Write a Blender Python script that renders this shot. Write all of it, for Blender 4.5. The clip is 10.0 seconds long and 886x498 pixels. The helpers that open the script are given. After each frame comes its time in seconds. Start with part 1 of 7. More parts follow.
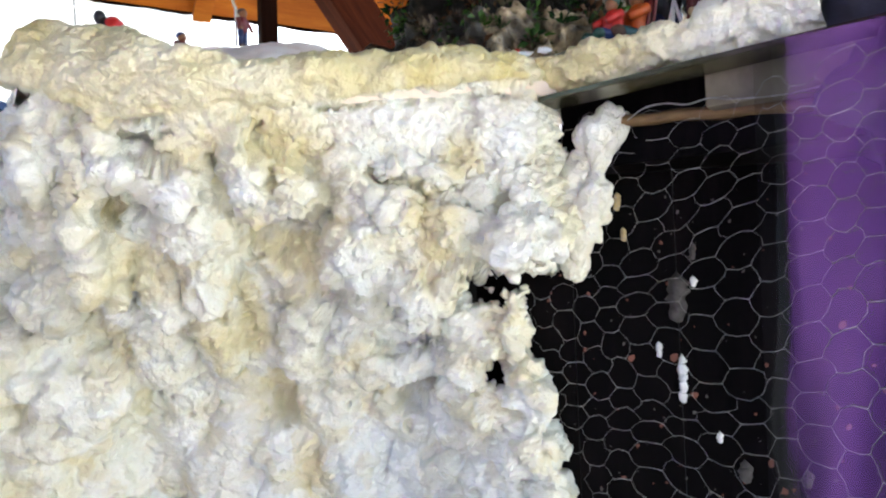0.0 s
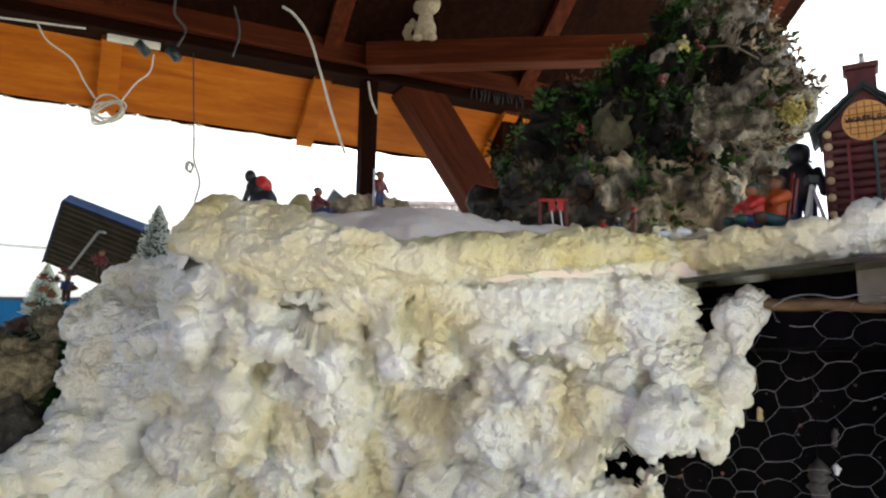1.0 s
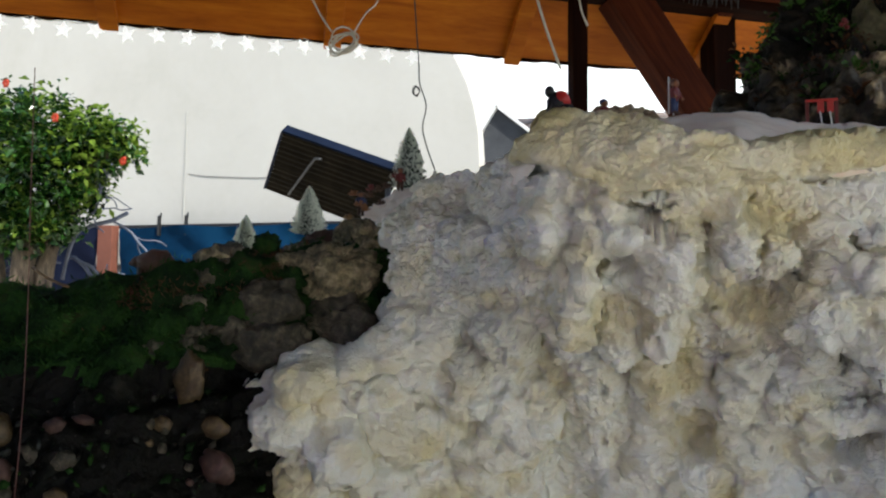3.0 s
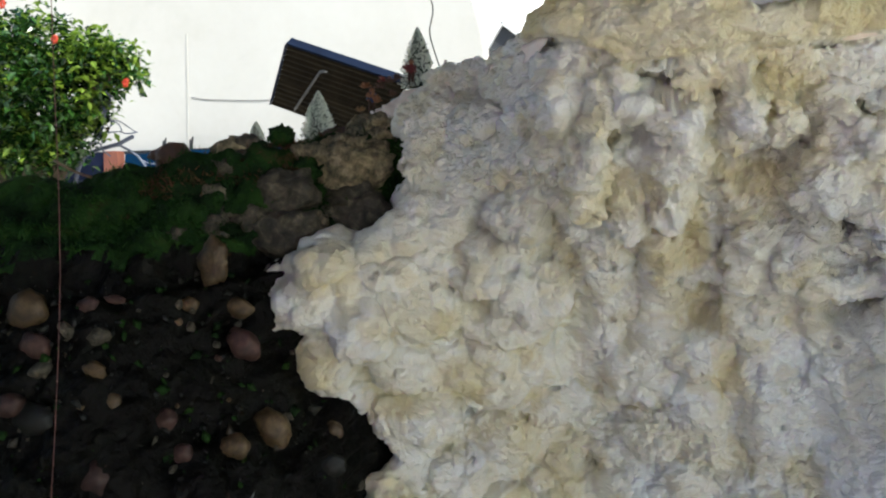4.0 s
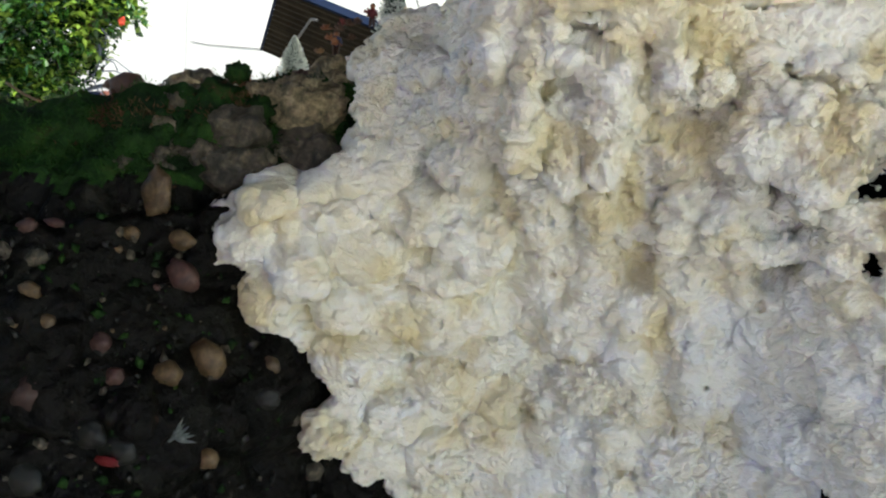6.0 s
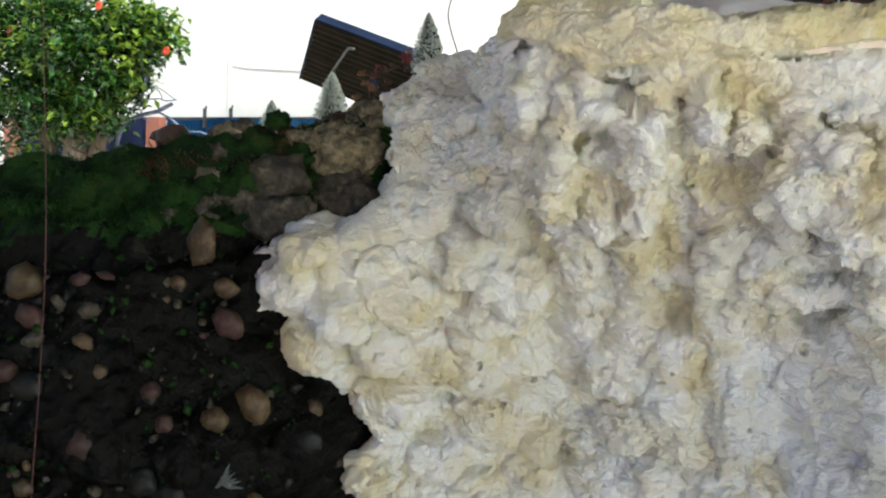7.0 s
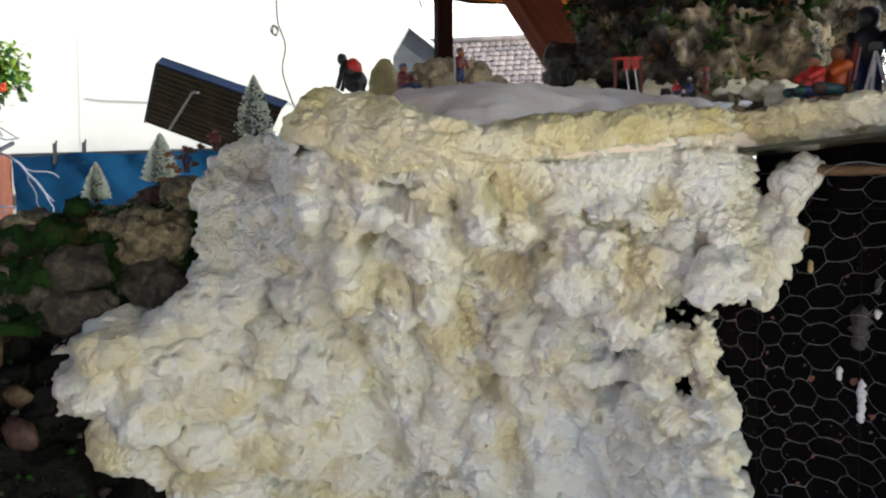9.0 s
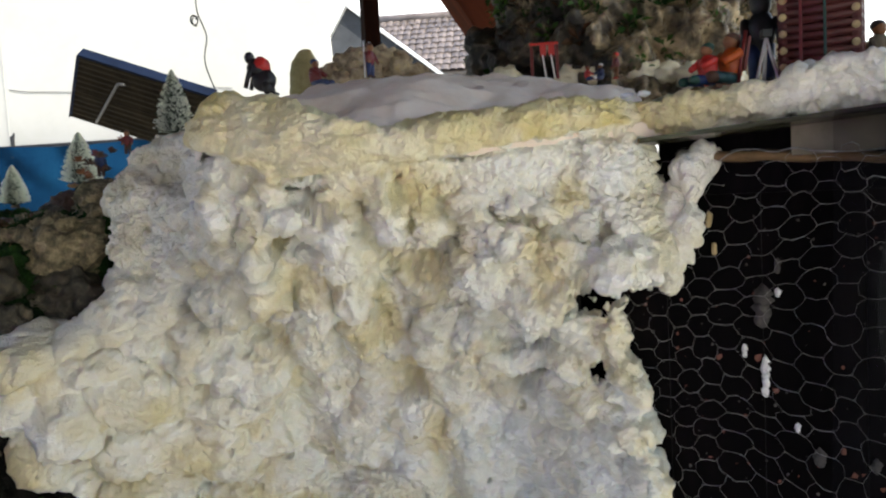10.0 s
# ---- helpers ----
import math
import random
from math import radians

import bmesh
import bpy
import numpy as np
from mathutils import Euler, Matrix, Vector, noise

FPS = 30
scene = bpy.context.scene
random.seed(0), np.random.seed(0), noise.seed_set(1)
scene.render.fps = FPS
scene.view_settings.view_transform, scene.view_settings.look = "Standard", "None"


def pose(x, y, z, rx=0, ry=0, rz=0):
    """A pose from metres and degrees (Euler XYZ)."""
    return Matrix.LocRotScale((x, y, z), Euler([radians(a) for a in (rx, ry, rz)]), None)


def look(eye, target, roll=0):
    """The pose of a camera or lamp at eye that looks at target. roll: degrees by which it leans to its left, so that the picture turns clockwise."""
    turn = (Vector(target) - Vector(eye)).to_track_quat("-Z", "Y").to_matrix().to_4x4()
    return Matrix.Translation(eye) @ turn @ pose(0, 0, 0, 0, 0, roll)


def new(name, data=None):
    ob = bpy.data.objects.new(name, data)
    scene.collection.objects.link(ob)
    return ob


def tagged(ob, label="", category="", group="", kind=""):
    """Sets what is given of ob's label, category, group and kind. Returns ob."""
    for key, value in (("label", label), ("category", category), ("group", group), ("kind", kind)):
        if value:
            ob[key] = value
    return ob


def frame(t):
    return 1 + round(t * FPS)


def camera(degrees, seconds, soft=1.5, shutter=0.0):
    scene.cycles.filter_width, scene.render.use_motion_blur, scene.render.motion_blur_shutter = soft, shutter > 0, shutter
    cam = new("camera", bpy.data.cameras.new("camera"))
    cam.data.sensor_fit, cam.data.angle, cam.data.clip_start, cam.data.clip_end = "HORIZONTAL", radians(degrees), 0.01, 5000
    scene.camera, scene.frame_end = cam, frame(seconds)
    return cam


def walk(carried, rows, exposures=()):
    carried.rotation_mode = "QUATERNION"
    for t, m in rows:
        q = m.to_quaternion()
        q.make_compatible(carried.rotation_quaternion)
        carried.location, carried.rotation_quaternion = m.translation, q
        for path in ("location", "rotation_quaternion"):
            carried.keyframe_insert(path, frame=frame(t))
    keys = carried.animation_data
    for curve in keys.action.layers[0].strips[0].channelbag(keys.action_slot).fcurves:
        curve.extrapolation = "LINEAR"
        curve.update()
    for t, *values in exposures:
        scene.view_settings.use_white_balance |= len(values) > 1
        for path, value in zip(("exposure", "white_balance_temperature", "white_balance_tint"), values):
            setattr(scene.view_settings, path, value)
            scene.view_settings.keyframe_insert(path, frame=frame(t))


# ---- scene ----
cam = camera(61.2, 10.0, soft=2.2)
METRES, EYE, TILT, LEAN, TURN = 0.75, 1.2, 2.25, 2.0, 0.0
ROWS = [
    (0.0, 0.0, 0.0, 0.0, -0.0, 0.0, 0.0),
    (0.5, -0.0224, -0.0032, 0.0612, -0.24, 6.05, -1.8),
    (1.0, -0.0997, -0.0309, 0.0844, 4.42, 7.63, -2.68),
    (1.5, -0.176, -0.0641, 0.0915, 8.56, 7.42, -3.02),
    (2.0, -0.2299, -0.1047, 0.0902, 11.72, 6.67, -2.93),
    (3.5, -0.3303, -0.1883, 0.0105, 16.95, -2.05, -1.39),
    (4.0, -0.3164, -0.204, -0.027, 16.7, -4.68, -1.1),
    (4.5, -0.2871, -0.2108, -0.0718, 16.03, -7.51, -1.9),
    (5.0, -0.2528, -0.1904, -0.0552, 14.18, -7.14, -2.79),
    (5.5, -0.2268, -0.1897, -0.0638, 14.93, -7.58, -4.27),
    (7.0, -0.211, -0.2002, 0.0078, 19.8, -6.71, -3.19),
    (7.5, -0.2032, -0.2014, 0.0296, 19.38, -6.4, -3.22),
    (8.0, -0.1303, -0.1667, 0.0788, 13.61, -4.8, -2.33),
    (8.5, -0.0968, -0.1547, 0.1228, 10.72, -3.95, -0.89),
    (9.0, -0.0865, -0.1634, 0.1294, 10.63, -4.95, -1.03),
    (9.5, -0.0582, -0.1564, 0.139, 8.28, -6.57, 0.02),
    (10.0, -0.0298, -0.1552, 0.1596, 6.7, -6.68, 1.3),
]
walk(cam, [(t, pose(0, 0, EYE, TILT, LEAN, TURN) @ pose(METRES * x, METRES * y, METRES * z, 90 + pitch, roll, yaw)) for t, x, y, z, yaw, pitch, roll in ROWS],
     exposures=[(0.0, 2.06, 6050, 6.5), (0.5, 1.98, 6300, 5), (1.0, 1.55, 6350, 4), (2.0, 1.00, 6450, 5), (3.5, 0.66, 6400, 5), (4.5, 1.42, 6350, 3.5), (7.5, 1.41, 6450, 3.5), (10.0, 1.25, 6600, 5)])

# ---- world, sun ----
world = bpy.data.worlds.new("world")
scene.world = world
world.use_nodes = True
wn = world.node_tree
sky = wn.nodes.new("ShaderNodeTexSky")
sky.sky_type = "NISHITA"
sky.sun_disc = False
sky.sun_elevation = radians(55)
sky.sun_rotation = radians(122)
sky.air_density, sky.dust_density = 1.0, 2.0
wn.nodes["Background"].inputs[1].default_value = 0.15
wn.links.new(sky.outputs[0], wn.nodes["Background"].inputs[0])
sun = new("sun", bpy.data.lights.new("sun", "SUN"))
sun.data.energy, sun.data.angle, sun.data.color = 4.5, radians(0.6), (1.0, 0.95, 0.87)
sun.matrix_world = look((0, 0, 0), (-math.sin(radians(122)), -math.cos(radians(122)), -math.tan(radians(55))))


# ---- noise helpers ----
def hashed(ix, iy, iz, k):
    h = (ix.astype(np.int64) * 374761393 + iy.astype(np.int64) * 668265263 + iz.astype(np.int64) * 2147483647 + k * 1274126177) & 0xFFFFFFFF
    h = ((h ^ (h >> 13)) * 1103515245) & 0xFFFFFFFF
    h = ((h ^ (h >> 16)) * 2654435761) & 0xFFFFFFFF
    return ((h ^ (h >> 15)) & 0xFFFFFF) / float(0x1000000)


def vnoise(p, k=0):
    """Smooth value noise, -1 to 1, at an array of points."""
    i = np.floor(p).astype(np.int64)
    f = p - i
    f = f * f * f * (f * (f * 6 - 15) + 10)
    out = np.zeros(len(p))
    for dx in (0, 1):
        for dy in (0, 1):
            for dz in (0, 1):
                w = (f[:, 0] if dx else 1 - f[:, 0]) * (f[:, 1] if dy else 1 - f[:, 1]) * (f[:, 2] if dz else 1 - f[:, 2])
                out += w * hashed(i[:, 0] + dx, i[:, 1] + dy, i[:, 2] + dz, k)
    return out * 2 - 1


def fbm(p, octaves=4, k=0):
    out, a = np.zeros(len(p)), 1.0
    for o in range(octaves):
        out += a * vnoise(p * 2 ** o + 17.3 * o, k + o)
        a *= 0.5
    return out


def cells(p, k=0):
    """Distance to the nearest and the second of scattered points, and a random number per nearest point."""
    i = np.floor(p).astype(np.int64)
    f1, f2, r = np.full(len(p), 9.0), np.full(len(p), 9.0), np.zeros(len(p))
    for dx in (-1, 0, 1):
        for dy in (-1, 0, 1):
            for dz in (-1, 0, 1):
                c = i + np.array((dx, dy, dz))
                q = np.stack([c[:, a] + hashed(c[:, 0], c[:, 1], c[:, 2], k + a) for a in range(3)], 1)
                d = np.sqrt(((q - p) ** 2).sum(1))
                near = d < f1
                f2 = np.where(near, f1, np.minimum(f2, d))
                r = np.where(near, hashed(c[:, 0], c[:, 1], c[:, 2], k + 7), r)
                f1 = np.where(near, d, f1)
    return f1, f2, r


GRADS = np.array([(1, 1, 0), (-1, 1, 0), (1, -1, 0), (-1, -1, 0), (1, 0, 1), (-1, 0, 1), (1, 0, -1), (-1, 0, -1), (0, 1, 1), (0, -1, 1), (0, 1, -1), (0, -1, -1)], float)


def gnoise(p, k=0):
    """Gradient noise, about -1 to 1, at an array of points."""
    i = np.floor(p).astype(np.int64)
    f = p - i
    w = f * f * f * (f * (f * 6 - 15) + 10)
    out = np.zeros(len(p))
    for dx in (0, 1):
        for dy in (0, 1):
            for dz in (0, 1):
                g = GRADS[(hashed(i[:, 0] + dx, i[:, 1] + dy, i[:, 2] + dz, k) * 11.999).astype(np.int64)]
                v = ((f - np.array((dx, dy, dz))) * g).sum(1)
                out += v * (w[:, 0] if dx else 1 - w[:, 0]) * (w[:, 1] if dy else 1 - w[:, 1]) * (w[:, 2] if dz else 1 - w[:, 2])
    return out


def billow(p, octaves=4, k=0, fade=0.5):
    """Rounded puffs parted by curving creases, 0 to about 1."""
    out, a = np.zeros(len(p)), 1.0
    for o in range(octaves):
        out += a * np.abs(gnoise(p * 2.03 ** o + 11.7 * o, k + o)) * 1.3
        a *= fade
    return out


def lumps(p, size, k=0):
    """Rounded lumps with sharp clefts between them, 0 to about 1."""
    f1, f2, r = cells(p / size, k)
    return np.sqrt(np.clip(1 - (f1 / 0.86) ** 2, 0, 1)) * (0.6 + 0.4 * r)


def terrace(f, n, edge=0.14):
    """Noise broken into plates with steep ragged steps."""
    k = f * n
    b = np.floor(k)
    return (b + smooth(0.5 - edge, 0.5 + edge, k - b)) / n


def smooth(a, b, x):
    t = np.clip((x - a) / (b - a), 0, 1)
    return t * t * (3 - 2 * t)


def table(xs, zs, rows, x, z):
    """Smooth reading of a small table of depths."""
    rows, xs, zs = np.array(rows, float), np.array(xs, float), np.array(zs, float)
    def place(v, at):
        v = np.clip(v, at[0], at[-1])
        i = np.clip(np.searchsorted(at, v) - 1, 0, len(at) - 2)
        f = (v - at[i]) / (at[i + 1] - at[i])
        return i, f * f * (3 - 2 * f) * 0.5 + f * 0.5
    i, f = place(x, xs)
    j, g = place(z, zs)
    return (rows[j, i] * (1 - f) + rows[j, i + 1] * f) * (1 - g) + (rows[j + 1, i] * (1 - f) + rows[j + 1, i + 1] * f) * g


# ---- mesh helpers ----
def grid_faces(nu, nv, keep=None):
    j, i = np.mgrid[0:nv - 1, 0:nu - 1]
    a = (j * nu + i).ravel()
    f = np.stack([a, a + 1, a + nu + 1, a + nu], 1)
    return f if keep is None else f[keep[f].all(1)]


def mesh_of(name, verts, faces, mats, smooth_shade=True, index=None):
    me = bpy.data.meshes.new(name)
    me.from_pydata(np.asarray(verts, float).tolist(), [], [list(map(int, f)) for f in faces])
    for m in (mats if isinstance(mats, (list, tuple)) else [mats]):
        me.materials.append(m)
    if index is not None:
        me.polygons.foreach_set("material_index", np.asarray(index, np.int32))
    me.polygons.foreach_set("use_smooth", [smooth_shade] * len(me.polygons))
    me.update()
    return me


def mesh_fast(name, verts, tris, mat):
    """A smooth triangle mesh from large arrays."""
    me = bpy.data.meshes.new(name)
    me.vertices.add(len(verts))
    me.vertices.foreach_set("co", np.asarray(verts, np.float32).ravel())
    n = len(tris)
    me.loops.add(3 * n)
    me.loops.foreach_set("vertex_index", np.asarray(tris, np.int32).ravel())
    me.polygons.add(n)
    me.polygons.foreach_set("loop_start", np.arange(0, 3 * n, 3, dtype=np.int32))
    me.polygons.foreach_set("use_smooth", np.ones(n, bool))
    me.materials.append(mat)
    me.update()
    me.validate()
    return me


def done(bm, name, mats, smooth_shade=True, bevel=0.0):
    if bevel:
        bmesh.ops.bevel(bm, geom=list(bm.edges), offset=bevel, segments=2, affect="EDGES", profile=0.6, clamp_overlap=True)
    me = bpy.data.meshes.new(name)
    bm.normal_update()
    bm.to_mesh(me)
    bm.free()
    for m in (mats if isinstance(mats, (list, tuple)) else [mats]):
        me.materials.append(m)
    me.polygons.foreach_set("use_smooth", [smooth_shade] * len(me.polygons))
    return me


def thing(name, at, label, category, group="", kind=""):
    ob = new(name)
    ob.location = at
    ob.empty_display_size = 0.05
    return tagged(ob, label, category, group, kind)


def part(name, me, parent, label="", at=(0, 0, 0)):
    ob = new(name, me)
    ob.parent = parent
    ob.location = at
    if label:
        tagged(ob, label)
    return ob


def single(name, me, at, label, category, group="", kind=""):
    ob = new(name, me)
    ob.location = at
    return tagged(ob, label, category, group, kind)


def box(bm, lo, hi, m=None, index=0):
    r = bmesh.ops.create_cube(bm, size=1)
    lo, hi = Vector(lo), Vector(hi)
    mid, s = (lo + hi) / 2, hi - lo
    t = Matrix.Translation(mid) @ Matrix.Diagonal((s.x, s.y, s.z, 1))
    bmesh.ops.transform(bm, matrix=(m @ t) if m else t, verts=r["verts"])
    for f in {f for v in r["verts"] for f in v.link_faces}:
        f.material_index = index
    return r["verts"]


def ball(bm, at, radius, scale=(1, 1, 1), index=0, detail=2, m=None, jitter=0.0, seed=0):
    r = bmesh.ops.create_icosphere(bm, subdivisions=detail, radius=1)
    for v in r["verts"]:
        k = 1 + (jitter * noise.noise(v.co * 1.7 + Vector((seed * 3.1, seed, 0))) if jitter else 0)
        v.co = Vector((v.co.x * scale[0], v.co.y * scale[1], v.co.z * scale[2])) * radius * k
    t = Matrix.Translation(at) @ m if m else Matrix.Translation(at)
    bmesh.ops.transform(bm, matrix=t, verts=r["verts"])
    for f in {f for v in r["verts"] for f in v.link_faces}:
        f.material_index = index
    return r["verts"]


def rod(bm, a, b, r1, r2=None, sides=8, index=0):
    a, b = Vector(a), Vector(b)
    r2 = r1 if r2 is None else r2
    c = bmesh.ops.create_cone(bm, cap_ends=True, segments=sides, radius1=r1, radius2=r2, depth=(b - a).length)
    t = Matrix.Translation((a + b) / 2) @ (b - a).to_track_quat("Z", "Y").to_matrix().to_4x4()
    bmesh.ops.transform(bm, matrix=t, verts=c["verts"])
    for f in {f for v in c["verts"] for f in v.link_faces}:
        f.material_index = index
    return c["verts"]


def tube_mesh(name, paths, radius, mat, sides=6):
    """Round wires along lists of points, joined into one mesh. radius may be one number or one a path."""
    verts, faces = [], []
    for n, pts in enumerate(paths):
        rad = radius[n] if isinstance(radius, (list, tuple)) else radius
        pts = [Vector(p) for p in pts]
        ref = Vector((0.31, 0.17, 0.93))
        base = len(verts)
        for i, p in enumerate(pts):
            d = (pts[min(i + 1, len(pts) - 1)] - pts[max(i - 1, 0)]).normalized()
            s = d.cross(ref)
            s = s.normalized() if s.length > 1e-4 else d.orthogonal().normalized()
            t = d.cross(s)
            r = rad * (1 - i / (len(pts) - 1) * 0.8) if rad < 0 else rad
            for k in range(sides):
                a = 2 * math.pi * k / sides
                verts.append(p + (s * math.cos(a) + t * math.sin(a)) * abs(r))
        for i in range(len(pts) - 1):
            for k in range(sides):
                a, b = base + i * sides + k, base + i * sides + (k + 1) % sides
                faces.append((a, b, b + sides, a + sides))
        faces.append(tuple(base + k for k in range(sides))[::-1])
        faces.append(tuple(base + (len(pts) - 1) * sides + k for k in range(sides)))
    return mesh_of(name, [tuple(v) for v in verts], faces, mat)


def curve_points(ctrl, n=24):
    """Points of a smooth curve through the control points."""
    c = [Vector(p) for p in ctrl]
    c = [c[0] * 2 - c[1]] + c + [c[-1] * 2 - c[-2]]
    out = []
    spans = len(c) - 3
    for i in range(n + 1):
        u = i / n * spans
        k = min(int(u), spans - 1)
        t = u - k
        p0, p1, p2, p3 = c[k:k + 4]
        out.append(0.5 * ((2 * p1) + (p2 - p0) * t + (2 * p0 - 5 * p1 + 4 * p2 - p3) * t * t + (3 * p1 - p0 - 3 * p2 + p3) * t ** 3))
    return out


# ---- materials ----
def surface(name, cols, scale=20.0, rough=0.7, bump=0.3, fine=None, metallic=0.0, stretch=(1, 1, 1), detail=8.0, gloss=0.5, each=0.0, dist=0.003, translucent=0.0, attrs=(), crumb=0.0, glow=0.0, inner=0.0):
    """A two-scale noise material. cols: dark to light base colours. each: how much single objects differ in brightness."""
    m = bpy.data.materials.new(name)
    m.use_nodes = True
    t = m.node_tree
    n, l = t.nodes, t.links
    bsdf = n["Principled BSDF"]
    co = n.new("ShaderNodeTexCoord")
    mp = n.new("ShaderNodeMapping")
    mp.inputs["Scale"].default_value = stretch
    l.new(co.outputs["Object"], mp.inputs[0])
    n1 = n.new("ShaderNodeTexNoise")
    n1.inputs["Scale"].default_value, n1.inputs["Detail"].default_value, n1.inputs["Roughness"].default_value = scale, detail, 0.62
    n1.inputs["Distortion"].default_value = 0.4
    n2 = n.new("ShaderNodeTexNoise")
    n2.inputs["Scale"].default_value, n2.inputs["Detail"].default_value = fine or scale * 7, 6
    for q in (n1, n2):
        l.new(mp.outputs[0], q.inputs["Vector"])
    mix = n.new("ShaderNodeMath")
    mix.operation = "MULTIPLY_ADD"
    mix.inputs[1].default_value = 0.35
    l.new(n2.outputs["Fac"], mix.inputs[0])
    sub = n.new("ShaderNodeMath")
    sub.operation = "MULTIPLY_ADD"
    sub.inputs[1].default_value, sub.inputs[2].default_value = 1.5, -0.42
    l.new(n1.outputs["Fac"], sub.inputs[0])
    l.new(sub.outputs[0], mix.inputs[2])
    ramp = n.new("ShaderNodeValToRGB")
    e = ramp.color_ramp.elements
    while len(e) < len(cols):
        e.new(0.5)
    for i, c in enumerate(cols):
        e[i].position, e[i].color = 0.15 + 0.7 * i / max(1, len(cols) - 1), (*c, 1)
    l.new(mix.outputs[0], ramp.inputs[0])
    col = ramp.outputs[0]
    for attr, attr_col in attrs:
        a = n.new("ShaderNodeAttribute")
        a.attribute_name = attr
        am = n.new("ShaderNodeMix")
        am.data_type = "RGBA"
        l.new(a.outputs["Fac"], am.inputs["Factor"])
        l.new(col, am.inputs[6])
        am.inputs[7].default_value = (*attr_col, 1)
        col = am.outputs[2]
    if each:
        oi = n.new("ShaderNodeObjectInfo")
        hs = n.new("ShaderNodeHueSaturation")
        mr = n.new("ShaderNodeMapRange")
        mr.inputs["To Min"].default_value, mr.inputs["To Max"].default_value = 1 - each, 1 + each
        l.new(oi.outputs["Random"], mr.inputs[0])
        l.new(mr.outputs[0], hs.inputs["Value"])
        l.new(col, hs.inputs["Color"])
        col = hs.outputs[0]
    l.new(col, bsdf.inputs["Base Color"])
    rr = n.new("ShaderNodeMapRange")
    rr.inputs["To Min"].default_value, rr.inputs["To Max"].default_value = max(0.03, rough - 0.12), min(1, rough + 0.12)
    l.new(n2.outputs["Fac"], rr.inputs[0])
    l.new(rr.outputs[0], bsdf.inputs["Roughness"])
    bsdf.inputs["Metallic"].default_value = metallic
    bsdf.inputs["Specular IOR Level"].default_value = gloss
    if inner:
        bsdf.inputs["Subsurface Weight"].default_value = inner
        bsdf.inputs["Subsurface Radius"].default_value = (1.0, 0.9, 0.75)
        bsdf.inputs["Subsurface Scale"].default_value = 0.0035
    if glow:
        l.new(col, bsdf.inputs["Emission Color"])
        bsdf.inputs["Emission Strength"].default_value = glow
    height = mix.outputs[0]
    if crumb:
        vo = n.new("ShaderNodeTexVoronoi")
        vo.feature, vo.inputs["Scale"].default_value, vo.inputs["Randomness"].default_value = "SMOOTH_F1", crumb, 1.0
        l.new(co.outputs["Object"], vo.inputs["Vector"])
        add = n.new("ShaderNodeMath")
        add.operation = "MULTIPLY_ADD"
        add.inputs[1].default_value = -0.55
        l.new(vo.outputs["Distance"], add.inputs[0])
        l.new(mix.outputs[0], add.inputs[2])
        height = add.outputs[0]
    if bump:
        b = n.new("ShaderNodeBump")
        b.inputs["Strength"].default_value, b.inputs["Distance"].default_value = bump, dist
        l.new(height, b.inputs["Height"])
        l.new(b.outputs[0], bsdf.inputs["Normal"])
    if translucent:
        tr = n.new("ShaderNodeBsdfTranslucent")
        l.new(col, tr.inputs[0])
        ms = n.new("ShaderNodeMixShader")
        ms.inputs[0].default_value = translucent
        l.new(bsdf.outputs[0], ms.inputs[1])
        l.new(tr.outputs[0], ms.inputs[2])
        l.new(ms.outputs[0], n["Material Output"].inputs[0])
    return m


def plain(name, c, rough=0.5, metallic=0.0):
    return surface(name, [tuple(v * 0.8 for v in c), c, tuple(min(1, v * 1.15) for v in c)], 60, rough, 0.1, metallic=metallic)


FOAM = surface("foam_paint", [(0.65, 0.585, 0.40), (0.81, 0.785, 0.655), (0.87, 0.865, 0.785), (0.885, 0.90, 0.88)], 9.0, 0.40, 0.45, fine=260, dist=0.006, crumb=400, stretch=(1, 1, 2.2), inner=0.25, attrs=(("cool", (0.79, 0.835, 0.835)), ("ochre", (0.70, 0.62, 0.36)), ("resin", (0.67, 0.575, 0.25))))
SNOW = surface("snow_plaster", [(0.82, 0.67, 0.54), (0.91, 0.80, 0.685), (0.955, 0.88, 0.79)], 14, 0.5, 0.35, fine=160, dist=0.003)
SNOW_CREAM = surface("snow_foam", [(0.70, 0.60, 0.36), (0.84, 0.76, 0.54), (0.90, 0.85, 0.70)], 14, 0.5, 0.5, fine=160, dist=0.003)
MOSS = surface("moss", [(0.0024, 0.0036, 0.0018), (0.0095, 0.022, 0.008), (0.022, 0.058, 0.012), (0.046, 0.043, 0.018)], 15, 0.95, 1.0, fine=240, dist=0.006, gloss=0.1)
# wet earth, blacker than soil: the shade on the bank is in the colour
DIRT = surface("shaded_wet_earth", [(0.0002, 0.0003, 0.0002), (0.0011, 0.0014, 0.001), (0.0032, 0.0027, 0.0016), (0.0056, 0.0064, 0.0042), (0.019, 0.017, 0.012)], 17, 0.42, 1.0, fine=110, dist=0.010, gloss=0.13)
BLADE = surface("moss_blades", [(0.005, 0.012, 0.006), (0.018, 0.055, 0.012), (0.065, 0.165, 0.026)], 15, 0.8, 0, gloss=0.2, each=0.0, translucent=0.3)
DRYGRASS = surface("dry_grass", [(0.025, 0.011, 0.005), (0.085, 0.036, 0.013), (0.16, 0.095, 0.04)], 12, 0.8, 0, translucent=0.25)
STONE = surface("pebble", [(0.024, 0.015, 0.006), (0.085, 0.055, 0.023), (0.18, 0.125, 0.056)], 70, 0.55, 0.6, each=0.35, dist=0.0015)
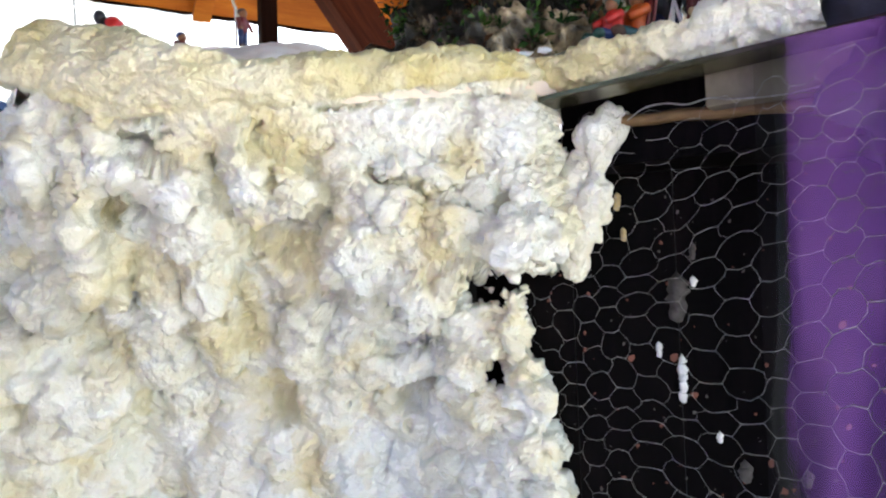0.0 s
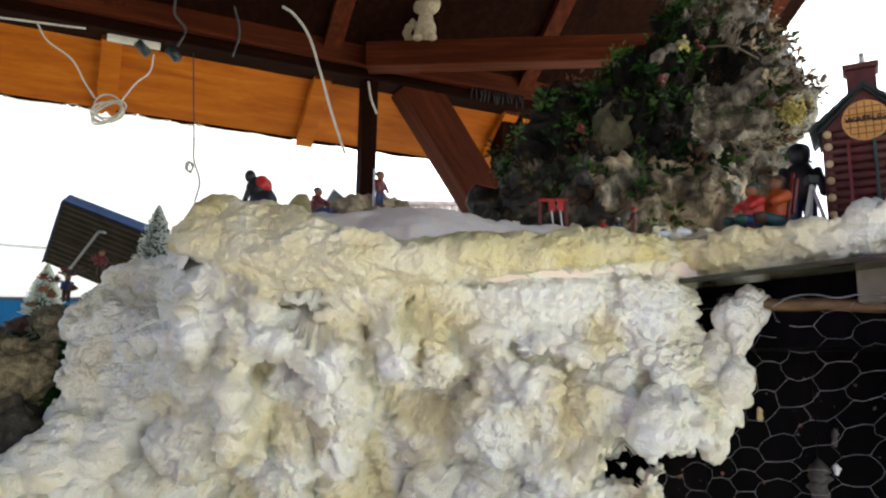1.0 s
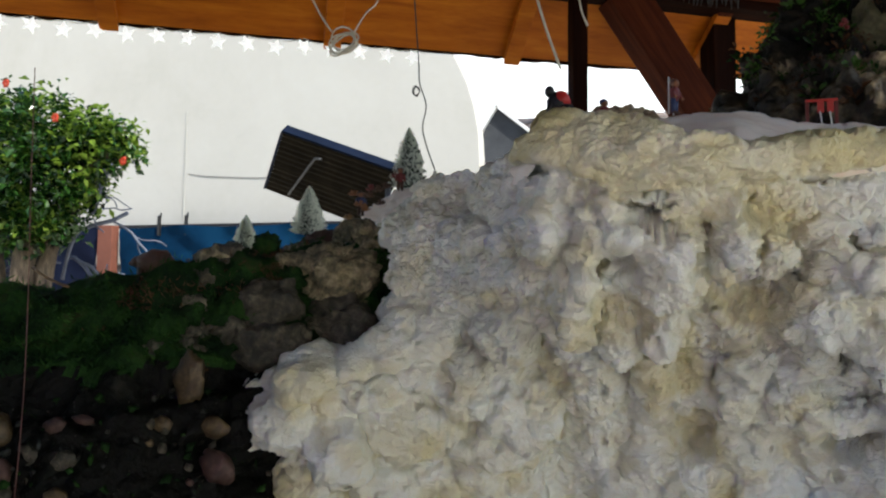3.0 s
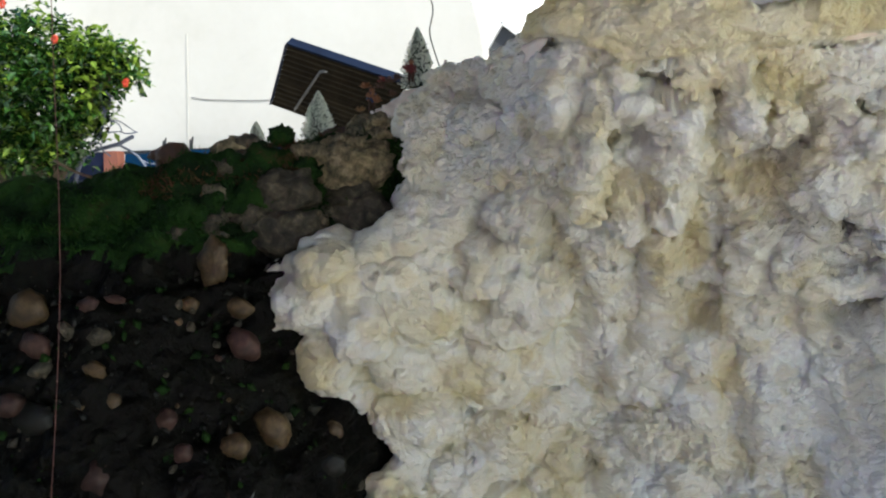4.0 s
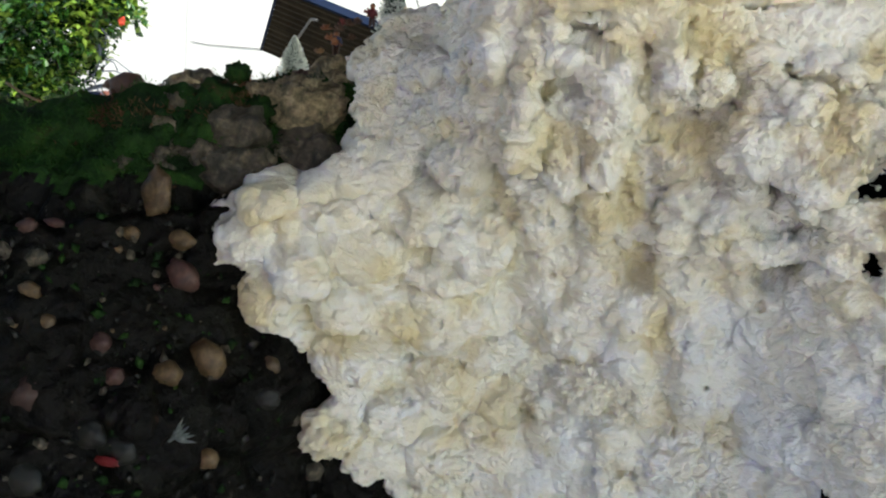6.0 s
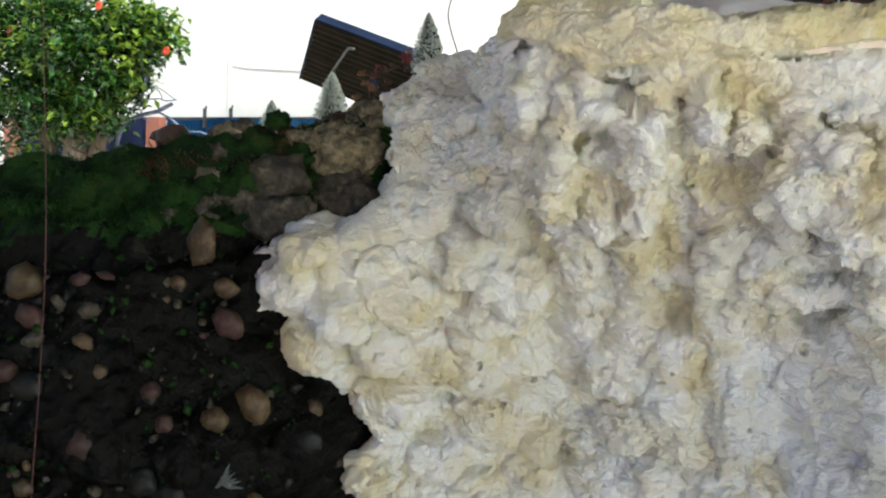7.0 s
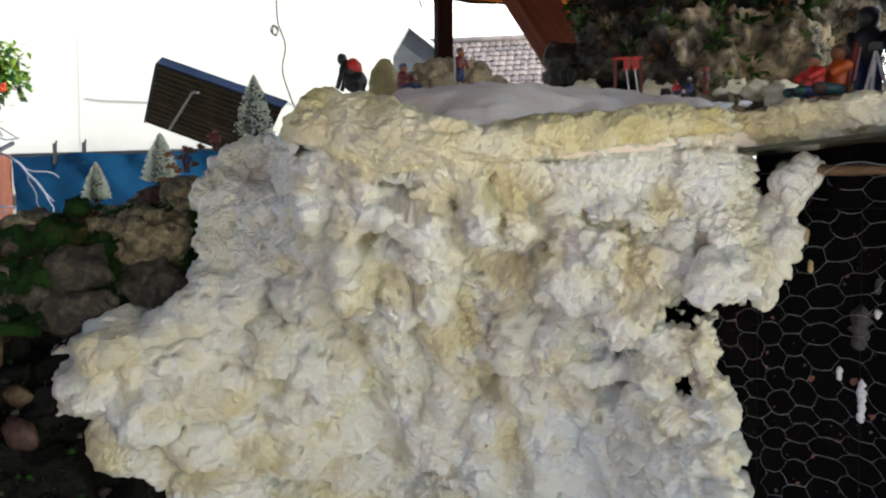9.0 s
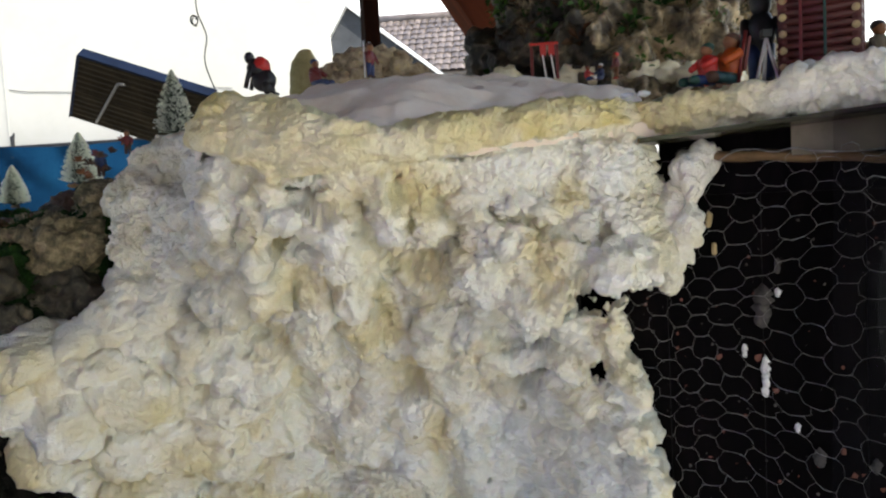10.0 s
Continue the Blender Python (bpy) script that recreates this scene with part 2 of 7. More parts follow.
STONE_RED = surface("pebble_red", [(0.014, 0.007, 0.006), (0.05, 0.024, 0.017), (0.10, 0.055, 0.040)], 60, 0.6, 0.6, each=0.3, dist=0.0015)
ROCK = surface("dark_rock", [(0.010, 0.009, 0.006), (0.038, 0.034, 0.022), (0.095, 0.082, 0.054), (0.24, 0.20, 0.13)], 60, 0.6, 1.0, dist=0.005)
ROCK_PALE = surface("pale_rock", [(0.022, 0.021, 0.011), (0.11, 0.095, 0.052), (0.30, 0.245, 0.14), (0.55, 0.46, 0.28)], 60, 0.75, 1.0, dist=0.006)
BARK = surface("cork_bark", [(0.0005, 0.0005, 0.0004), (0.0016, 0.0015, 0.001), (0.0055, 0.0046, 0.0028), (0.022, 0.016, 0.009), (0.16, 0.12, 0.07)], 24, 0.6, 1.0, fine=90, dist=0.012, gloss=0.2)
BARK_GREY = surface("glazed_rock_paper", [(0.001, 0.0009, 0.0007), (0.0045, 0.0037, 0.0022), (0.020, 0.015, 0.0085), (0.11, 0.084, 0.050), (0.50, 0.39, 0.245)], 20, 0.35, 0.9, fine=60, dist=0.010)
# lighter copy of the glazed rock for the lit right part
BARK_FOLD = surface("glazed_rock_lit_folds", [(0.004, 0.0035, 0.0025), (0.045, 0.034, 0.020), (0.20, 0.155, 0.09), (0.52, 0.41, 0.25), (0.68, 0.57, 0.38)], 20, 0.30, 0.9, fine=60, dist=0.010)
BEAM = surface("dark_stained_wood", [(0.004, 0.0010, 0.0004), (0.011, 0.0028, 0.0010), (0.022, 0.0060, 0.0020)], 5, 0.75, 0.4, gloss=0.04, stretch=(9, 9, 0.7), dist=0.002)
BEAM_RED = surface("red_stained_wood", [(0.030, 0.0065, 0.0022), (0.062, 0.013, 0.004), (0.105, 0.024, 0.007)], 5, 0.65, 0.4, gloss=0.06, stretch=(9, 9, 0.7), dist=0.002)
PLY = surface("orange_plywood", [(0.30, 0.070, 0.003), (0.46, 0.122, 0.005), (0.60, 0.19, 0.011)], 5, 0.55, 0.2, stretch=(0.7, 5, 5), fine=60, dist=0.001, gloss=0.15)
ROOFTOP = surface("roof_felt", [(0.05, 0.03, 0.025), (0.1, 0.06, 0.05)], 8, 0.9, 0.4)
PLANK_DARK = surface("dark_blocker_planks", [(0.006, 0.006, 0.008), (0.015, 0.014, 0.018), (0.028, 0.026, 0.032)], 5, 0.75, 0.4, gloss=0.05, stretch=(9, 9, 0.7), dist=0.002)
CABLE = plain("white_cable", (0.62, 0.58, 0.48), 0.5)
CABLE_DARK = plain("dark_cable", (0.03, 0.03, 0.03), 0.5)
WIRE = surface("galvanised_wire", [(0.10, 0.10, 0.10), (0.30, 0.29, 0.28), (0.62, 0.62, 0.62)], 45, 0.4, 0.1, metallic=0.3)
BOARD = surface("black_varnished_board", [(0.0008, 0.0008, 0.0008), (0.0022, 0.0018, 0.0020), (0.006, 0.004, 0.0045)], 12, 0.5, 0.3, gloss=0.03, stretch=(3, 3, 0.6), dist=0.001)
BLOTCH = surface("dried_plaster", [(0.02, 0.017, 0.016), (0.09, 0.08, 0.075)], 60, 0.7, 0.4)
TRAY = surface("olive_metal_lip", [(0.020, 0.018, 0.010), (0.06, 0.055, 0.030), (0.18, 0.175, 0.12)], 14, 0.22, 0.2, metallic=0.6, stretch=(1, 1, 5), dist=0.001)
BATTEN = surface("raw_batten", [(0.07, 0.040, 0.016), (0.17, 0.10, 0.042), (0.28, 0.18, 0.085)], 14, 0.6, 0.3, stretch=(1, 1, 6), dist=0.001)
GREYBLOCK = surface("grey_block", [(0.12, 0.10, 0.07), (0.23, 0.20, 0.145)], 25, 0.8, 0.3)
NAVY = surface("navy_lump", [(0.006, 0.007, 0.014), (0.02, 0.022, 0.045), (0.05, 0.05, 0.09)], 20, 0.6, 0.7)
WALLPAINT = surface("cream_render", [(0.43, 0.415, 0.38), (0.47, 0.455, 0.425), (0.50, 0.488, 0.46)], 0.7, 0.85, 0.2, fine=9, dist=0.01)
SEAM = surface("grey_seam", [(0.39, 0.38, 0.355), (0.44, 0.43, 0.405)], 3, 0.9, 0)
TARP = surface("teal_tarpaulin", [(0.0008, 0.012, 0.034), (0.0014, 0.020, 0.054), (0.003, 0.030, 0.070)], 1.4, 0.8, 0.3, gloss=0.06, fine=5, dist=0.05)
TARP_DARK = surface("navy_tarpaulin", [(0.003, 0.005, 0.014), (0.007, 0.010, 0.026)], 1.4, 0.8, 0.3, gloss=0.06, fine=5, dist=0.05)
POSTRED = surface("brick_red_post", [(0.11, 0.033, 0.02), (0.18, 0.06, 0.036)], 4, 0.7, 0.3)
TILE = surface("roof_tile", [(0.07, 0.055, 0.048), (0.13, 0.105, 0.095), (0.22, 0.185, 0.17)], 2, 0.16, 0.3, each=0.3)
GABLE = surface("grey_gable", [(0.030, 0.033, 0.040), (0.065, 0.07, 0.08)], 3.5, 0.8, 0.4)
LEAF = surface("glossy_leaf", [(0.007, 0.022, 0.005), (0.018, 0.054, 0.009), (0.045, 0.12, 0.016)], 3, 0.18, 0.0, translucent=0.22)
# lighter copy of the leaf, with sunlight in its colour
LEAF_Y = surface("sunlit_leaf", [(0.09, 0.17, 0.015), (0.22, 0.32, 0.035)], 3, 0.35, 0.0, translucent=0.45)
FERN = surface("fern_green", [(0.018, 0.05, 0.008), (0.05, 0.13, 0.015), (0.10, 0.20, 0.03)], 30, 0.45, 0.0, translucent=0.3)
PETAL = surface("orange_petal", [(0.42, 0.03, 0.012), (0.65, 0.08, 0.03)], 30, 0.5, 0.0, translucent=0.3)
PETAL_Y = surface("yellow_petal", [(0.6, 0.5, 0.1), (0.8, 0.75, 0.3)], 30, 0.5, 0.0, translucent=0.3)
TRUNK = surface("shrub_bark", [(0.03, 0.02, 0.013), (0.09, 0.065, 0.042), (0.20, 0.15, 0.095)], 12, 0.85, 0.6, stretch=(3, 3, 0.7))
DEADWOOD = surface("bleached_branch", [(0.05, 0.06, 0.09), (0.12, 0.135, 0.19)], 20, 0.6, 0.2)
BRUSH = surface("bottle_brush", [(0.012, 0.03, 0.018), (0.03, 0.065, 0.035)], 60, 0.8, 0.0, translucent=0.25)
# frost, whitened further for the backlit rim of the trees
FROST = surface("frost_rim_light", [(0.88, 0.91, 0.80), (0.95, 0.96, 0.90)], 60, 0.8, 0.0, translucent=0.55)
CORRUGATED = surface("brown_corrugated_sheet", [(0.010, 0.007, 0.0035), (0.021, 0.015, 0.008), (0.033, 0.025, 0.014)], 9, 0.8, 0.2, gloss=0.1, dist=0.001)
BLUE_EDGE = surface("blue_sheet_metal", [(0.003, 0.006, 0.016), (0.007, 0.013, 0.032)], 9, 0.7, 0.1, gloss=0.05)
STEEL = plain("grey_steel_tube", (0.07, 0.07, 0.07), 0.5, 0.3)
LOGRED = surface("maroon_logs", [(0.05, 0.012, 0.012), (0.10, 0.022, 0.02), (0.15, 0.04, 0.035)], 50, 0.5, 0.3, dist=0.0006)
LOGEND = plain("log_ends", (0.55, 0.42, 0.22), 0.6)
SHINGLE = plain("dark_green_roof", (0.02, 0.028, 0.026), 0.6)
SIGN = plain("waffle_sign", (0.62, 0.33, 0.09), 0.5)
SIGN_DARK = plain("waffle_lines", (0.25, 0.10, 0.02), 0.5)
BLACK = plain("black_paint", (0.012, 0.012, 0.014), 0.5)
RED = plain("red_paint", (0.50, 0.025, 0.02), 0.4)
DKRED = plain("dark_red_paint", (0.14, 0.013, 0.013), 0.45)
ORANGE = plain("orange_paint", (0.52, 0.10, 0.016), 0.45)
DKBLUE = plain("navy_paint", (0.02, 0.035, 0.11), 0.45)
BLUE = plain("blue_paint", (0.015, 0.035, 0.14), 0.45)
STONE_OLIVE = surface("olive_stone", [(0.20, 0.17, 0.07), (0.34, 0.29, 0.13), (0.46, 0.41, 0.21)], 30, 0.7, 0.5)
ROCK_BEIGE = surface("beige_plaster_rock", [(0.03, 0.024, 0.016), (0.24, 0.18, 0.11), (0.46, 0.37, 0.24), (0.58, 0.46, 0.20)], 26, 0.6, 0.9, dist=0.004)
# nearly as black as the earth, shade included
EARTH_STONE = surface("shaded_wet_stone", [(0.002, 0.003, 0.002), (0.006, 0.008, 0.005), (0.022, 0.018, 0.010)], 22, 0.6, 0.6, dist=0.003, each=0.3)
BARK_PALE = surface("sunny_lichen_bark", [(0.006, 0.006, 0.005), (0.07, 0.055, 0.034), (0.30, 0.265, 0.20), (0.56, 0.53, 0.42)], 34, 0.45, 1.0, dist=0.006)
STONE_OLIVE_DARK = surface("olive_bark", [(0.035, 0.032, 0.016), (0.09, 0.082, 0.042), (0.17, 0.15, 0.08)], 34, 0.8, 0.6)
LICHEN_Y = surface("yellow_lichen", [(0.22, 0.17, 0.04), (0.42, 0.34, 0.09), (0.60, 0.52, 0.20)], 60, 0.8, 0.3)
GREEN = plain("green_paint", (0.012, 0.06, 0.045), 0.45)
TEALP = plain("teal_paint", (0.014, 0.07, 0.08), 0.45)
WHITE = plain("white_paint", (0.75, 0.75, 0.75), 0.4)
TAN = plain("tan_paint", (0.22, 0.09, 0.035), 0.5)
FUR = surface("cream_plush", [(0.28, 0.21, 0.12), (0.52, 0.43, 0.29)], 90, 0.95, 0.6)
BROWNFUR = surface("brown_figure_paint", [(0.04, 0.02, 0.012), (0.10, 0.045, 0.025)], 60, 0.6, 0.4)
LAMPCASE = plain("cream_lamp_housing", (0.62, 0.58, 0.45), 0.5)
SOCKET = plain("dark_socket", (0.02, 0.03, 0.025), 0.4)
# slight emission added so the stars look brighter than the wall
STARS = surface("glowing_star_plastic", [(0.85, 0.85, 0.85), (0.9, 0.9, 0.9)], 60, 0.3, 0, glow=0.5)
FOIL = plain("clear_ice_chip", (0.7, 0.74, 0.8), 0.1)
# unseen ground, kept pale to bounce sunlight onto the foam
GROUND = surface("garden_ground", [(0.26, 0.24, 0.20), (0.40, 0.375, 0.32), (0.50, 0.47, 0.41)], 0.8, 0.95, 0.5, fine=12, dist=0.02)
PURPLE = surface("reflection_cloth", [(0.42, 0.14, 0.72), (0.62, 0.26, 0.92)], 3, 0.85, 0.2)
CLOTH = surface("dark_table_cloth", [(0.01, 0.01, 0.01), (0.02, 0.02, 0.02)], 20, 0.95, 0.2)

# ---- ground ----
def ground_sheet():
    n = 90
    g = np.linspace(-1, 1, n)
    g = np.sign(g) * np.abs(g) ** 3 * 1500
    x, y = np.meshgrid(g, g)
    p = np.stack([x.ravel(), y.ravel(), np.zeros(n * n)], 1)
    p[:, 2] = 0.03 * vnoise(p * 0.7)
    return single("ground", mesh_of("ground", p, grid_faces(n, n), GROUND), (0, 0, 0), "unseen garden ground round the display, pale to bounce light", "ground", kind="structure")


ground_sheet()

# ---- foam cliff ----
DX = [-0.8, -0.65, -0.5, -0.35, -0.2, -0.05, 0.1, 0.2]
DZ = [0.40, 0.72, 0.85, 0.96, 1.05, 1.12, 1.18, 1.25, 1.31, 1.38, 1.45]
DEPTH = [
    [0.80, 0.82, 0.88, 0.92, 0.89, 0.84, 0.74, 0.70],
    [0.80, 0.82, 0.88, 0.93, 0.90, 0.86, 0.73, 0.69],
    [0.80, 0.81, 0.90, 0.93, 0.90, 0.87, 0.71, 0.69],
    [0.80, 0.81, 0.88, 0.94, 0.90, 0.87, 0.70, 0.69],
    [0.77, 0.75, 0.85, 0.91, 0.89, 0.82, 0.69, 0.69],
    [0.75, 0.73, 0.83, 0.84, 0.84, 0.76, 0.69, 0.70],
    [0.77, 0.78, 0.82, 0.79, 0.79, 0.72, 0.69, 0.70],
    [0.82, 0.83, 0.82, 0.70, 0.69, 0.66, 0.67, 0.70],
    [0.84, 0.84, 0.83, 0.625, 0.64, 0.675, 0.69, 0.69],
    [0.86, 0.86, 0.86, 0.61, 0.58, 0.63, 0.67, 0.69],
    [0.87, 0.87, 0.87, 0.63, 0.60, 0.64, 0.67, 0.69],
]
LEFT_Z = [0.40, 0.70, 0.74, 0.775, 0.82, 0.845, 0.875, 0.925, 0.94, 0.97, 1.015, 1.05, 1.095, 1.12, 1.145, 1.165, 1.178, 1.20, 1.27, 1.335, 1.40]
LEFT_X = [-0.50, -0.53, -0.580, -0.628, -0.648, -0.630, -0.638, -0.674, -0.718, -0.748, -0.733, -0.752, -0.778, -0.788, -0.766, -0.70, -0.648, -0.612, -0.618, -0.610, -0.585]
RIGHT_Z = [0.40, 0.90, 1.0, 1.054, 1.094, 1.125, 1.150, 1.184, 1.192, 1.200, 1.225, 1.25, 1.295, 1.33, 1.348, 1.356, 1.40]
RIGHT_X = [0.17, 0.137, 0.122, 0.108, 0.108, 0.090, 0.083, 0.085, 0.112, 0.128, 0.129, 0.127, 0.120, 0.116, 0.114, 0.114, 0.116]
TOP_X = [-0.62, -0.59, -0.54, -0.44, -0.405, -0.37, -0.345, -0.30, -0.27, -0.21, -0.165, -0.09, 0.0, 0.05, 0.10, 0.17]
TOP_Z = [1.383, 1.405, 1.418, 1.413, 1.405, 1.414, 1.430, 1.438, 1.423, 1.401, 1.390, 1.395, 1.408, 1.413, 1.406, 1.400]
FOAM_Z0 = 0.40


def rim_line(x):
    """Height at which the smooth yellow rim begins."""
    return np.interp(x, [-0.45, -0.37, -0.28, -0.2, -0.08, 0.02, 0.1, 0.2], [1.40, 1.385, 1.342, 1.342, 1.357, 1.369, 1.38, 1.385])


# shapes on the foam: x, z, half width, half height, and how far they stand out, lie back or stain
LOBES_UPPER = ((-0.23, 1.304, 0.036, 0.028, 0.024), (-0.306, 1.308, 0.016, 0.031, 0.02), (-0.312, 1.281, 0.011, 0.014, 0.026), (-0.279, 1.318, 0.022, 0.018, 0.02), (-0.231, 1.255, 0.039, 0.029, 0.02), (-0.165, 1.301, 0.025, 0.039, 0.026), (-0.132, 1.295, 0.019, 0.03, 0.022), (-0.083, 1.297, 0.029, 0.031, 0.02), (-0.046, 1.31, 0.024, 0.025, 0.022), (-0.039, 1.262, 0.031, 0.033, 0.02), (-0.326, 1.228, 0.029, 0.039, 0.024), (-0.36, 1.3, 0.026, 0.037, 0.014), (-0.384, 1.251, 0.03, 0.027, 0.014), (-0.487, 1.307, 0.040, 0.034, 0.020), (-0.486, 1.24, 0.046, 0.039, 0.014), (-0.548, 1.34, 0.032, 0.037, 0.014), (-0.607, 1.333, 0.027, 0.033, 0.012), (-0.574, 1.27, 0.036, 0.041, 0.012), (-0.564, 1.404, 0.029, 0.029, 0.012))
LOBES_BRIDGE = ((-0.215, 1.325, 0.110, 0.030, 0.013), (-0.06, 1.325, 0.100, 0.040, 0.013), (0.06, 1.30, 0.085, 0.070, 0.013), (-0.35, 1.30, 0.07, 0.06, 0.009), (-0.30, 1.24, 0.07, 0.06, 0.008))
LOBES_RIGHT = ((-0.003, 1.296, 0.025, 0.033, 0.02), (0.064, 1.329, 0.046, 0.049, 0.016), (0.012, 1.25, 0.031, 0.029, 0.02), (0.058, 1.238, 0.029, 0.025, 0.026), (0.089, 1.241, 0.027, 0.03, 0.022), (0.033, 1.284, 0.036, 0.033, 0.018), (0.08, 1.28, 0.034, 0.031, 0.02), (0.116, 1.291, 0.014, 0.094, 0.016), (-0.024, 1.186, 0.044, 0.027, 0.024), (0.004, 1.2, 0.037, 0.016, 0.02), (-0.081, 1.215, 0.038, 0.046, 0.014), (-0.146, 1.127, 0.03, 0.049, 0.02), (-0.103, 1.122, 0.022, 0.035, 0.016), (0.018, 1.119, 0.026, 0.046, 0.014), (0.064, 1.15, 0.022, 0.042, 0.014), (0.078, 1.091, 0.032, 0.032, 0.014), (-0.054, 1.102, 0.041, 0.028, 0.01), (0.004, 1.057, 0.042, 0.042, 0.008), (0.059, 1.029, 0.047, 0.04, 0.01))
LOBES_MIDDLE = ((-0.286, 1.185, 0.034, 0.031, 0.02), (-0.406, 1.075, 0.05, 0.042, 0.026), (-0.485, 1.112, 0.046, 0.046, 0.024), (-0.428, 1.181, 0.045, 0.034, 0.018), (-0.521, 1.179, 0.039, 0.047, 0.016), (-0.56, 1.18, 0.032, 0.04, 0.014), (-0.317, 1.118, 0.038, 0.046, 0.014), (-0.336, 1.032, 0.046, 0.05, 0.012), (-0.238, 1.136, 0.033, 0.044, 0.018), (-0.203, 1.12, 0.03, 0.045, 0.014), (-0.237, 1.209, 0.03, 0.03, 0.018), (-0.253, 1.013, 0.045, 0.036, 0.014), (-0.196, 1.01, 0.048, 0.036, 0.01), (-0.125, 1.029, 0.042, 0.046, 0.012), (-0.325, 0.97, 0.06, 0.034, 0.01), (-0.406, 0.971, 0.064, 0.043, 0.016), (-0.471, 0.978, 0.042, 0.051, 0.018), (-0.159, 1.188, 0.034, 0.03, 0.01), (-0.525, 1.052, 0.049, 0.033, 0.014))
LOBES_LEFT = ((-0.676, 1.131, 0.047, 0.042, 0.026), (-0.76, 1.118, 0.027, 0.024, 0.008), (-0.705, 1.07, 0.059, 0.041, 0.024), (-0.629, 1.043, 0.041, 0.04, 0.028), (-0.7, 0.985, 0.054, 0.047, 0.022), (-0.615, 1.146, 0.035, 0.033, 0.018), (-0.586, 1.161, 0.038, 0.038, 0.018), (-0.557, 1.059, 0.056, 0.045, 0.026), (-0.589, 1.109, 0.045, 0.027, 0.018), (-0.534, 1.133, 0.035, 0.028, 0.018), (-0.583, 0.967, 0.053, 0.028, 0.02), (-0.519, 0.966, 0.044, 0.038, 0.018), (-0.445, 1.031, 0.072, 0.032, 0.022), (-0.434, 1.084, 0.054, 0.039, 0.022), (-0.571, 0.896, 0.063, 0.043, 0.02), (-0.468, 0.945, 0.046, 0.041, 0.02), (-0.605, 0.795, 0.044, 0.039, 0.024), (-0.52, 0.804, 0.041, 0.039, 0.018), (-0.547, 0.748, 0.052, 0.036, 0.018))
LOBES_LOW = ((-0.46, 0.752, 0.057, 0.043, 0.018), (-0.387, 0.911, 0.059, 0.045, 0.016), (-0.458, 0.859, 0.051, 0.047, 0.016), (-0.281, 0.961, 0.054, 0.049, 0.018), (-0.262, 0.883, 0.049, 0.041, 0.014), (-0.196, 0.995, 0.049, 0.041, 0.018), (-0.201, 0.924, 0.048, 0.044, 0.016), (-0.114, 0.942, 0.03, 0.059, 0.016), (-0.155, 1.047, 0.046, 0.034, 0.014), (-0.124, 0.996, 0.034, 0.034, 0.014), (-0.374, 0.777, 0.061, 0.047, 0.016), (-0.3, 0.795, 0.056, 0.051, 0.014), (-0.219, 0.81, 0.055, 0.042, 0.014), (-0.129, 0.795, 0.054, 0.038, 0.012), (-0.035, 0.969, 0.039, 0.047, 0.012), (-0.019, 0.872, 0.047, 0.047, 0.012), (0.018, 0.959, 0.037, 0.052, 0.01), (-0.046, 0.797, 0.049, 0.033, 0.01), (-0.348, 0.718, 0.053, 0.032, 0.014))
HOLLOWS = ((-0.148, 1.233, 0.034, 0.021, 0.038), (-0.122, 1.256, 0.016, 0.013, 0.03), (-0.273, 1.287, 0.012, 0.014, 0.034), (-0.301, 1.273, 0.012, 0.011, 0.026), (-0.243, 1.332, 0.024, 0.0052, 0.026), (0.022, 1.281, 0.012, 0.036, 0.012), (-0.041, 1.129, 0.035, 0.012, 0.022), (-0.054, 1.08, 0.028, 0.017, 0.024), (-0.064, 1.164, 0.02, 0.033, 0.008), (-0.335, 1.184, 0.019, 0.019, 0.02), (-0.35, 1.058, 0.025, 0.028, 0.008), (-0.403, 1.133, 0.023, 0.02, 0.012), (-0.372, 1.005, 0.019, 0.034, 0.016), (-0.509, 1.14, 0.021, 0.017, 0.014), (-0.155, 1.334, 0.011, 0.0091, 0.026), (-0.188, 1.229, 0.014, 0.0064, 0.022), (-0.196, 1.077, 0.017, 0.02, 0.014), (0.035, 1.198, 0.029, 0.01, 0.03))
HOLLOWS_LOW = ((-0.613, 1.003, 0.011, 0.0094, 0.034), (-0.52, 0.906, 0.015, 0.013, 0.022), (-0.486, 1.091, 0.017, 0.017, 0.018), (-0.369, 1.065, 0.024, 0.024, 0.016), (-0.348, 0.842, 0.019, 0.014, 0.016), (-0.305, 1.076, 0.02, 0.017, 0.014), (-0.189, 1.098, 0.015, 0.018, 0.018), (-0.188, 1.059, 0.016, 0.012, 0.018), (-0.042, 1.082, 0.02, 0.017, 0.03), (-0.057, 1.172, 0.017, 0.033, 0.018), (-0.144, 0.892, 0.0096, 0.023, 0.016), (-0.069, 0.866, 0.016, 0.018, 0.014), (0.01, 0.921, 0.011, 0.021, 0.016), (-0.168, 0.849, 0.015, 0.015, 0.012), (-0.059, 0.942, 0.013, 0.039, 0.008), (-0.65, 0.981, 0.016, 0.024, 0.012), (-0.522, 0.858, 0.022, 0.012, 0.01), (-0.102, 1.053, 0.016, 0.037, 0.01))
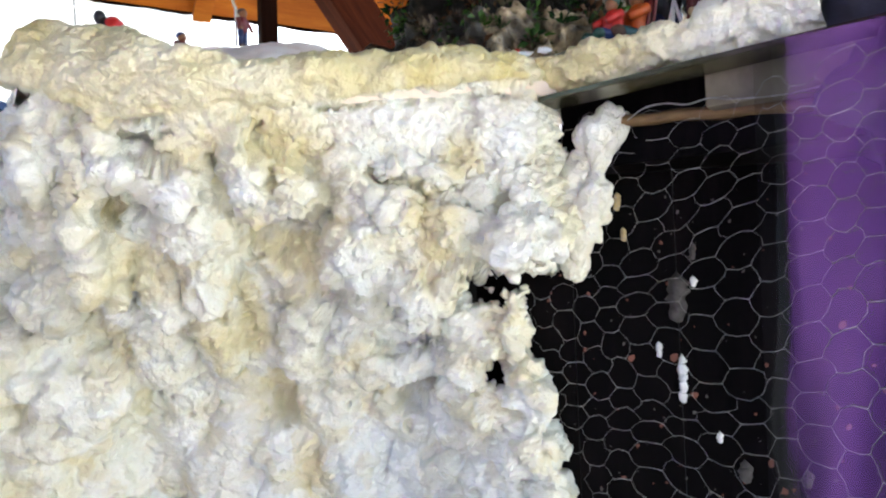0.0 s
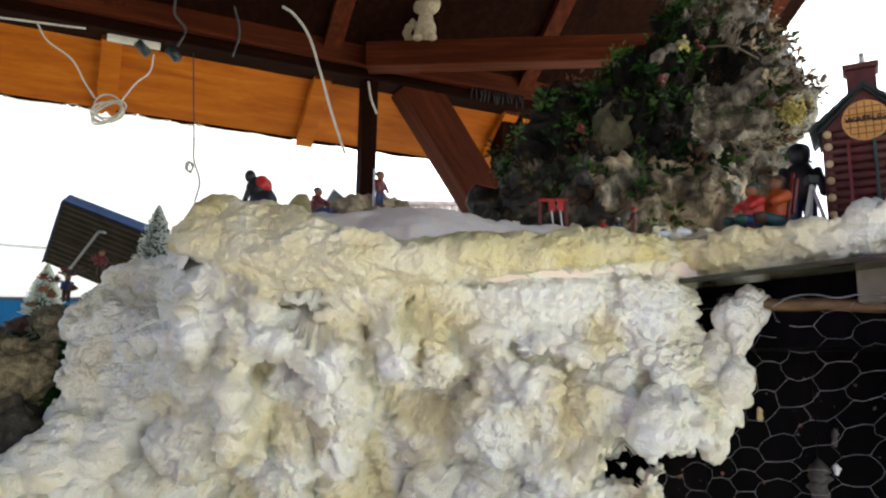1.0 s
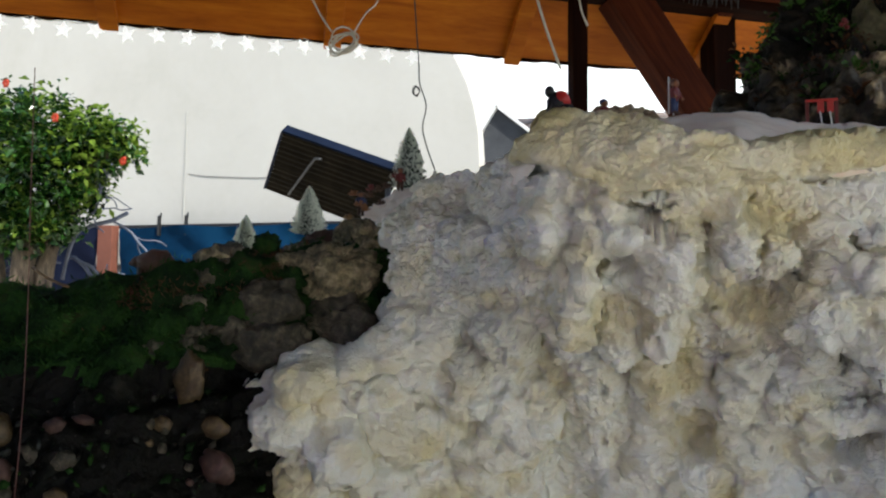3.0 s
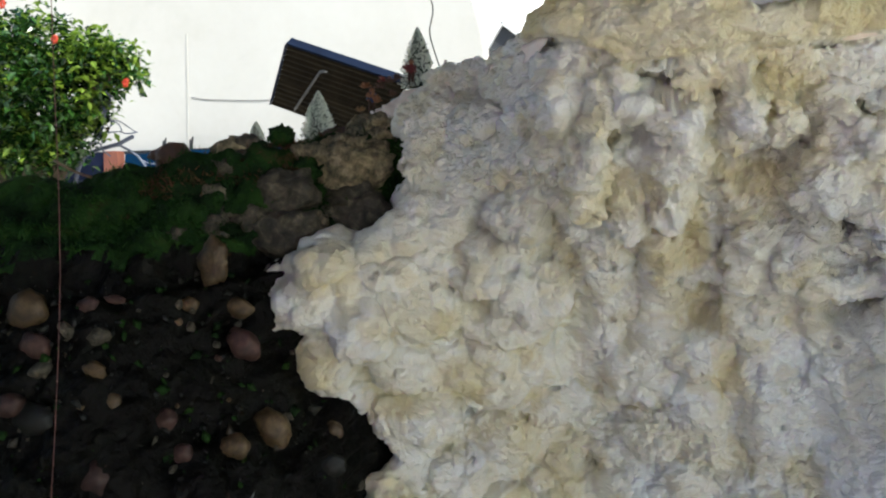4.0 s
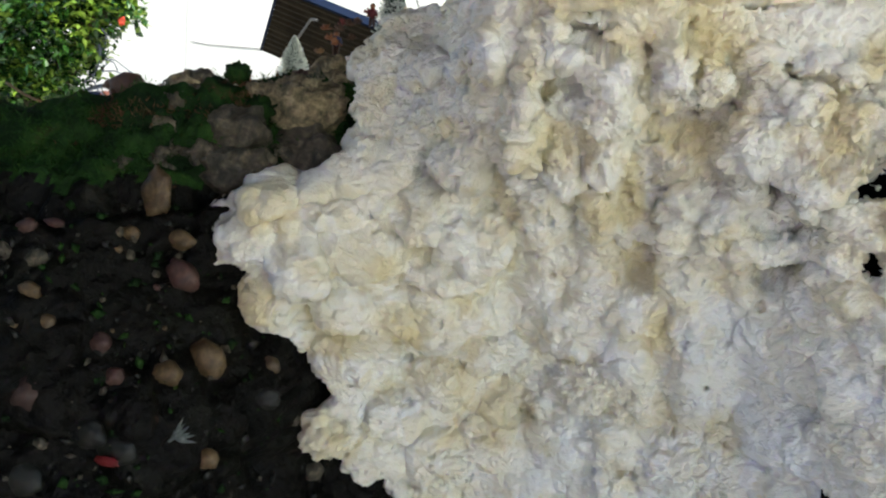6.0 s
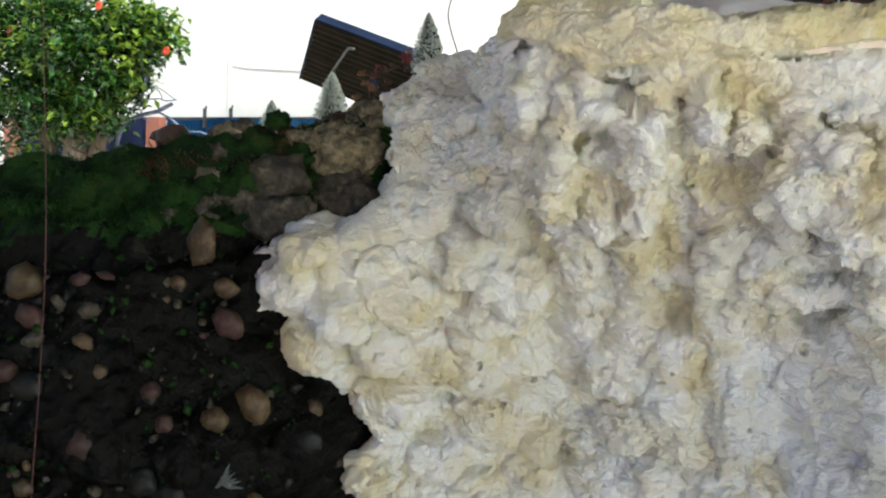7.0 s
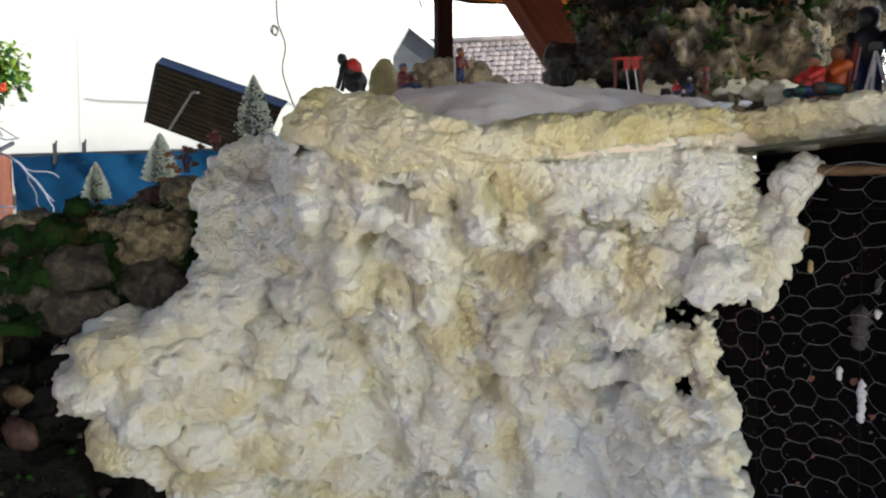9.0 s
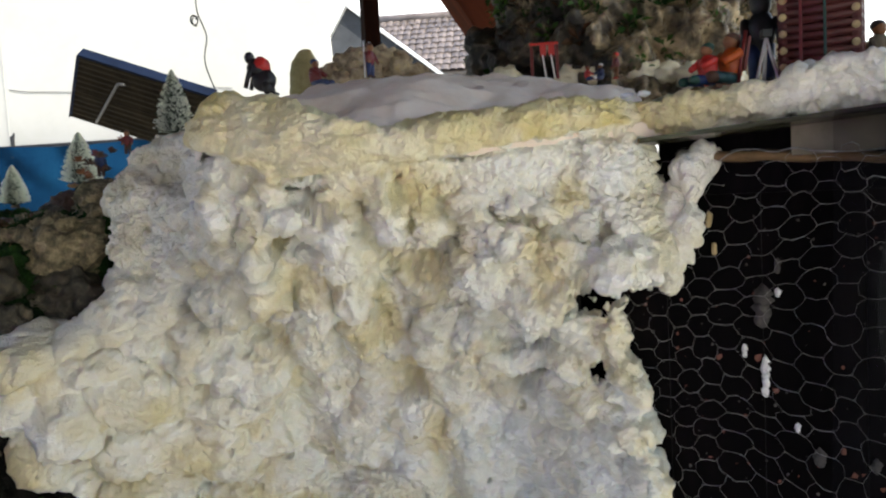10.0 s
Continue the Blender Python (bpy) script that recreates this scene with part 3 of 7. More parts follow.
PITS = ((-0.58, 0.873, 0.005, 0.0067), (-0.505, 0.834, 0.012, 0.0051), (-0.52, 0.91, 0.0067, 0.012), (-0.434, 0.903, 0.01, 0.0059), (-0.444, 0.729, 0.014, 0.01), (-0.613, 1.003, 0.0071, 0.0055), (-0.305, 1.128, 0.0045, 0.01), (-0.191, 0.778, 0.012, 0.0067), (-0.036, 1.066, 0.0087, 0.0043), (-0.019, 1.134, 0.0068, 0.0082), (-0.392, 0.944, 0.012, 0.0033), (0.023, 0.982, 0.0051, 0.0058), (-0.092, 0.919, 0.0048, 0.0032), (-0.511, 0.951, 0.0033, 0.0074), (-0.457, 0.971, 0.0033, 0.0098), (-0.347, 0.834, 0.0085, 0.0085), (-0.044, 1.038, 0.0052, 0.0059), (-0.124, 0.842, 0.0065, 0.0097), (-0.196, 0.983, 0.004, 0.003))
PITS_HIGH = ((-0.148, 1.339, 0.0051, 0.0068), (-0.231, 1.328, 0.0081, 0.0029), (-0.091, 1.351, 0.019, 0.0017), (-0.426, 1.336, 0.0028, 0.007), (-0.587, 1.27, 0.0041, 0.013), (-0.023, 1.127, 0.0093, 0.0053), (-0.188, 1.228, 0.0089, 0.0026), (0.073, 1.305, 0.0049, 0.0037), (-0.056, 1.291, 0.0072, 0.0018), (-0.237, 1.162, 0.0036, 0.0029), (-0.485, 1.179, 0.0062, 0.011), (-0.538, 1.096, 0.0048, 0.0064))
OCHRE_STAINS = ((-0.149, 1.23, 0.037, 0.025, 0.8), (-0.205, 1.162, 0.016, 0.05, 0.9), (-0.162, 1.323, 0.035, 0.023, 0.5), (-0.227, 1.307, 0.029, 0.023, 0.4), (-0.01, 1.247, 0.024, 0.036, 0.5), (-0.308, 1.285, 0.018, 0.025, 0.5), (0.02, 1.31, 0.018, 0.03, 0.4), (-0.663, 1.126, 0.034, 0.034, 0.5), (-0.699, 0.987, 0.054, 0.047, 0.6), (-0.557, 1.055, 0.054, 0.039, 0.5), (-0.59, 0.93, 0.057, 0.024, 0.5), (-0.511, 0.962, 0.041, 0.033, 0.6), (-0.368, 0.845, 0.043, 0.034, 0.7), (-0.24, 1.134, 0.022, 0.044, 0.7), (-0.199, 1.074, 0.046, 0.046, 0.4), (-0.158, 0.968, 0.024, 0.048, 0.5), (-0.069, 0.866, 0.024, 0.032, 0.5), (-0.195, 0.777, 0.033, 0.025, 0.5), (-0.605, 0.791, 0.042, 0.042, 0.5))
COOL_PATCHES = ((-0.379, 1.341, 0.063, 0.057, 0.45), (-0.473, 1.277, 0.061, 0.046, 0.5), (-0.078, 1.215, 0.043, 0.056, 0.7), (-0.054, 1.139, 0.033, 0.04, 0.7), (-0.009, 1.068, 0.056, 0.042, 0.7), (-0.272, 1.272, 0.037, 0.031, 0.5), (0.081, 1.326, 0.037, 0.049, 0.3), (-0.339, 0.93, 0.05, 0.042, 0.6), (-0.114, 0.942, 0.04, 0.063, 0.7), (-0.009, 0.977, 0.11, 0.091, 0.8), (0.032, 0.871, 0.11, 0.067, 0.8), (-0.265, 0.76, 0.085, 0.043, 0.6), (-0.114, 0.79, 0.074, 0.049, 0.7), (-0.3, 0.82, 0.059, 0.042, 0.4), (-0.087, 1.172, 0.047, 0.053, 0.6))


def foam_lobes(x, z, wx, wz):
    """How far the swollen lobes and torn hollows of the foam stand out from its rough base."""
    p = np.stack([x, np.zeros_like(x), z], 1)
    h = 0.040 * (lumps(p + np.stack([wx, wx * 0, wz], 1), 0.055, 1) - 0.45)
    for group in (LOBES_BRIDGE, LOBES_UPPER, LOBES_RIGHT, LOBES_MIDDLE, LOBES_LEFT, LOBES_LOW):
        for lx, lz, rx, rz, out in group:
            near = np.where((np.abs(x - lx) < rx * 1.5) & (np.abs(z - lz) < rz * 1.8))[0]
            dx = (x[near] + wx[near] - lx) / (rx * 1.02)
            dz = (z[near] + wz[near] - lz - 0.35 * out) / (rz * 1.02)
            dz = np.where(dz < 0, dz * 1.2, dz * 0.95)
            dome = 2.3 * out * np.clip(1 - dx * dx - dz * dz, 0, 1) ** 0.5 - 0.006
            a = h[near]
            h[near] = np.maximum(a, dome) + np.clip(0.0025 - np.abs(a - dome), 0, 1) ** 2 / 0.010
    for group in (HOLLOWS, HOLLOWS_LOW):
        for lx, lz, rx, rz, deep in group:
            near = np.where((np.abs(x - lx) < rx * 2.2) & (np.abs(z - lz) < rz * 2.6))[0]
            dx, dz = (x[near] + 1.2 * wx[near] - lx) / rx, (z[near] + 1.2 * wz[near] - lz) / rz
            dz = np.where(dz > 0, dz * 1.35, dz * 0.8)
            h[near] -= 1.45 * deep * np.exp(-(dx * dx + dz * dz) ** 1.6)
    return h


def smoothed(g, times):
    for _ in range(times):
        k = g.copy()
        k[1:-1, 1:-1] = (g[:-2, 1:-1] + g[2:, 1:-1] + g[1:-1, :-2] + g[1:-1, 2:]) / 4
        g = k
    return g


def grid_normals(g):
    n = np.cross(np.gradient(g, axis=1), np.gradient(g, axis=0))
    return n / (np.linalg.norm(n, axis=2, keepdims=True) + 1e-12)


def patches(p, rows, wob):
    """Soft-edged stains: the strongest of the listed ones at each point."""
    out = np.zeros(len(p))
    for lx, lz, rx, rz, k in rows:
        q = ((p[:, 0] - lx) / rx) ** 2 + ((p[:, 2] - lz) / rz) ** 2
        out = np.maximum(out, k * smooth(1.5, 0.25, q + wob))
    return out


def foam_cliff():
    nu, nv, skirt = 600, 660, 12
    v = np.concatenate([np.linspace(0, 0.29, 40)[:-1], np.linspace(0.29, 1, nv - 39)])
    U, V = np.meshgrid(np.linspace(0, 1, nu), v)
    U, V = U.ravel(), V.ravel()
    top = np.interp(-0.60 + 0.72 * U, TOP_X, TOP_Z)
    z = FOAM_Z0 + (top - FOAM_Z0) * V
    xl, xr = np.interp(z, LEFT_Z, LEFT_X), np.interp(z, RIGHT_Z, RIGHT_X)
    x = xl + (xr - xl) * U
    y = table(DX, DZ, DEPTH, x, z)
    # round the three free edges backwards
    for m, r, k in ((np.minimum(x - xl, xr - x), 0.040, 1.2), (top - z, 0.020, 1.0)):
        q = np.clip(1 - m / r, 0, 1)
        y = y + r * k * (1 - np.sqrt(np.clip(1 - q * q, 0, 1)))
    g = np.stack([x, y, z], 1).reshape(nv, nu, 3)
    # a skirt that turns the edges into a thick body
    step = np.array((0, 0.010, 0))
    for k in range(skirt):
        g = np.concatenate([g[:, :1] + step, g, g[:, -1:] + step], 1)
        g = np.concatenate([g, g[-1:] + step], 0)
    gv, gu = g.shape[:2]
    g = smoothed(g, 10)
    p, nrm = g.reshape(-1, 3), grid_normals(g).reshape(-1, 3)
    rim = smooth(-0.006, 0.010, p[:, 2] - rim_line(p[:, 0]) + 0.004 * fbm(p * 30, 2, 7)) * smooth(-0.43, -0.385, p[:, 0])
    # large lobes, pushed out and sagging below themselves
    w = np.stack([fbm(p * 20 + 3.1, 2, 11), fbm(p * 20 + 7.7, 2, 23)], 1) * 0.0050 + np.stack([fbm(p * 75 + 1.3, 2, 12), fbm(p * 75 + 4.1, 2, 13)], 1) * 0.0020
    h = (foam_lobes(p[:, 0], p[:, 2], w[:, 0], w[:, 1]) - 0.018) * (1 - rim)
    edge = smooth(-0.5, 0.2, -nrm[:, 1])
    p = p + nrm * (h * (0.7 + 0.3 * edge))[:, None]
    p[:, 2] -= 0.42 * np.clip(h + 0.010, 0, 1)
    g = p.reshape(gv, gu, 3)
    nrm = grid_normals(smoothed(g, 6)).reshape(-1, 3)
    # small lumps, curls and flakes on the lobes
    warp = np.stack([fbm(p * 26, 2, 31), fbm(p * 26 + 5, 2, 32), fbm(p * 26 + 9, 2, 33)], 1)
    s = (p + warp * 0.006 + np.stack([fbm(p * 110, 2, 34), fbm(p * 110 + 5, 2, 35), fbm(p * 110 + 9, 2, 36)], 1) * 0.0022) * np.array((1.0, 1.0, 1.12))
    puff = billow(s * 21, 3, 201, 0.42)
    mid = lumps(s, 0.025, 5)
    small = lumps(s + warp * 0.002, 0.0115, 9)
    tiny = lumps(s * np.array((1, 1, 1.5)), 0.0055, 13)
    rag = fbm(p * np.array((80, 80, 150)), 3, 41)
    flake = terrace(fbm((p + warp * 0.004) * np.array((32, 32, 62)), 3, 18), 1.8, 0.22)
    upper_left = smooth(-0.40, -0.50, p[:, 0]) * smooth(1.17, 1.24, p[:, 2])
    torn = np.clip(0.8 * upper_left + smooth(1.02, 1.16, p[:, 2]) * smooth(-0.52, -0.36, p[:, 0]) + 0.75 * smooth(0.0, 0.6, fbm(p * 9 + 9, 2, 61)) + 0.5 * smooth(-0.06, 0.06, p[:, 0]), 0.12, 1) * (1 - rim)
    body = 0.0175 * (puff - 0.45) * (0.48 + 0.52 * torn) + 0.0065 * (mid - 0.45) * (0.7 + 0.3 * torn + 0.25 * upper_left - 0.35 * smooth(-0.02, 0.04, p[:, 0]) * smooth(1.19, 1.22, p[:, 2])) + 0.0046 * (small - 0.45) * (0.45 + 0.55 * torn) + 0.0042 * (tiny - 0.45) * (0.25 + 0.75 * torn) + 0.0018 * flake * torn + 0.0024 * rag * (0.3 + 0.7 * torn)
    body -= 0.008 * smooth(0.62, 0.9, fbm(p * 42, 2, 51)) * torn
    fold = 0.001 + 0.0070 * fbm(p * np.array((11, 11, 26)), 3, 71) + 0.008 * (puff - 0.45) + 0.0030 * (mid - 0.5) + 0.0030 * (small - 0.5) + 0.0022 * (tiny - 0.5) + 0.0018 * rag + 0.0040 * terrace(fbm((p + warp * 0.006) * np.array((14, 14, 44)), 3, 72), 1.6, 0.18)
    d = body * (1 - rim) + fold * rim
    # the recess under the rim, deepest where it is torn open
    gap = p[:, 2] - rim_line(p[:, 0])
    d -= 0.024 * np.exp(-((gap + 0.006) / 0.0045) ** 2) * smooth(-0.40, -0.34, p[:, 0]) * np.clip(0.30 + 0.9 * vnoise(p * 20, 77), 0, 1)
    p = p + nrm * d[:, None]
    p[:, 2] -= 0.12 * np.clip(body, 0, 1) * (1 - rim)
    # dark pits, and torn holes near the free edge
    wob = 2.0 * fbm(p * np.array((90, 90, 60)), 3, 81)
    for hx, hz, rx, rz in PITS + PITS_HIGH:
        near = np.where((np.abs(p[:, 0] - hx) < 3 * rx) & (np.abs(p[:, 2] - hz) < 3 * rz))[0]
        q = ((p[near, 0] - hx) / rx) ** 2 + ((p[near, 2] - hz) / rz) ** 2 + wob[near]
        p[near, 1] += 0.017 * smooth(1.3, -0.4, q)
    prng = np.random.default_rng(63)
    for _ in range(40):
        hx, hz = prng.uniform(-0.66, 0.06), prng.uniform(0.76, 1.12)
        rx, rz = prng.uniform(0.0016, 0.0042), prng.uniform(0.0016, 0.0050)
        near = np.where((np.abs(p[:, 0] - hx) < 0.02) & (np.abs(p[:, 2] - hz) < 0.02))[0]
        q = ((p[near, 0] - hx) / rx) ** 2 + ((p[near, 2] - hz) / rz) ** 2 + wob[near]
        p[near, 1] += 0.011 * smooth(1.3, -0.3, q)
    keep = np.ones(len(p), bool)
    for hx, hz, rx, rz in ((0.088, 1.193, 0.050, 0.0065), (0.044, 1.186, 0.012, 0.009), (0.047, 1.108, 0.005, 0.011), (0.126, 1.345, 0.006, 0.016)):
        q = ((p[:, 0] - hx) / rx) ** 2 + ((p[:, 2] - hz) / rz) ** 2 + wob
        p[:, 1] += 0.022 * smooth(2.6, 0.9, q) ** 2
        keep &= q > 1
    quads = grid_faces(gu, gv, keep)
    me = mesh_fast("foam_cliff", p, np.concatenate([quads[:, (0, 1, 2)], quads[:, (0, 2, 3)]]), FOAM)
    # colour: yellow resin on the rim, ochre unpainted foam, cool white paint
    soft = 0.5 * fbm(p * 26, 4, 91)
    tone = cells((p + warp * 0.006) / 0.034, 25)[2]
    low = smooth(0.3, 0.95, fbm(p * 9 + 2, 3, 93)) * 0.30
    resin = np.clip(np.maximum(rim * (0.78 + 0.34 * fbm(p * 14, 4, 97)), 0.5 * low + 0.10 * smooth(0.4, 0.9, tone)), 0, 1)
    white = np.clip(smooth(0.1, 0.75, fbm(p * np.array((22, 22, 16)) + 31, 3, 107)) * smooth(0.05, -0.02, gap) * smooth(-0.05, 0.0, gap), 0, 1)
    resin = resin * (1 - 0.75 * white * rim)
    cool = (1 - rim) * np.clip(patches(p, COOL_PATCHES, soft) * 0.6 + 0.25 * smooth(0.55, 0.95, tone) * smooth(-0.62, -0.40, p[:, 0]) + 0.25 * smooth(0.0, 0.7, fbm(p * 12 + 31, 3, 101)), 0, 0.85)
    ochre = (1 - rim) * np.clip(patches(p, OCHRE_STAINS, soft) + 0.45 * smooth(0.15, 0.8, fbm(p * 16 + 3, 3, 105)) + 0.40 * smooth(0.40, 0.05, tone), 0, 0.9) * (1 - 0.55 * cool)
    for key, val in (("resin", resin), ("cool", cool), ("ochre", ochre)):
        me.attributes.new(key, "FLOAT", "POINT").data.foreach_set("value", val.astype(np.float32))
    cliff = single("foam_cliff", me, (0, 0, 0), "lumpy cream and white foam cliff with a yellowed smooth rim", "foam cliff")
    # crumbs and curls of foam that stand off the surface
    rng = np.random.default_rng(31)
    knobs = []
    for sd in range(10):
        bm = bmesh.new()
        bmesh.ops.create_icosphere(bm, subdivisions=2, radius=1)
        q = np.array([w_.co[:] for w_ in bm.verts])
        f = np.array([[w_.index for w_ in fc.verts] for fc in bm.faces])
        bm.free()
        k = 1 + 0.42 * fbm(q * 1.3 + 9 * sd, 3, sd) + 0.22 * (lumps(q + 5 * sd, 0.7, sd) - 0.5)
        knobs.append((q * k[:, None], f))
    clump = fbm(p * 22 + 7, 3, 111)
    ok = np.where(keep & (p[:, 2] > 0.70) & (nrm[:, 1] < 0.25) & (rim < 0.3) & (clump > 0.15) & (torn > 0.5))[0]
    vs, fs, at, base = [], [], [], 0
    for i in range(2600):
        a = int(rng.choice(ok))
        r = rng.uniform(0.0035, 0.0065) if i < 160 else 0.0011 + 0.0028 * rng.random() ** 1.8
        kv, kf = knobs[rng.integers(0, 10)]
        turn, _ = np.linalg.qr(rng.normal(0, 1, (3, 3)))
        if np.linalg.det(turn) < 0:
            turn[:, 0] *= -1
        q = kv @ turn.T * np.array((1.0, 0.8, rng.uniform(0.6, 1.5))) * r
        vs.append(q + p[a] - nrm[a] * r * rng.uniform(0.5, 0.85))
        fs.append(kf + base)
        at.append(np.full(len(kv), a))
        base += len(kv)
    at = np.concatenate(at)
    mk = mesh_fast("foam_crumbs", np.concatenate(vs), np.concatenate(fs), FOAM)
    for key, val in (("resin", resin), ("cool", cool), ("ochre", ochre)):
        mk.attributes.new(key, "FLOAT", "POINT").data.foreach_set("value", val[at].astype(np.float32))
    part("foam_crumb_layer", mk, cliff, "ragged crumbs and knobs of foam")["kind"] = "stuff"
    # a separate white run of foam at the free edge
    bm = bmesh.new()
    bmesh.ops.create_icosphere(bm, subdivisions=6, radius=1)
    q = np.array([v_.co[:] for v_ in bm.verts])
    f = [[v_.index for v_ in fc.verts] for fc in bm.faces]
    bm.free()
    axis = np.interp(q[:, 2], [-1, -0.4, 0.2, 0.7, 1], [0.126, 0.130, 0.138, 0.152, 0.163])
    wide = np.interp(q[:, 2], [-1, -0.4, 0.1, 0.35, 0.75, 1], [0.020, 0.022, 0.015, 0.014, 0.034, 0.045])
    q2 = np.stack([axis + wide * q[:, 0], 0.705 + 0.024 * q[:, 1] - 0.01 * q[:, 2], 1.276 + 0.074 * q[:, 2]], 1)
    nn = q / np.linalg.norm(q, axis=1, keepdims=True)
    dd = 0.024 * (lumps(q2 + 0.31, 0.030, 3) - 0.5) + 0.010 * (lumps(q2, 0.012, 4) - 0.5) + 0.003 * (lumps(q2, 0.005, 6) - 0.5) + 0.002 * fbm(q2 * 90, 2, 5)
    q2 = q2 + nn * dd[:, None]
    part("side_run", mesh_of("side_run", q2, f, FOAM), cliff, "white run of foam beside the netting")
    return cliff


foam_cliff()


# ---- snow plateau behind the rim ----
def plateau_z(x, y):
    front = table(DX, DZ, DEPTH, x, np.full_like(x, 1.40)) + 0.03
    lip = np.interp(x, TOP_X, TOP_Z) - 0.022
    slope = np.interp(x, [-0.75, -0.62, -0.5, -0.35, -0.24, -0.187, -0.135, -0.085, 0.05, 0.12, 0.4], [1.39, 1.395, 1.418, 1.457, 1.470, 1.469, 1.465, 1.459, 1.444, 1.430, 1.40]) + 0.16 * (np.minimum(y, 1.16) - 0.85)
    t = np.clip((y - front) / np.interp(x, [-0.30, -0.16], [0.31, 0.19]), 0, 1)
    return lip + (slope - lip) * np.sin(t * math.pi / 2)


def snow_plateau():
    nu, nv = 190, 150
    U, V = np.meshgrid(np.linspace(0, 1, nu), np.linspace(0, 1, nv))
    x = (-0.57 + 0.69 * U).ravel()
    front = table(DX, DZ, DEPTH, x, np.full_like(x, 1.40)) + 0.012
    y = front + (1.5 - front) * (V.ravel() ** 1.3)
    z = plateau_z(x, y)
    p = np.stack([x, y, z], 1)
    p[:, 2] += 0.006 * fbm(p * 17, 4, 3) + 0.006 * terrace(fbm(p * np.array((9, 22, 9)) + 0.4, 3, 6), 2.0, 0.3) + 0.004 * lumps(p * np.array((0.6, 1, 1)), 0.02, 4) - 0.006
    edge = smooth(0.02, 0.0, V.ravel())
    p[:, 2] -= 0.02 * edge
    return single("snow_plateau", mesh_of("snow_plateau", p, grid_faces(nu, nv), SNOW), (0, 0, 0), "pinkish white plaster snow field sloping up behind the rim", "snow field", kind="structure")


snow_plateau()

# ---- mossy bank ----
MX = [-1.7, -1.4, -1.1, -0.9, -0.76, -0.69, -0.63, -0.45]
MZ = [0.3, 0.5, 0.86, 0.98, 1.09, 1.17, 1.25, 1.36]
BANK = [
    [0.38, 0.38, 0.38, 0.44, 0.52, 0.58, 0.80, 0.95],
    [0.40, 0.40, 0.41, 0.47, 0.55, 0.60, 0.82, 0.95],
    [0.42, 0.42, 0.44, 0.50, 0.60, 0.68, 0.88, 0.98],
    [0.45, 0.45, 0.46, 0.54, 0.67, 0.86, 0.92, 1.00],
    [0.50, 0.50, 0.51, 0.59, 0.73, 0.87, 0.92, 1.00],
    [0.64, 0.64, 0.64, 0.72, 0.79, 0.86, 0.92, 1.00],
    [0.74, 0.74, 0.74, 0.76, 0.84, 0.89, 0.93, 1.00],
    [0.86, 0.86, 0.86, 0.88, 0.92, 0.94, 0.96, 1.00],
]
BANK_TOP_X = [-1.7, -1.25, -1.13, -1.06, -0.99, -0.91, -0.82, -0.7, -0.6, -0.45]
BANK_TOP_Z = [1.17, 1.190, 1.208, 1.218, 1.232, 1.250, 1.268, 1.292, 1.33, 1.39]


def bank_y(x, z):
    return table(MX, MZ, BANK, np.asarray(x, float), np.asarray(z, float))


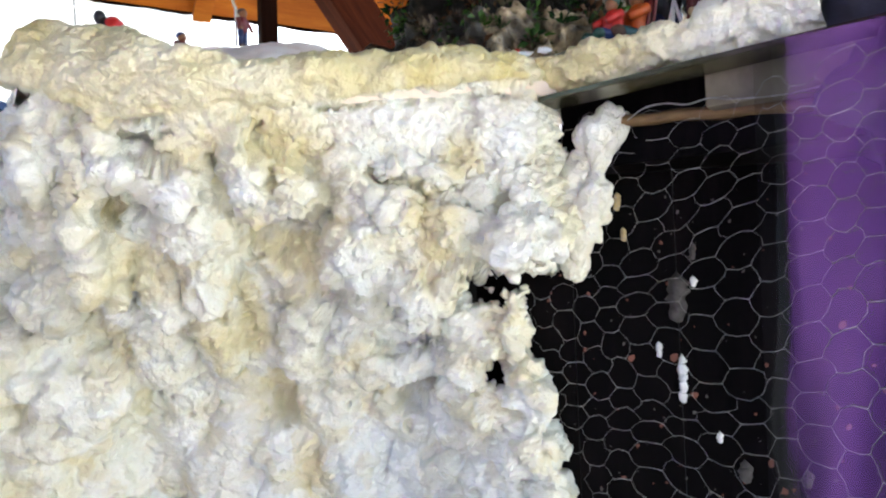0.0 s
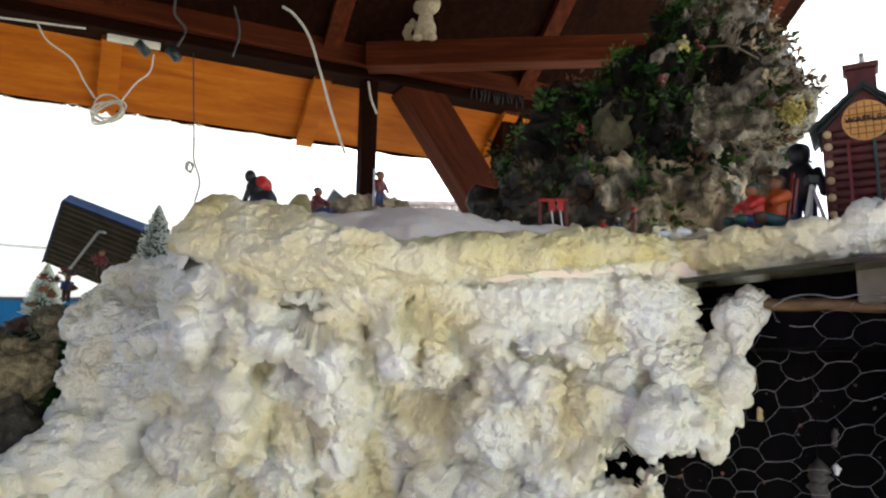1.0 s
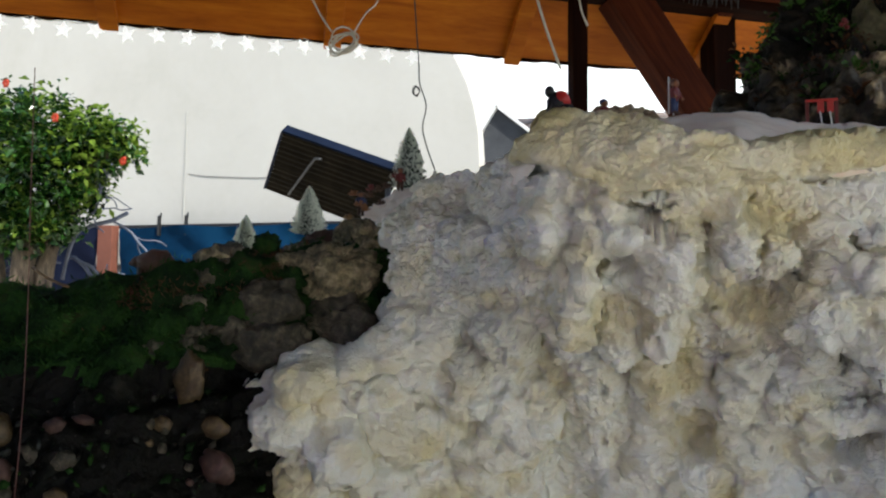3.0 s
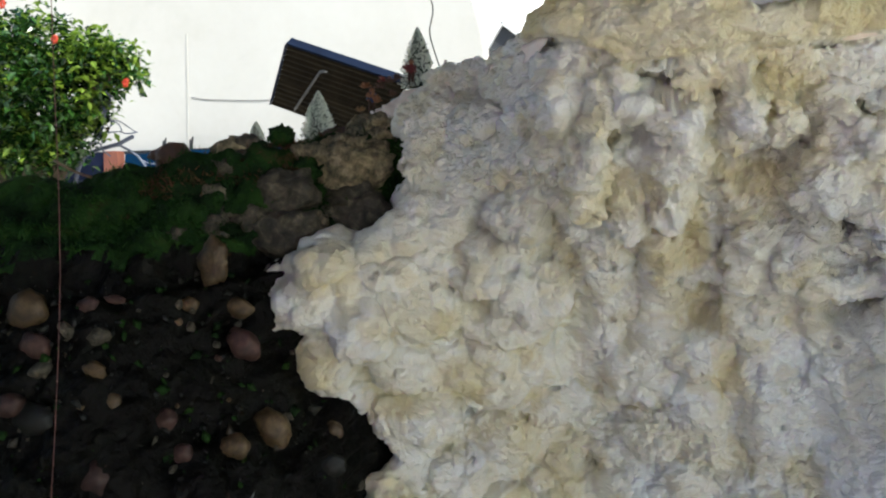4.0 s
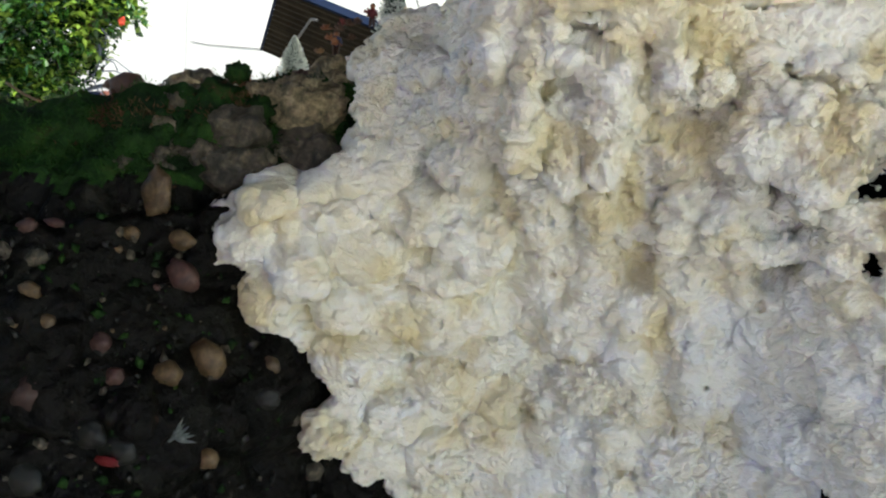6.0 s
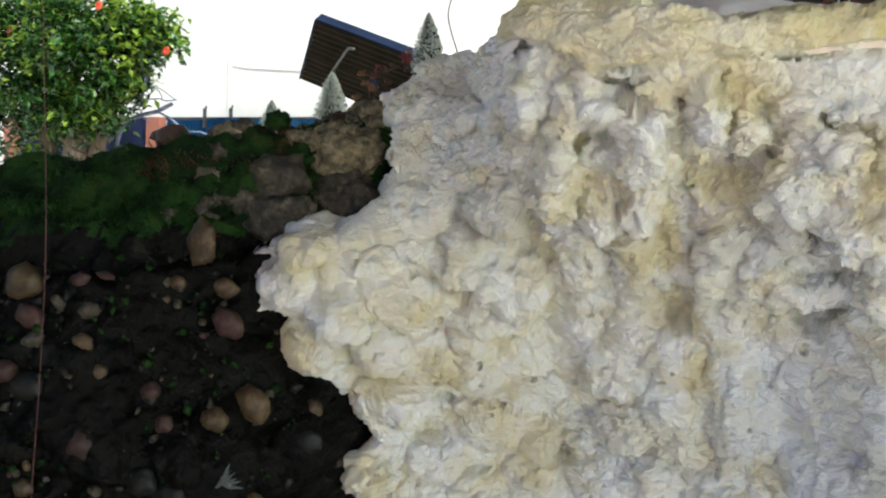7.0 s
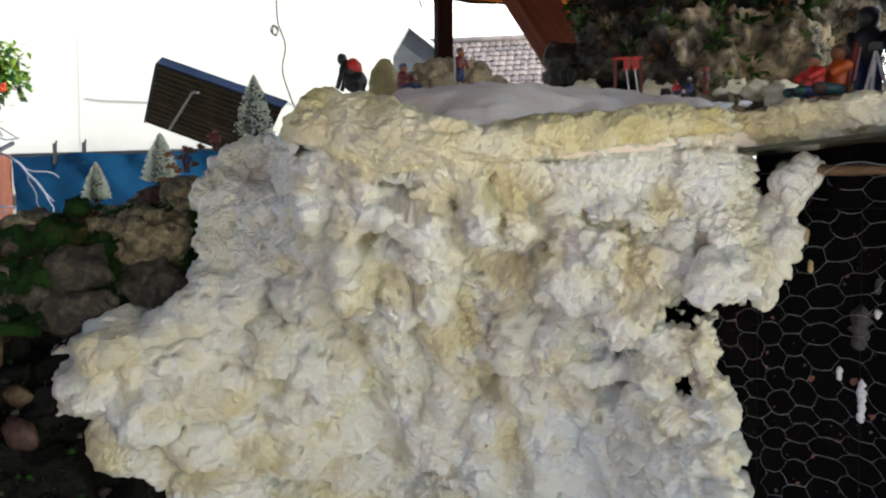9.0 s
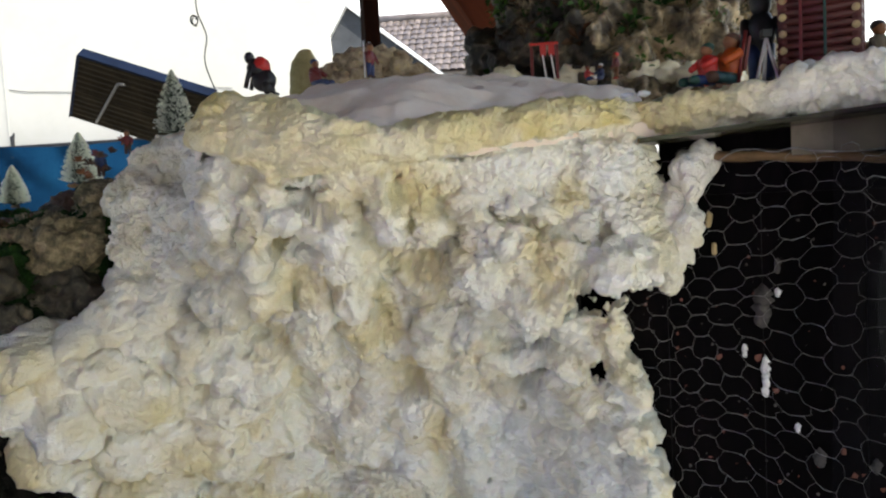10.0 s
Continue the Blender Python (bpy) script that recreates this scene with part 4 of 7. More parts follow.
def mossy_bank():
    nu, nv, nb = 300, 240, 60
    xs = np.linspace(-1.7, -0.47, nu)
    rows = []
    top = np.interp(xs, BANK_TOP_X, BANK_TOP_Z)
    for v in np.linspace(0, 1, nv):
        z = 0.02 + (top - 0.02) * v
        rows.append(np.stack([xs, bank_y(xs, z), z], 1))
    y0 = rows[-1][:, 1]
    for v in np.linspace(0, 1, nb)[1:]:
        y = y0 + (1.75 - y0) * v
        rows.append(np.stack([xs, y, top - 0.03 * smooth(0, 0.5, np.full(nu, v))], 1))
    g = np.array(rows)
    n = np.cross(np.gradient(g, axis=1), np.gradient(g, axis=0))
    n /= np.linalg.norm(n, axis=2, keepdims=True) + 1e-9
    p, n = g.reshape(-1, 3), n.reshape(-1, 3)
    w = np.stack([fbm(p * 10, 3, 2), fbm(p * 10 + 4, 3, 3), fbm(p * 10 + 9, 3, 4)], 1) * 0.02
    d = 0.034 * (lumps(p + w, 0.11, 21) - 0.55) + 0.020 * (lumps(p + w, 0.045, 22) - 0.5) + 0.009 * (lumps(p, 0.016, 23) - 0.5) + 0.004 * fbm(p * 60, 3, 24)
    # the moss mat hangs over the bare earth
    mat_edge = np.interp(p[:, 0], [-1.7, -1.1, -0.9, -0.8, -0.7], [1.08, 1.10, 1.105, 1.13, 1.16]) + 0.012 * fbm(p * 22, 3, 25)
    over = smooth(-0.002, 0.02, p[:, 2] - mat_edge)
    d += 0.022 * over - 0.02 * np.exp(-((p[:, 2] - mat_edge + 0.012) / 0.016) ** 2)
    p = p + n * d[:, None]
    f = grid_faces(nu, nv + nb - 1)
    # below the mat edge comes the earth with shade in its colour
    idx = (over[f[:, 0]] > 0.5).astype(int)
    ob = single("mossy_bank", mesh_of("mossy_bank", p, f, [DIRT, MOSS], index=idx), (0, 0, 0), "steep earth bank darkened for shade under hanging green moss", "bank", kind="structure")
    # blades of moss on the mat
    rng = np.random.default_rng(5)
    area = np.where(over > 0.6)[0]
    area = area[(p[area, 0] > -1.45) & (p[area, 1] < 1.2)]
    verts, faces, fi = [], [], []
    pick = rng.choice(area, 30000)
    tuft = fbm(p[pick] * 18, 3, 26)
    for a, tf in zip(pick, tuft):
        if tf < rng.uniform(-0.9, 0.1):
            continue
        b = p[a] + rng.normal(0, 0.003, 3)
        h = rng.uniform(0.003, 0.009)
        lean = n[a] * h * 0.5 + np.array((rng.normal(0, 0.7), rng.normal(0, 0.7), rng.normal(0.2, 0.6))) * h
        side = np.cross(lean, rng.normal(0, 1, 3))
        side = side / (np.linalg.norm(side) + 1e-9) * rng.uniform(0.0006, 0.0015)
        k = len(verts)
        verts += [b - side, b + side, b + lean * 0.6 + side * 0.7, b + lean]
        faces += [(k, k + 1, k + 2), (k, k + 2, k + 3)]
        brown = vnoise(p[a:a + 1] * 22, 27)[0] > (0.15 if p[a, 0] > -0.9 and p[a, 2] > 1.24 else 0.7)
        fi += [int(brown)] * 2
    part("moss_blades", mesh_of("moss_blades", np.array(verts), faces, [BLADE, DRYGRASS], False, fi), ob)["kind"] = "stuff"
    return ob


mossy_bank()


# ---- stand under the display ----
def stand():
    bm = bmesh.new()
    box(bm, (-0.46, 1.03, 0.0), (0.55, 1.6, 1.36))
    single("display_stand", done(bm, "display_stand", CLOTH, False, 0.006), (0, 0, 0), "dark cloth-covered stand behind and under the foam", "stand", kind="structure")
    bm = bmesh.new()
    box(bm, (-0.70, 0.70, 0.0), (0.14, 1.0, 0.41))
    single("display_base", done(bm, "display_base", CLOTH, False, 0.006), (0, 0, 0), "dark base block that carries the foam", "stand", kind="structure")


stand()

# ---- pavilion ----
PU, PN = Vector((0.872, 0.489, 0)), Vector((-0.489, 0.872, 0))
PM = Matrix.Translation((-0.465, 2.04, 0)) @ Matrix(((PU.x, PN.x, 0, 0), (PU.y, PN.y, 0, 0), (0, 0, 1, 0), (0, 0, 0, 1)))


def timber(name, parent, lo, hi, mat, bevel=0.004, m=None, label=""):
    """A squared timber with the grain along its own longest side."""
    lo, hi = Vector(lo), Vector(hi)
    s = hi - lo
    axis = max(range(3), key=lambda i: s[i])
    turn = (Matrix.Identity(4), Matrix.Rotation(radians(90), 4, "Y"), Matrix.Rotation(radians(-90), 4, "X"), Matrix.Identity(4))[(1, 2, 3)[axis]]
    bm = bmesh.new()
    half = s / 2
    dims = turn.inverted().to_3x3() @ half
    dims = Vector([abs(d) for d in dims])
    box(bm, -dims, dims)
    me = done(bm, name, mat, False, bevel)
    ob = new(name, me)
    ob.parent = parent
    ob.matrix_local = (m or Matrix.Identity(4)) @ Matrix.Translation((lo + hi) / 2) @ turn
    if label:
        tagged(ob, label)
    return ob


def pavilion():
    root = thing("pavilion", (0, 0, 0), "timber garden pavilion with orange plywood soffit and dark stained beams", "pavilion", kind="structure")
    root.matrix_world = PM
    rise = lambda o: 2.2 - 0.75 * o
    # orange soffit outside the wall plate, dark lining inside it, roof covering, both slopes
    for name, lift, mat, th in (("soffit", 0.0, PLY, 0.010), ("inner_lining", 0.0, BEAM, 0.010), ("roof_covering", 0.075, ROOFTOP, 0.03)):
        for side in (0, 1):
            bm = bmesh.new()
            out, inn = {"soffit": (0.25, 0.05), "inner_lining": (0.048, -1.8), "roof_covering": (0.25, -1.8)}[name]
            z0, z1 = rise(out) + lift, rise(inn) + lift
            o0, o1 = (out, inn) if side == 0 else (-3.6 - out, -3.6 - inn)
            vs = [(-3.2, o0, z0), (1.36, o0, z0), (1.36, o1, z1), (-3.2, o1, z1)]
            quad = [bm.verts.new(v) for v in vs] + [bm.verts.new((a, b, c + th)) for a, b, c in vs]
            for f in ((0, 1, 2, 3), (7, 6, 5, 4), (0, 4, 5, 1), (1, 5, 6, 2), (2, 6, 7, 3), (3, 7, 4, 0)):
                bm.faces.new([quad[i] for i in f])
            bmesh.ops.recalc_face_normals(bm, faces=bm.faces)
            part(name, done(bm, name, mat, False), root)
    # rafters under the soffit, from the eave inward; orange outside the plate, darker inside
    for u in (-2.75, -2.1, -1.32, -0.69, -0.12, 0.52, 1.25):
      for o0, o1, rmat in ((0.245, 0.05, PLY), (0.048, -1.75, BEAM_RED)):
        a, b = Vector((u, o0, rise(o0) - 0.004)), Vector((u, o1, rise(o1) - 0.004))
        bm = bmesh.new()
        w = 0.026
        vs = [(a.x - w, a.y, a.z), (a.x + w, a.y, a.z), (b.x + w, b.y, b.z), (b.x - w, b.y, b.z)]
        quad = [bm.verts.new(v) for v in vs] + [bm.verts.new((p, q, r - 0.028)) for p, q, r in vs]
        for f in ((0, 1, 2, 3), (7, 6, 5, 4), (0, 4, 5, 1), (1, 5, 6, 2), (2, 6, 7, 3), (3, 7, 4, 0)):
            bm.faces.new([quad[i] for i in f])
        bmesh.ops.recalc_face_normals(bm, faces=bm.faces)
        part("rafter", done(bm, "rafter", rmat, False, 0.002), root)
    # ragged felt edge along the eave
    rng = random.Random(4)
    pts, n = [], 170
    for i in range(n + 1):
        u = -3.2 + 4.56 * i / n
        pts.append((u, 0.256, rise(0.25) - 0.004 - 0.010 * abs(noise.noise(Vector((u * 7, 0, 0)))) - 0.004 * rng.random()))
    verts = pts + [(u, 0.262, rise(0.25) + 0.10) for u, _, _ in pts]
    part("felt_edge", mesh_of("felt_edge", verts, [(i, i + 1, n + 2 + i, n + 1 + i) for i in range(n)], BEAM), root, "ragged dark felt edge")
    # wall plate, posts, brace, tie beams
    timber("wall_plate", root, (-3.2, -0.005, 2.14), (1.36, 0.085, 2.245), BEAM)
    timber("wall_plate_face", root, (-3.2, -0.034, 2.168), (1.36, -0.007, 2.262), BEAM_RED)
    timber("post", root, (-0.008, 0.005, 0.0), (0.038, 0.052, 2.14), BEAM, label="thin black-stained post")
    timber("post", root, (0.495, 0.07, 0.0), (0.575, 0.15, 2.14), BEAM)
    timber("post", root, (-3.1, 0.0, 0.0), (-3.02, 0.08, 2.14), BEAM_RED)
    timber("post", root, (1.27, 0.0, 0.0), (1.35, 0.08, 2.14), BEAM_RED)
    for u in (-3.06, 1.31):
        timber("post", root, (u - 0.04, -3.64, 0.0), (u + 0.04, -3.56, 2.14), BEAM_RED)
    timber("wall_plate", root, (-3.2, -3.64, 2.14), (1.36, -3.55, 2.245), BEAM)
    a, b = Vector((0.157, 0.045, 2.17)), Vector((0.485, 0.045, 1.724))
    d = (b - a)
    m = Matrix.Translation(a) @ d.to_track_quat("Z", "Y").to_matrix().to_4x4()
    timber("brace", root, (-0.045, -0.062, 0), (0.045, 0.062, d.length + 0.3), BEAM_RED, m=m, label="slanting red-brown brace")
    # tie beam that comes forward from the thin post, and the ridge
    a, b = PM.inverted() @ Vector((-0.455, 1.978, 2.180)), PM.inverted() @ Vector((0.40, 1.978, 2.190))
    d = b - a
    m = Matrix.Translation(a) @ d.to_track_quat("X", "Z").to_matrix().to_4x4()
    timber("tie_beam", root, (0, -0.03, -0.04), (d.length, 0.03, 0.035), BEAM_RED, m=m)
    m = Matrix.Translation(a + Vector((0, 0, 0.25))) @ d.to_track_quat("X", "Z").to_matrix().to_4x4()
    timber("tie_beam", root, (0, -0.03, -0.05), (d.length, 0.03, 0.05), BEAM, m=m)
    timber("ridge_beam", root, (-3.2, -1.85, 3.42), (1.36, -1.75, 3.53), BEAM)
    # bristling felt scraps on the plate near the corner
    bm = bmesh.new()
    for i in range(16):
        u = 0.33 + 0.012 * i
        rod(bm, (u, -0.036, 2.165), (u + rng.uniform(-0.01, 0.01), -0.04, 2.165 - rng.uniform(0.02, 0.05)), 0.004, 0.001, 5)
    part("felt_scraps", done(bm, "felt_scraps", BLACK), root)
    return root


pavilion()


# ---- cork mountain ----
def mountain():
    root = thing("cork_mountain", (0.2, 1.42, 1.5), "dark cork-bark mountain with moss, plants and glossy grey rock folds", "model mountain")
    nu, nv = 190, 150
    U, V = np.meshgrid(np.linspace(0, 1, nu), np.linspace(0, 1, nv))
    U, V = U.ravel(), V.ravel()
    z = 1.44 + 0.60 * V
    xl = np.interp(z, [1.44, 1.60, 1.66, 1.72, 1.83, 1.90, 1.99, 2.04], [-0.14, -0.10, -0.04, 0.0, 0.03, 0.12, 0.24, 0.30])
    xr = np.interp(z, [1.44, 1.57, 1.71, 1.79, 1.90, 1.96, 2.01, 2.04], [0.48, 0.46, 0.465, 0.50, 0.475, 0.455, 0.43, 0.36])
    a = math.pi * (1.05 * U - 0.025)
    cx, hw = (xl + xr) / 2, (xr - xl) / 2
    depth = np.interp(z, [1.44, 1.55, 1.7, 1.9, 2.04], [0.22, 0.20, 0.13, 0.09, 0.04])
    p = np.stack([cx - hw * np.cos(a), 1.44 - depth * np.sin(a), z], 1)
    g = p.reshape(nv, nu, 3)
    n = np.cross(np.gradient(g, axis=1), np.gradient(g, axis=0)).reshape(-1, 3)
    n /= np.linalg.norm(n, axis=1, keepdims=True) + 1e-9
    w = np.stack([fbm(p * 6, 3, 2), fbm(p * 6 + 4, 3, 3), fbm(p * 6 + 9, 3, 4)], 1) * 0.05
    s = (p + w) * np.array((1, 1, 0.55))
    d = 0.075 * (lumps(s, 0.15, 31) - 0.5) + 0.045 * (lumps(s, 0.06, 32) - 0.5) + 0.024 * (lumps(p, 0.022, 33) - 0.5) + 0.020 * fbm(p * np.array((40, 40, 25)), 3, 34)
    p = p + n * d[:, None]
    f = grid_faces(nu, nv)
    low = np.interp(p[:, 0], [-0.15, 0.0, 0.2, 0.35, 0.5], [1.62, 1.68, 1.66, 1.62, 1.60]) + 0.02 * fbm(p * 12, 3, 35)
    # paler to the right: lichen, plus sunlight put into the colour
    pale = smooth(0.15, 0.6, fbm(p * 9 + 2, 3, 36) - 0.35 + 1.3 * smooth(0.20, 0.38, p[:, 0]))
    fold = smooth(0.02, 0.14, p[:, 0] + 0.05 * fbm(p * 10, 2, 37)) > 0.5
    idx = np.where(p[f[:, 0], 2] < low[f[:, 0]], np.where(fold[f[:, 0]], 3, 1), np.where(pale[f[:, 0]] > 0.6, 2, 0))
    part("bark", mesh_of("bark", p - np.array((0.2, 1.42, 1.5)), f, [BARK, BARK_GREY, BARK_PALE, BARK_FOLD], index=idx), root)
    # plants: many small leaves in tufts
    rng = np.random.default_rng(8)
    front = np.where((n[:, 1] < 0.1) & (p[:, 2] > 1.50))[0]
    off = np.array((0.2, 1.42, 1.5))
    for t in range(420):
        c = p[rng.choice(front)]
        if c[2] < 1.64 and rng.random() < 0.45:
            continue
        verts, faces = [], []
        size = rng.uniform(0.25, 0.7) if t % 7 else rng.uniform(0.8, 1.15)
        for k in range(rng.integers(10, 22)):
            dirn = np.array((rng.normal(0, 0.7), -0.5 + rng.normal(0, 0.5), 0.5 + rng.normal(0, 0.6)))
            dirn /= np.linalg.norm(dirn)
            L = size * rng.uniform(0.012, 0.034)
            side = np.cross(dirn, rng.normal(0, 1, 3))
            side = side / np.linalg.norm(side) * L * 0.2
            b = rng.normal(0, 0.004, 3) + dirn * 0.006 * k / 6
            i = len(verts)
            droop = np.array((0, 0, -L * 0.25))
            verts += [b, b + dirn * L * 0.5 + side, b + dirn * L + droop, b + dirn * L * 0.5 - side]
            faces += [(i, i + 1, i + 2, i + 3)]
        mat = (FERN, FERN, DRYGRASS, BLADE, LEAF, FERN, MOSS)[rng.integers(0, 7)] if c[0] < 0.36 else (ROCK_BEIGE, DRYGRASS, LEAF)[rng.integers(0, 3)]
        part("plant_tuft", mesh_of("plant_tuft", np.array(verts), faces, mat, False), root, at=tuple(c - off))
    # a bare slab of bark, and a yellow lichen bush at the sunny edge
    bm = bmesh.new()
    ball(bm, (0, 0, 0), 0.058, (0.80, 0.30, 1.15), detail=5, jitter=0.15, seed=7, m=Matrix.Rotation(radians(24), 4, "Y"))
    for v in bm.verts:
        q = Vector((v.co.x, v.co.y, v.co.z * 0.5))
        v.co += v.co.normalized() * (0.007 * noise.noise(q * 60) + 0.004 * noise.noise(v.co * 140) + 0.003 * noise.noise(v.co * 260))
    part("bark_slab", done(bm, "bark_slab", STONE_OLIVE_DARK), root, "pale olive slab of bare bark", at=(-0.055, -0.075, 0.235))
    bm = bmesh.new()
    for k in range(150):
        q = Vector((rng.normal(0, 0.017), rng.normal(0, 0.010), rng.normal(0, 0.017)))
        ball(bm, q * 0.75, 0.002 + 0.0022 * rng.random(), (1, 1, 1), detail=1, jitter=0.6, seed=k)
    part("lichen_bush", done(bm, "lichen_bush", LICHEN_Y), root, "tuft of bright yellow lichen", at=(0.258, -0.10, 0.262))
    # a pale flower, red berries and a dry twig
    bm = bmesh.new()
    for k in range(9):
        q = Vector((rng.normal(0, 0.008), rng.normal(0, 0.004), rng.normal(0, 0.010)))
        ball(bm, q, 0.0042, (1, 0.6, 1.3), detail=1)
    part("flower", done(bm, "flower", PETAL_Y), root, "pale yellow flower", at=(0.072, -0.10, 0.40))
    for q in ((0.10, -0.10, 0.39), (-0.13, -0.16, 0.21), (0.02, -0.14, 0.31)):
        bm = bmesh.new()
        for k in range(4):
            ball(bm, (rng.normal(0, 0.006), rng.normal(0, 0.004), rng.normal(0, 0.006)), 0.005, detail=1)
        part("berries", done(bm, "berries", DKRED), root, "dark red berries", at=q)
    part("twig", tube_mesh("twig", [curve_points([(0.10, -0.14, 0.37), (0.14, -0.16, 0.36), (0.19, -0.14, 0.345)], 8), curve_points([(0.14, -0.16, 0.36), (0.15, -0.17, 0.385)], 4)], 0.0018, TRUNK), root, "dry twig")
    return root


mountain()

# ---- shelf on the right: snow strip, tray lip, batten, block, board ----
SA, SD = Vector((0.085, 0.684, 0)), Vector((0.80, -0.60, 0))
SN = Vector((0.60, 0.80, 0))


def shelf_point(s, back, z):
    p = SA + SD * s + SN * back
    return Vector((p.x, p.y, z))


def shelf():
    nu, nv = 150, 70
    verts = []
    S = np.linspace(0.0, 0.245, nu)
    top = np.interp(S, [0, 0.05, 0.12, 0.17, 0.20, 0.24, 0.27, 0.30, 0.33, 0.46], [1.402, 1.400, 1.398, 1.408, 1.413, 1.408, 1.40, 1.39, 1.388, 1.388])
    low = np.interp(S, [0, 0.05, 0.12, 0.18, 0.24, 0.46], [1.363, 1.365, 1.367, 1.371, 1.375, 1.380])
    low = low - 0.006 * np.clip(fbm(np.stack([S * 60, 0 * S, 0 * S + 0.4], 1), 3, 68), -0.3, 1) * smooth(0.05, 0.13, S)
    prof = np.linspace(0, 1, nv)
    for v in prof:
        if v < 0.45:
            a = v / 0.45 * math.pi / 2
            back, z = 0.028 * (1 - math.sin(a)), low + (top - low) * (1 - math.cos(a)) ** 0.8
        else:
            q = (v - 0.45) / 0.55
            back, z = 0.45 * q ** 1.2, top + 0.012 * q
        for s, zz in zip(S, z if hasattr(z, "__len__") else np.full(nu, z)):
            p = shelf_point(s, back, zz)
            verts.append((p.x, p.y, p.z))
    p = np.array(verts)
    g = p.reshape(nv, nu, 3)
    n = np.cross(np.gradient(g, axis=1), np.gradient(g, axis=0)).reshape(-1, 3)
    n /= np.linalg.norm(n, axis=1, keepdims=True) + 1e-9
    s = np.tile(S, nv)
    w = smooth(0.10, 0.17, s)
    d = w * (0.012 * (lumps(p, 0.030, 61) - 0.5) + 0.008 * (lumps(p, 0.012, 62) - 0.5)) + (1 - w) * (0.006 * fbm(p * 30, 3, 63) + 0.004 * (lumps(p, 0.012, 66) - 0.5)) + 0.0035 * fbm(p * 90, 3, 64) + 0.003 * (lumps(p, 0.0055, 67) - 0.5)
    p = p + n * d[:, None]
    me = mesh_of("shelf_snow", p, grid_faces(nu, nv), FOAM)
    me.attributes.new("resin", "FLOAT", "POINT").data.foreach_set("value", (np.clip((1 - w) * (0.6 + 0.35 * fbm(p * 16, 3, 65)), 0, 1)).astype(np.float32))
    single("shelf_snow", me, (0, 0, 0), "strip of white snow foam along the shelf edge", "snow strip")
    m = Matrix.Translation(SA) @ Matrix(((SD.x, SN.x, 0, 0), (SD.y, SN.y, 0, 0), (0, 0, 1, 0), (0, 0, 0, 1)))
    # thin metal lip with a flat underside, rising a little to the outer end
    bm = bmesh.new()
    vs = [(0.01, -0.002, 1.357), (0.46, -0.002, 1.376), (0.46, 0.030, 1.374), (0.01, 0.030, 1.355)]
    quad = [bm.verts.new(m @ Vector(v)) for v in vs] + [bm.verts.new(m @ Vector((a, b, c + 0.005))) for a, b, c in vs]
    for f in ((0, 1, 2, 3), (7, 6, 5, 4), (0, 4, 5, 1), (1, 5, 6, 2), (2, 6, 7, 3), (3, 7, 4, 0)):
        bm.faces.new([quad[i] for i in f])
    bmesh.ops.recalc_face_normals(bm, faces=bm.faces)
    single("tray_lip", done(bm, "tray_lip", TRAY, False, 0.001), (0, 0, 0), "dull olive metal lip of the shelf tray", "tray lip")
    pts_b = []
    for k in range(15):
        e = Vector((0.15, 0.703, 1.3417)).lerp(Vector((0.37, 0.540, 1.3225)), k / 14)
        pts_b.append(e + Vector((0, 0, 0.0012 * math.sin(k * 1.9))))
    single("support_batten", tube_mesh("support_batten", [pts_b], 0.0055, BATTEN, 6), (0, 0, 0), "rough brown wooden batten under the shelf", "batten")
    bm = bmesh.new()
    box(bm, (0.150, 0.031, 1.3345), (0.47, 0.059, 1.372), m)
    single("support_block", done(bm, "support_block", GREYBLOCK, False, 0.002), (0, 0, 0), "grey-brown wooden block under the shelf", "block")
    # added board; its black front stands for the shade under the lip
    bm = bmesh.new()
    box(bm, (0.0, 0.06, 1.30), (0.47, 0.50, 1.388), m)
    single("shelf_board", done(bm, "shelf_board", BOARD, False, 0.002), (0, 0, 0), "added board under the snow shelf, black for the shaded gap", "shelf", kind="structure")
    # dark board behind the netting
    boards = thing("back_board", (0.035, 0.797, 0), "black varnished boards behind the wire netting", "boards", kind="structure")
    a, b = Vector((0.035, 0.797, 0)), Vector((0.62, 0.63, 0))
    d = (b - a).normalized()
    mm = Matrix.Translation(a) @ Matrix(((d.x, -d.y, 0, 0), (d.y, d.x, 0, 0), (0, 0, 1, 0), (0, 0, 0, 1)))
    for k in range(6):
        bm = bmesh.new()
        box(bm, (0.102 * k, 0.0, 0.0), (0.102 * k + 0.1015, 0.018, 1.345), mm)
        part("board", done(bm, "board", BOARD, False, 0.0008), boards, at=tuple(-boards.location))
    # plaster crumbs and drips on the board
    rng = random.Random(3)
    def on_board(x, z, lift=0.0):
        t = (x - a.x) / d.x
        return Vector((x, a.y + d.y * t - lift, z))
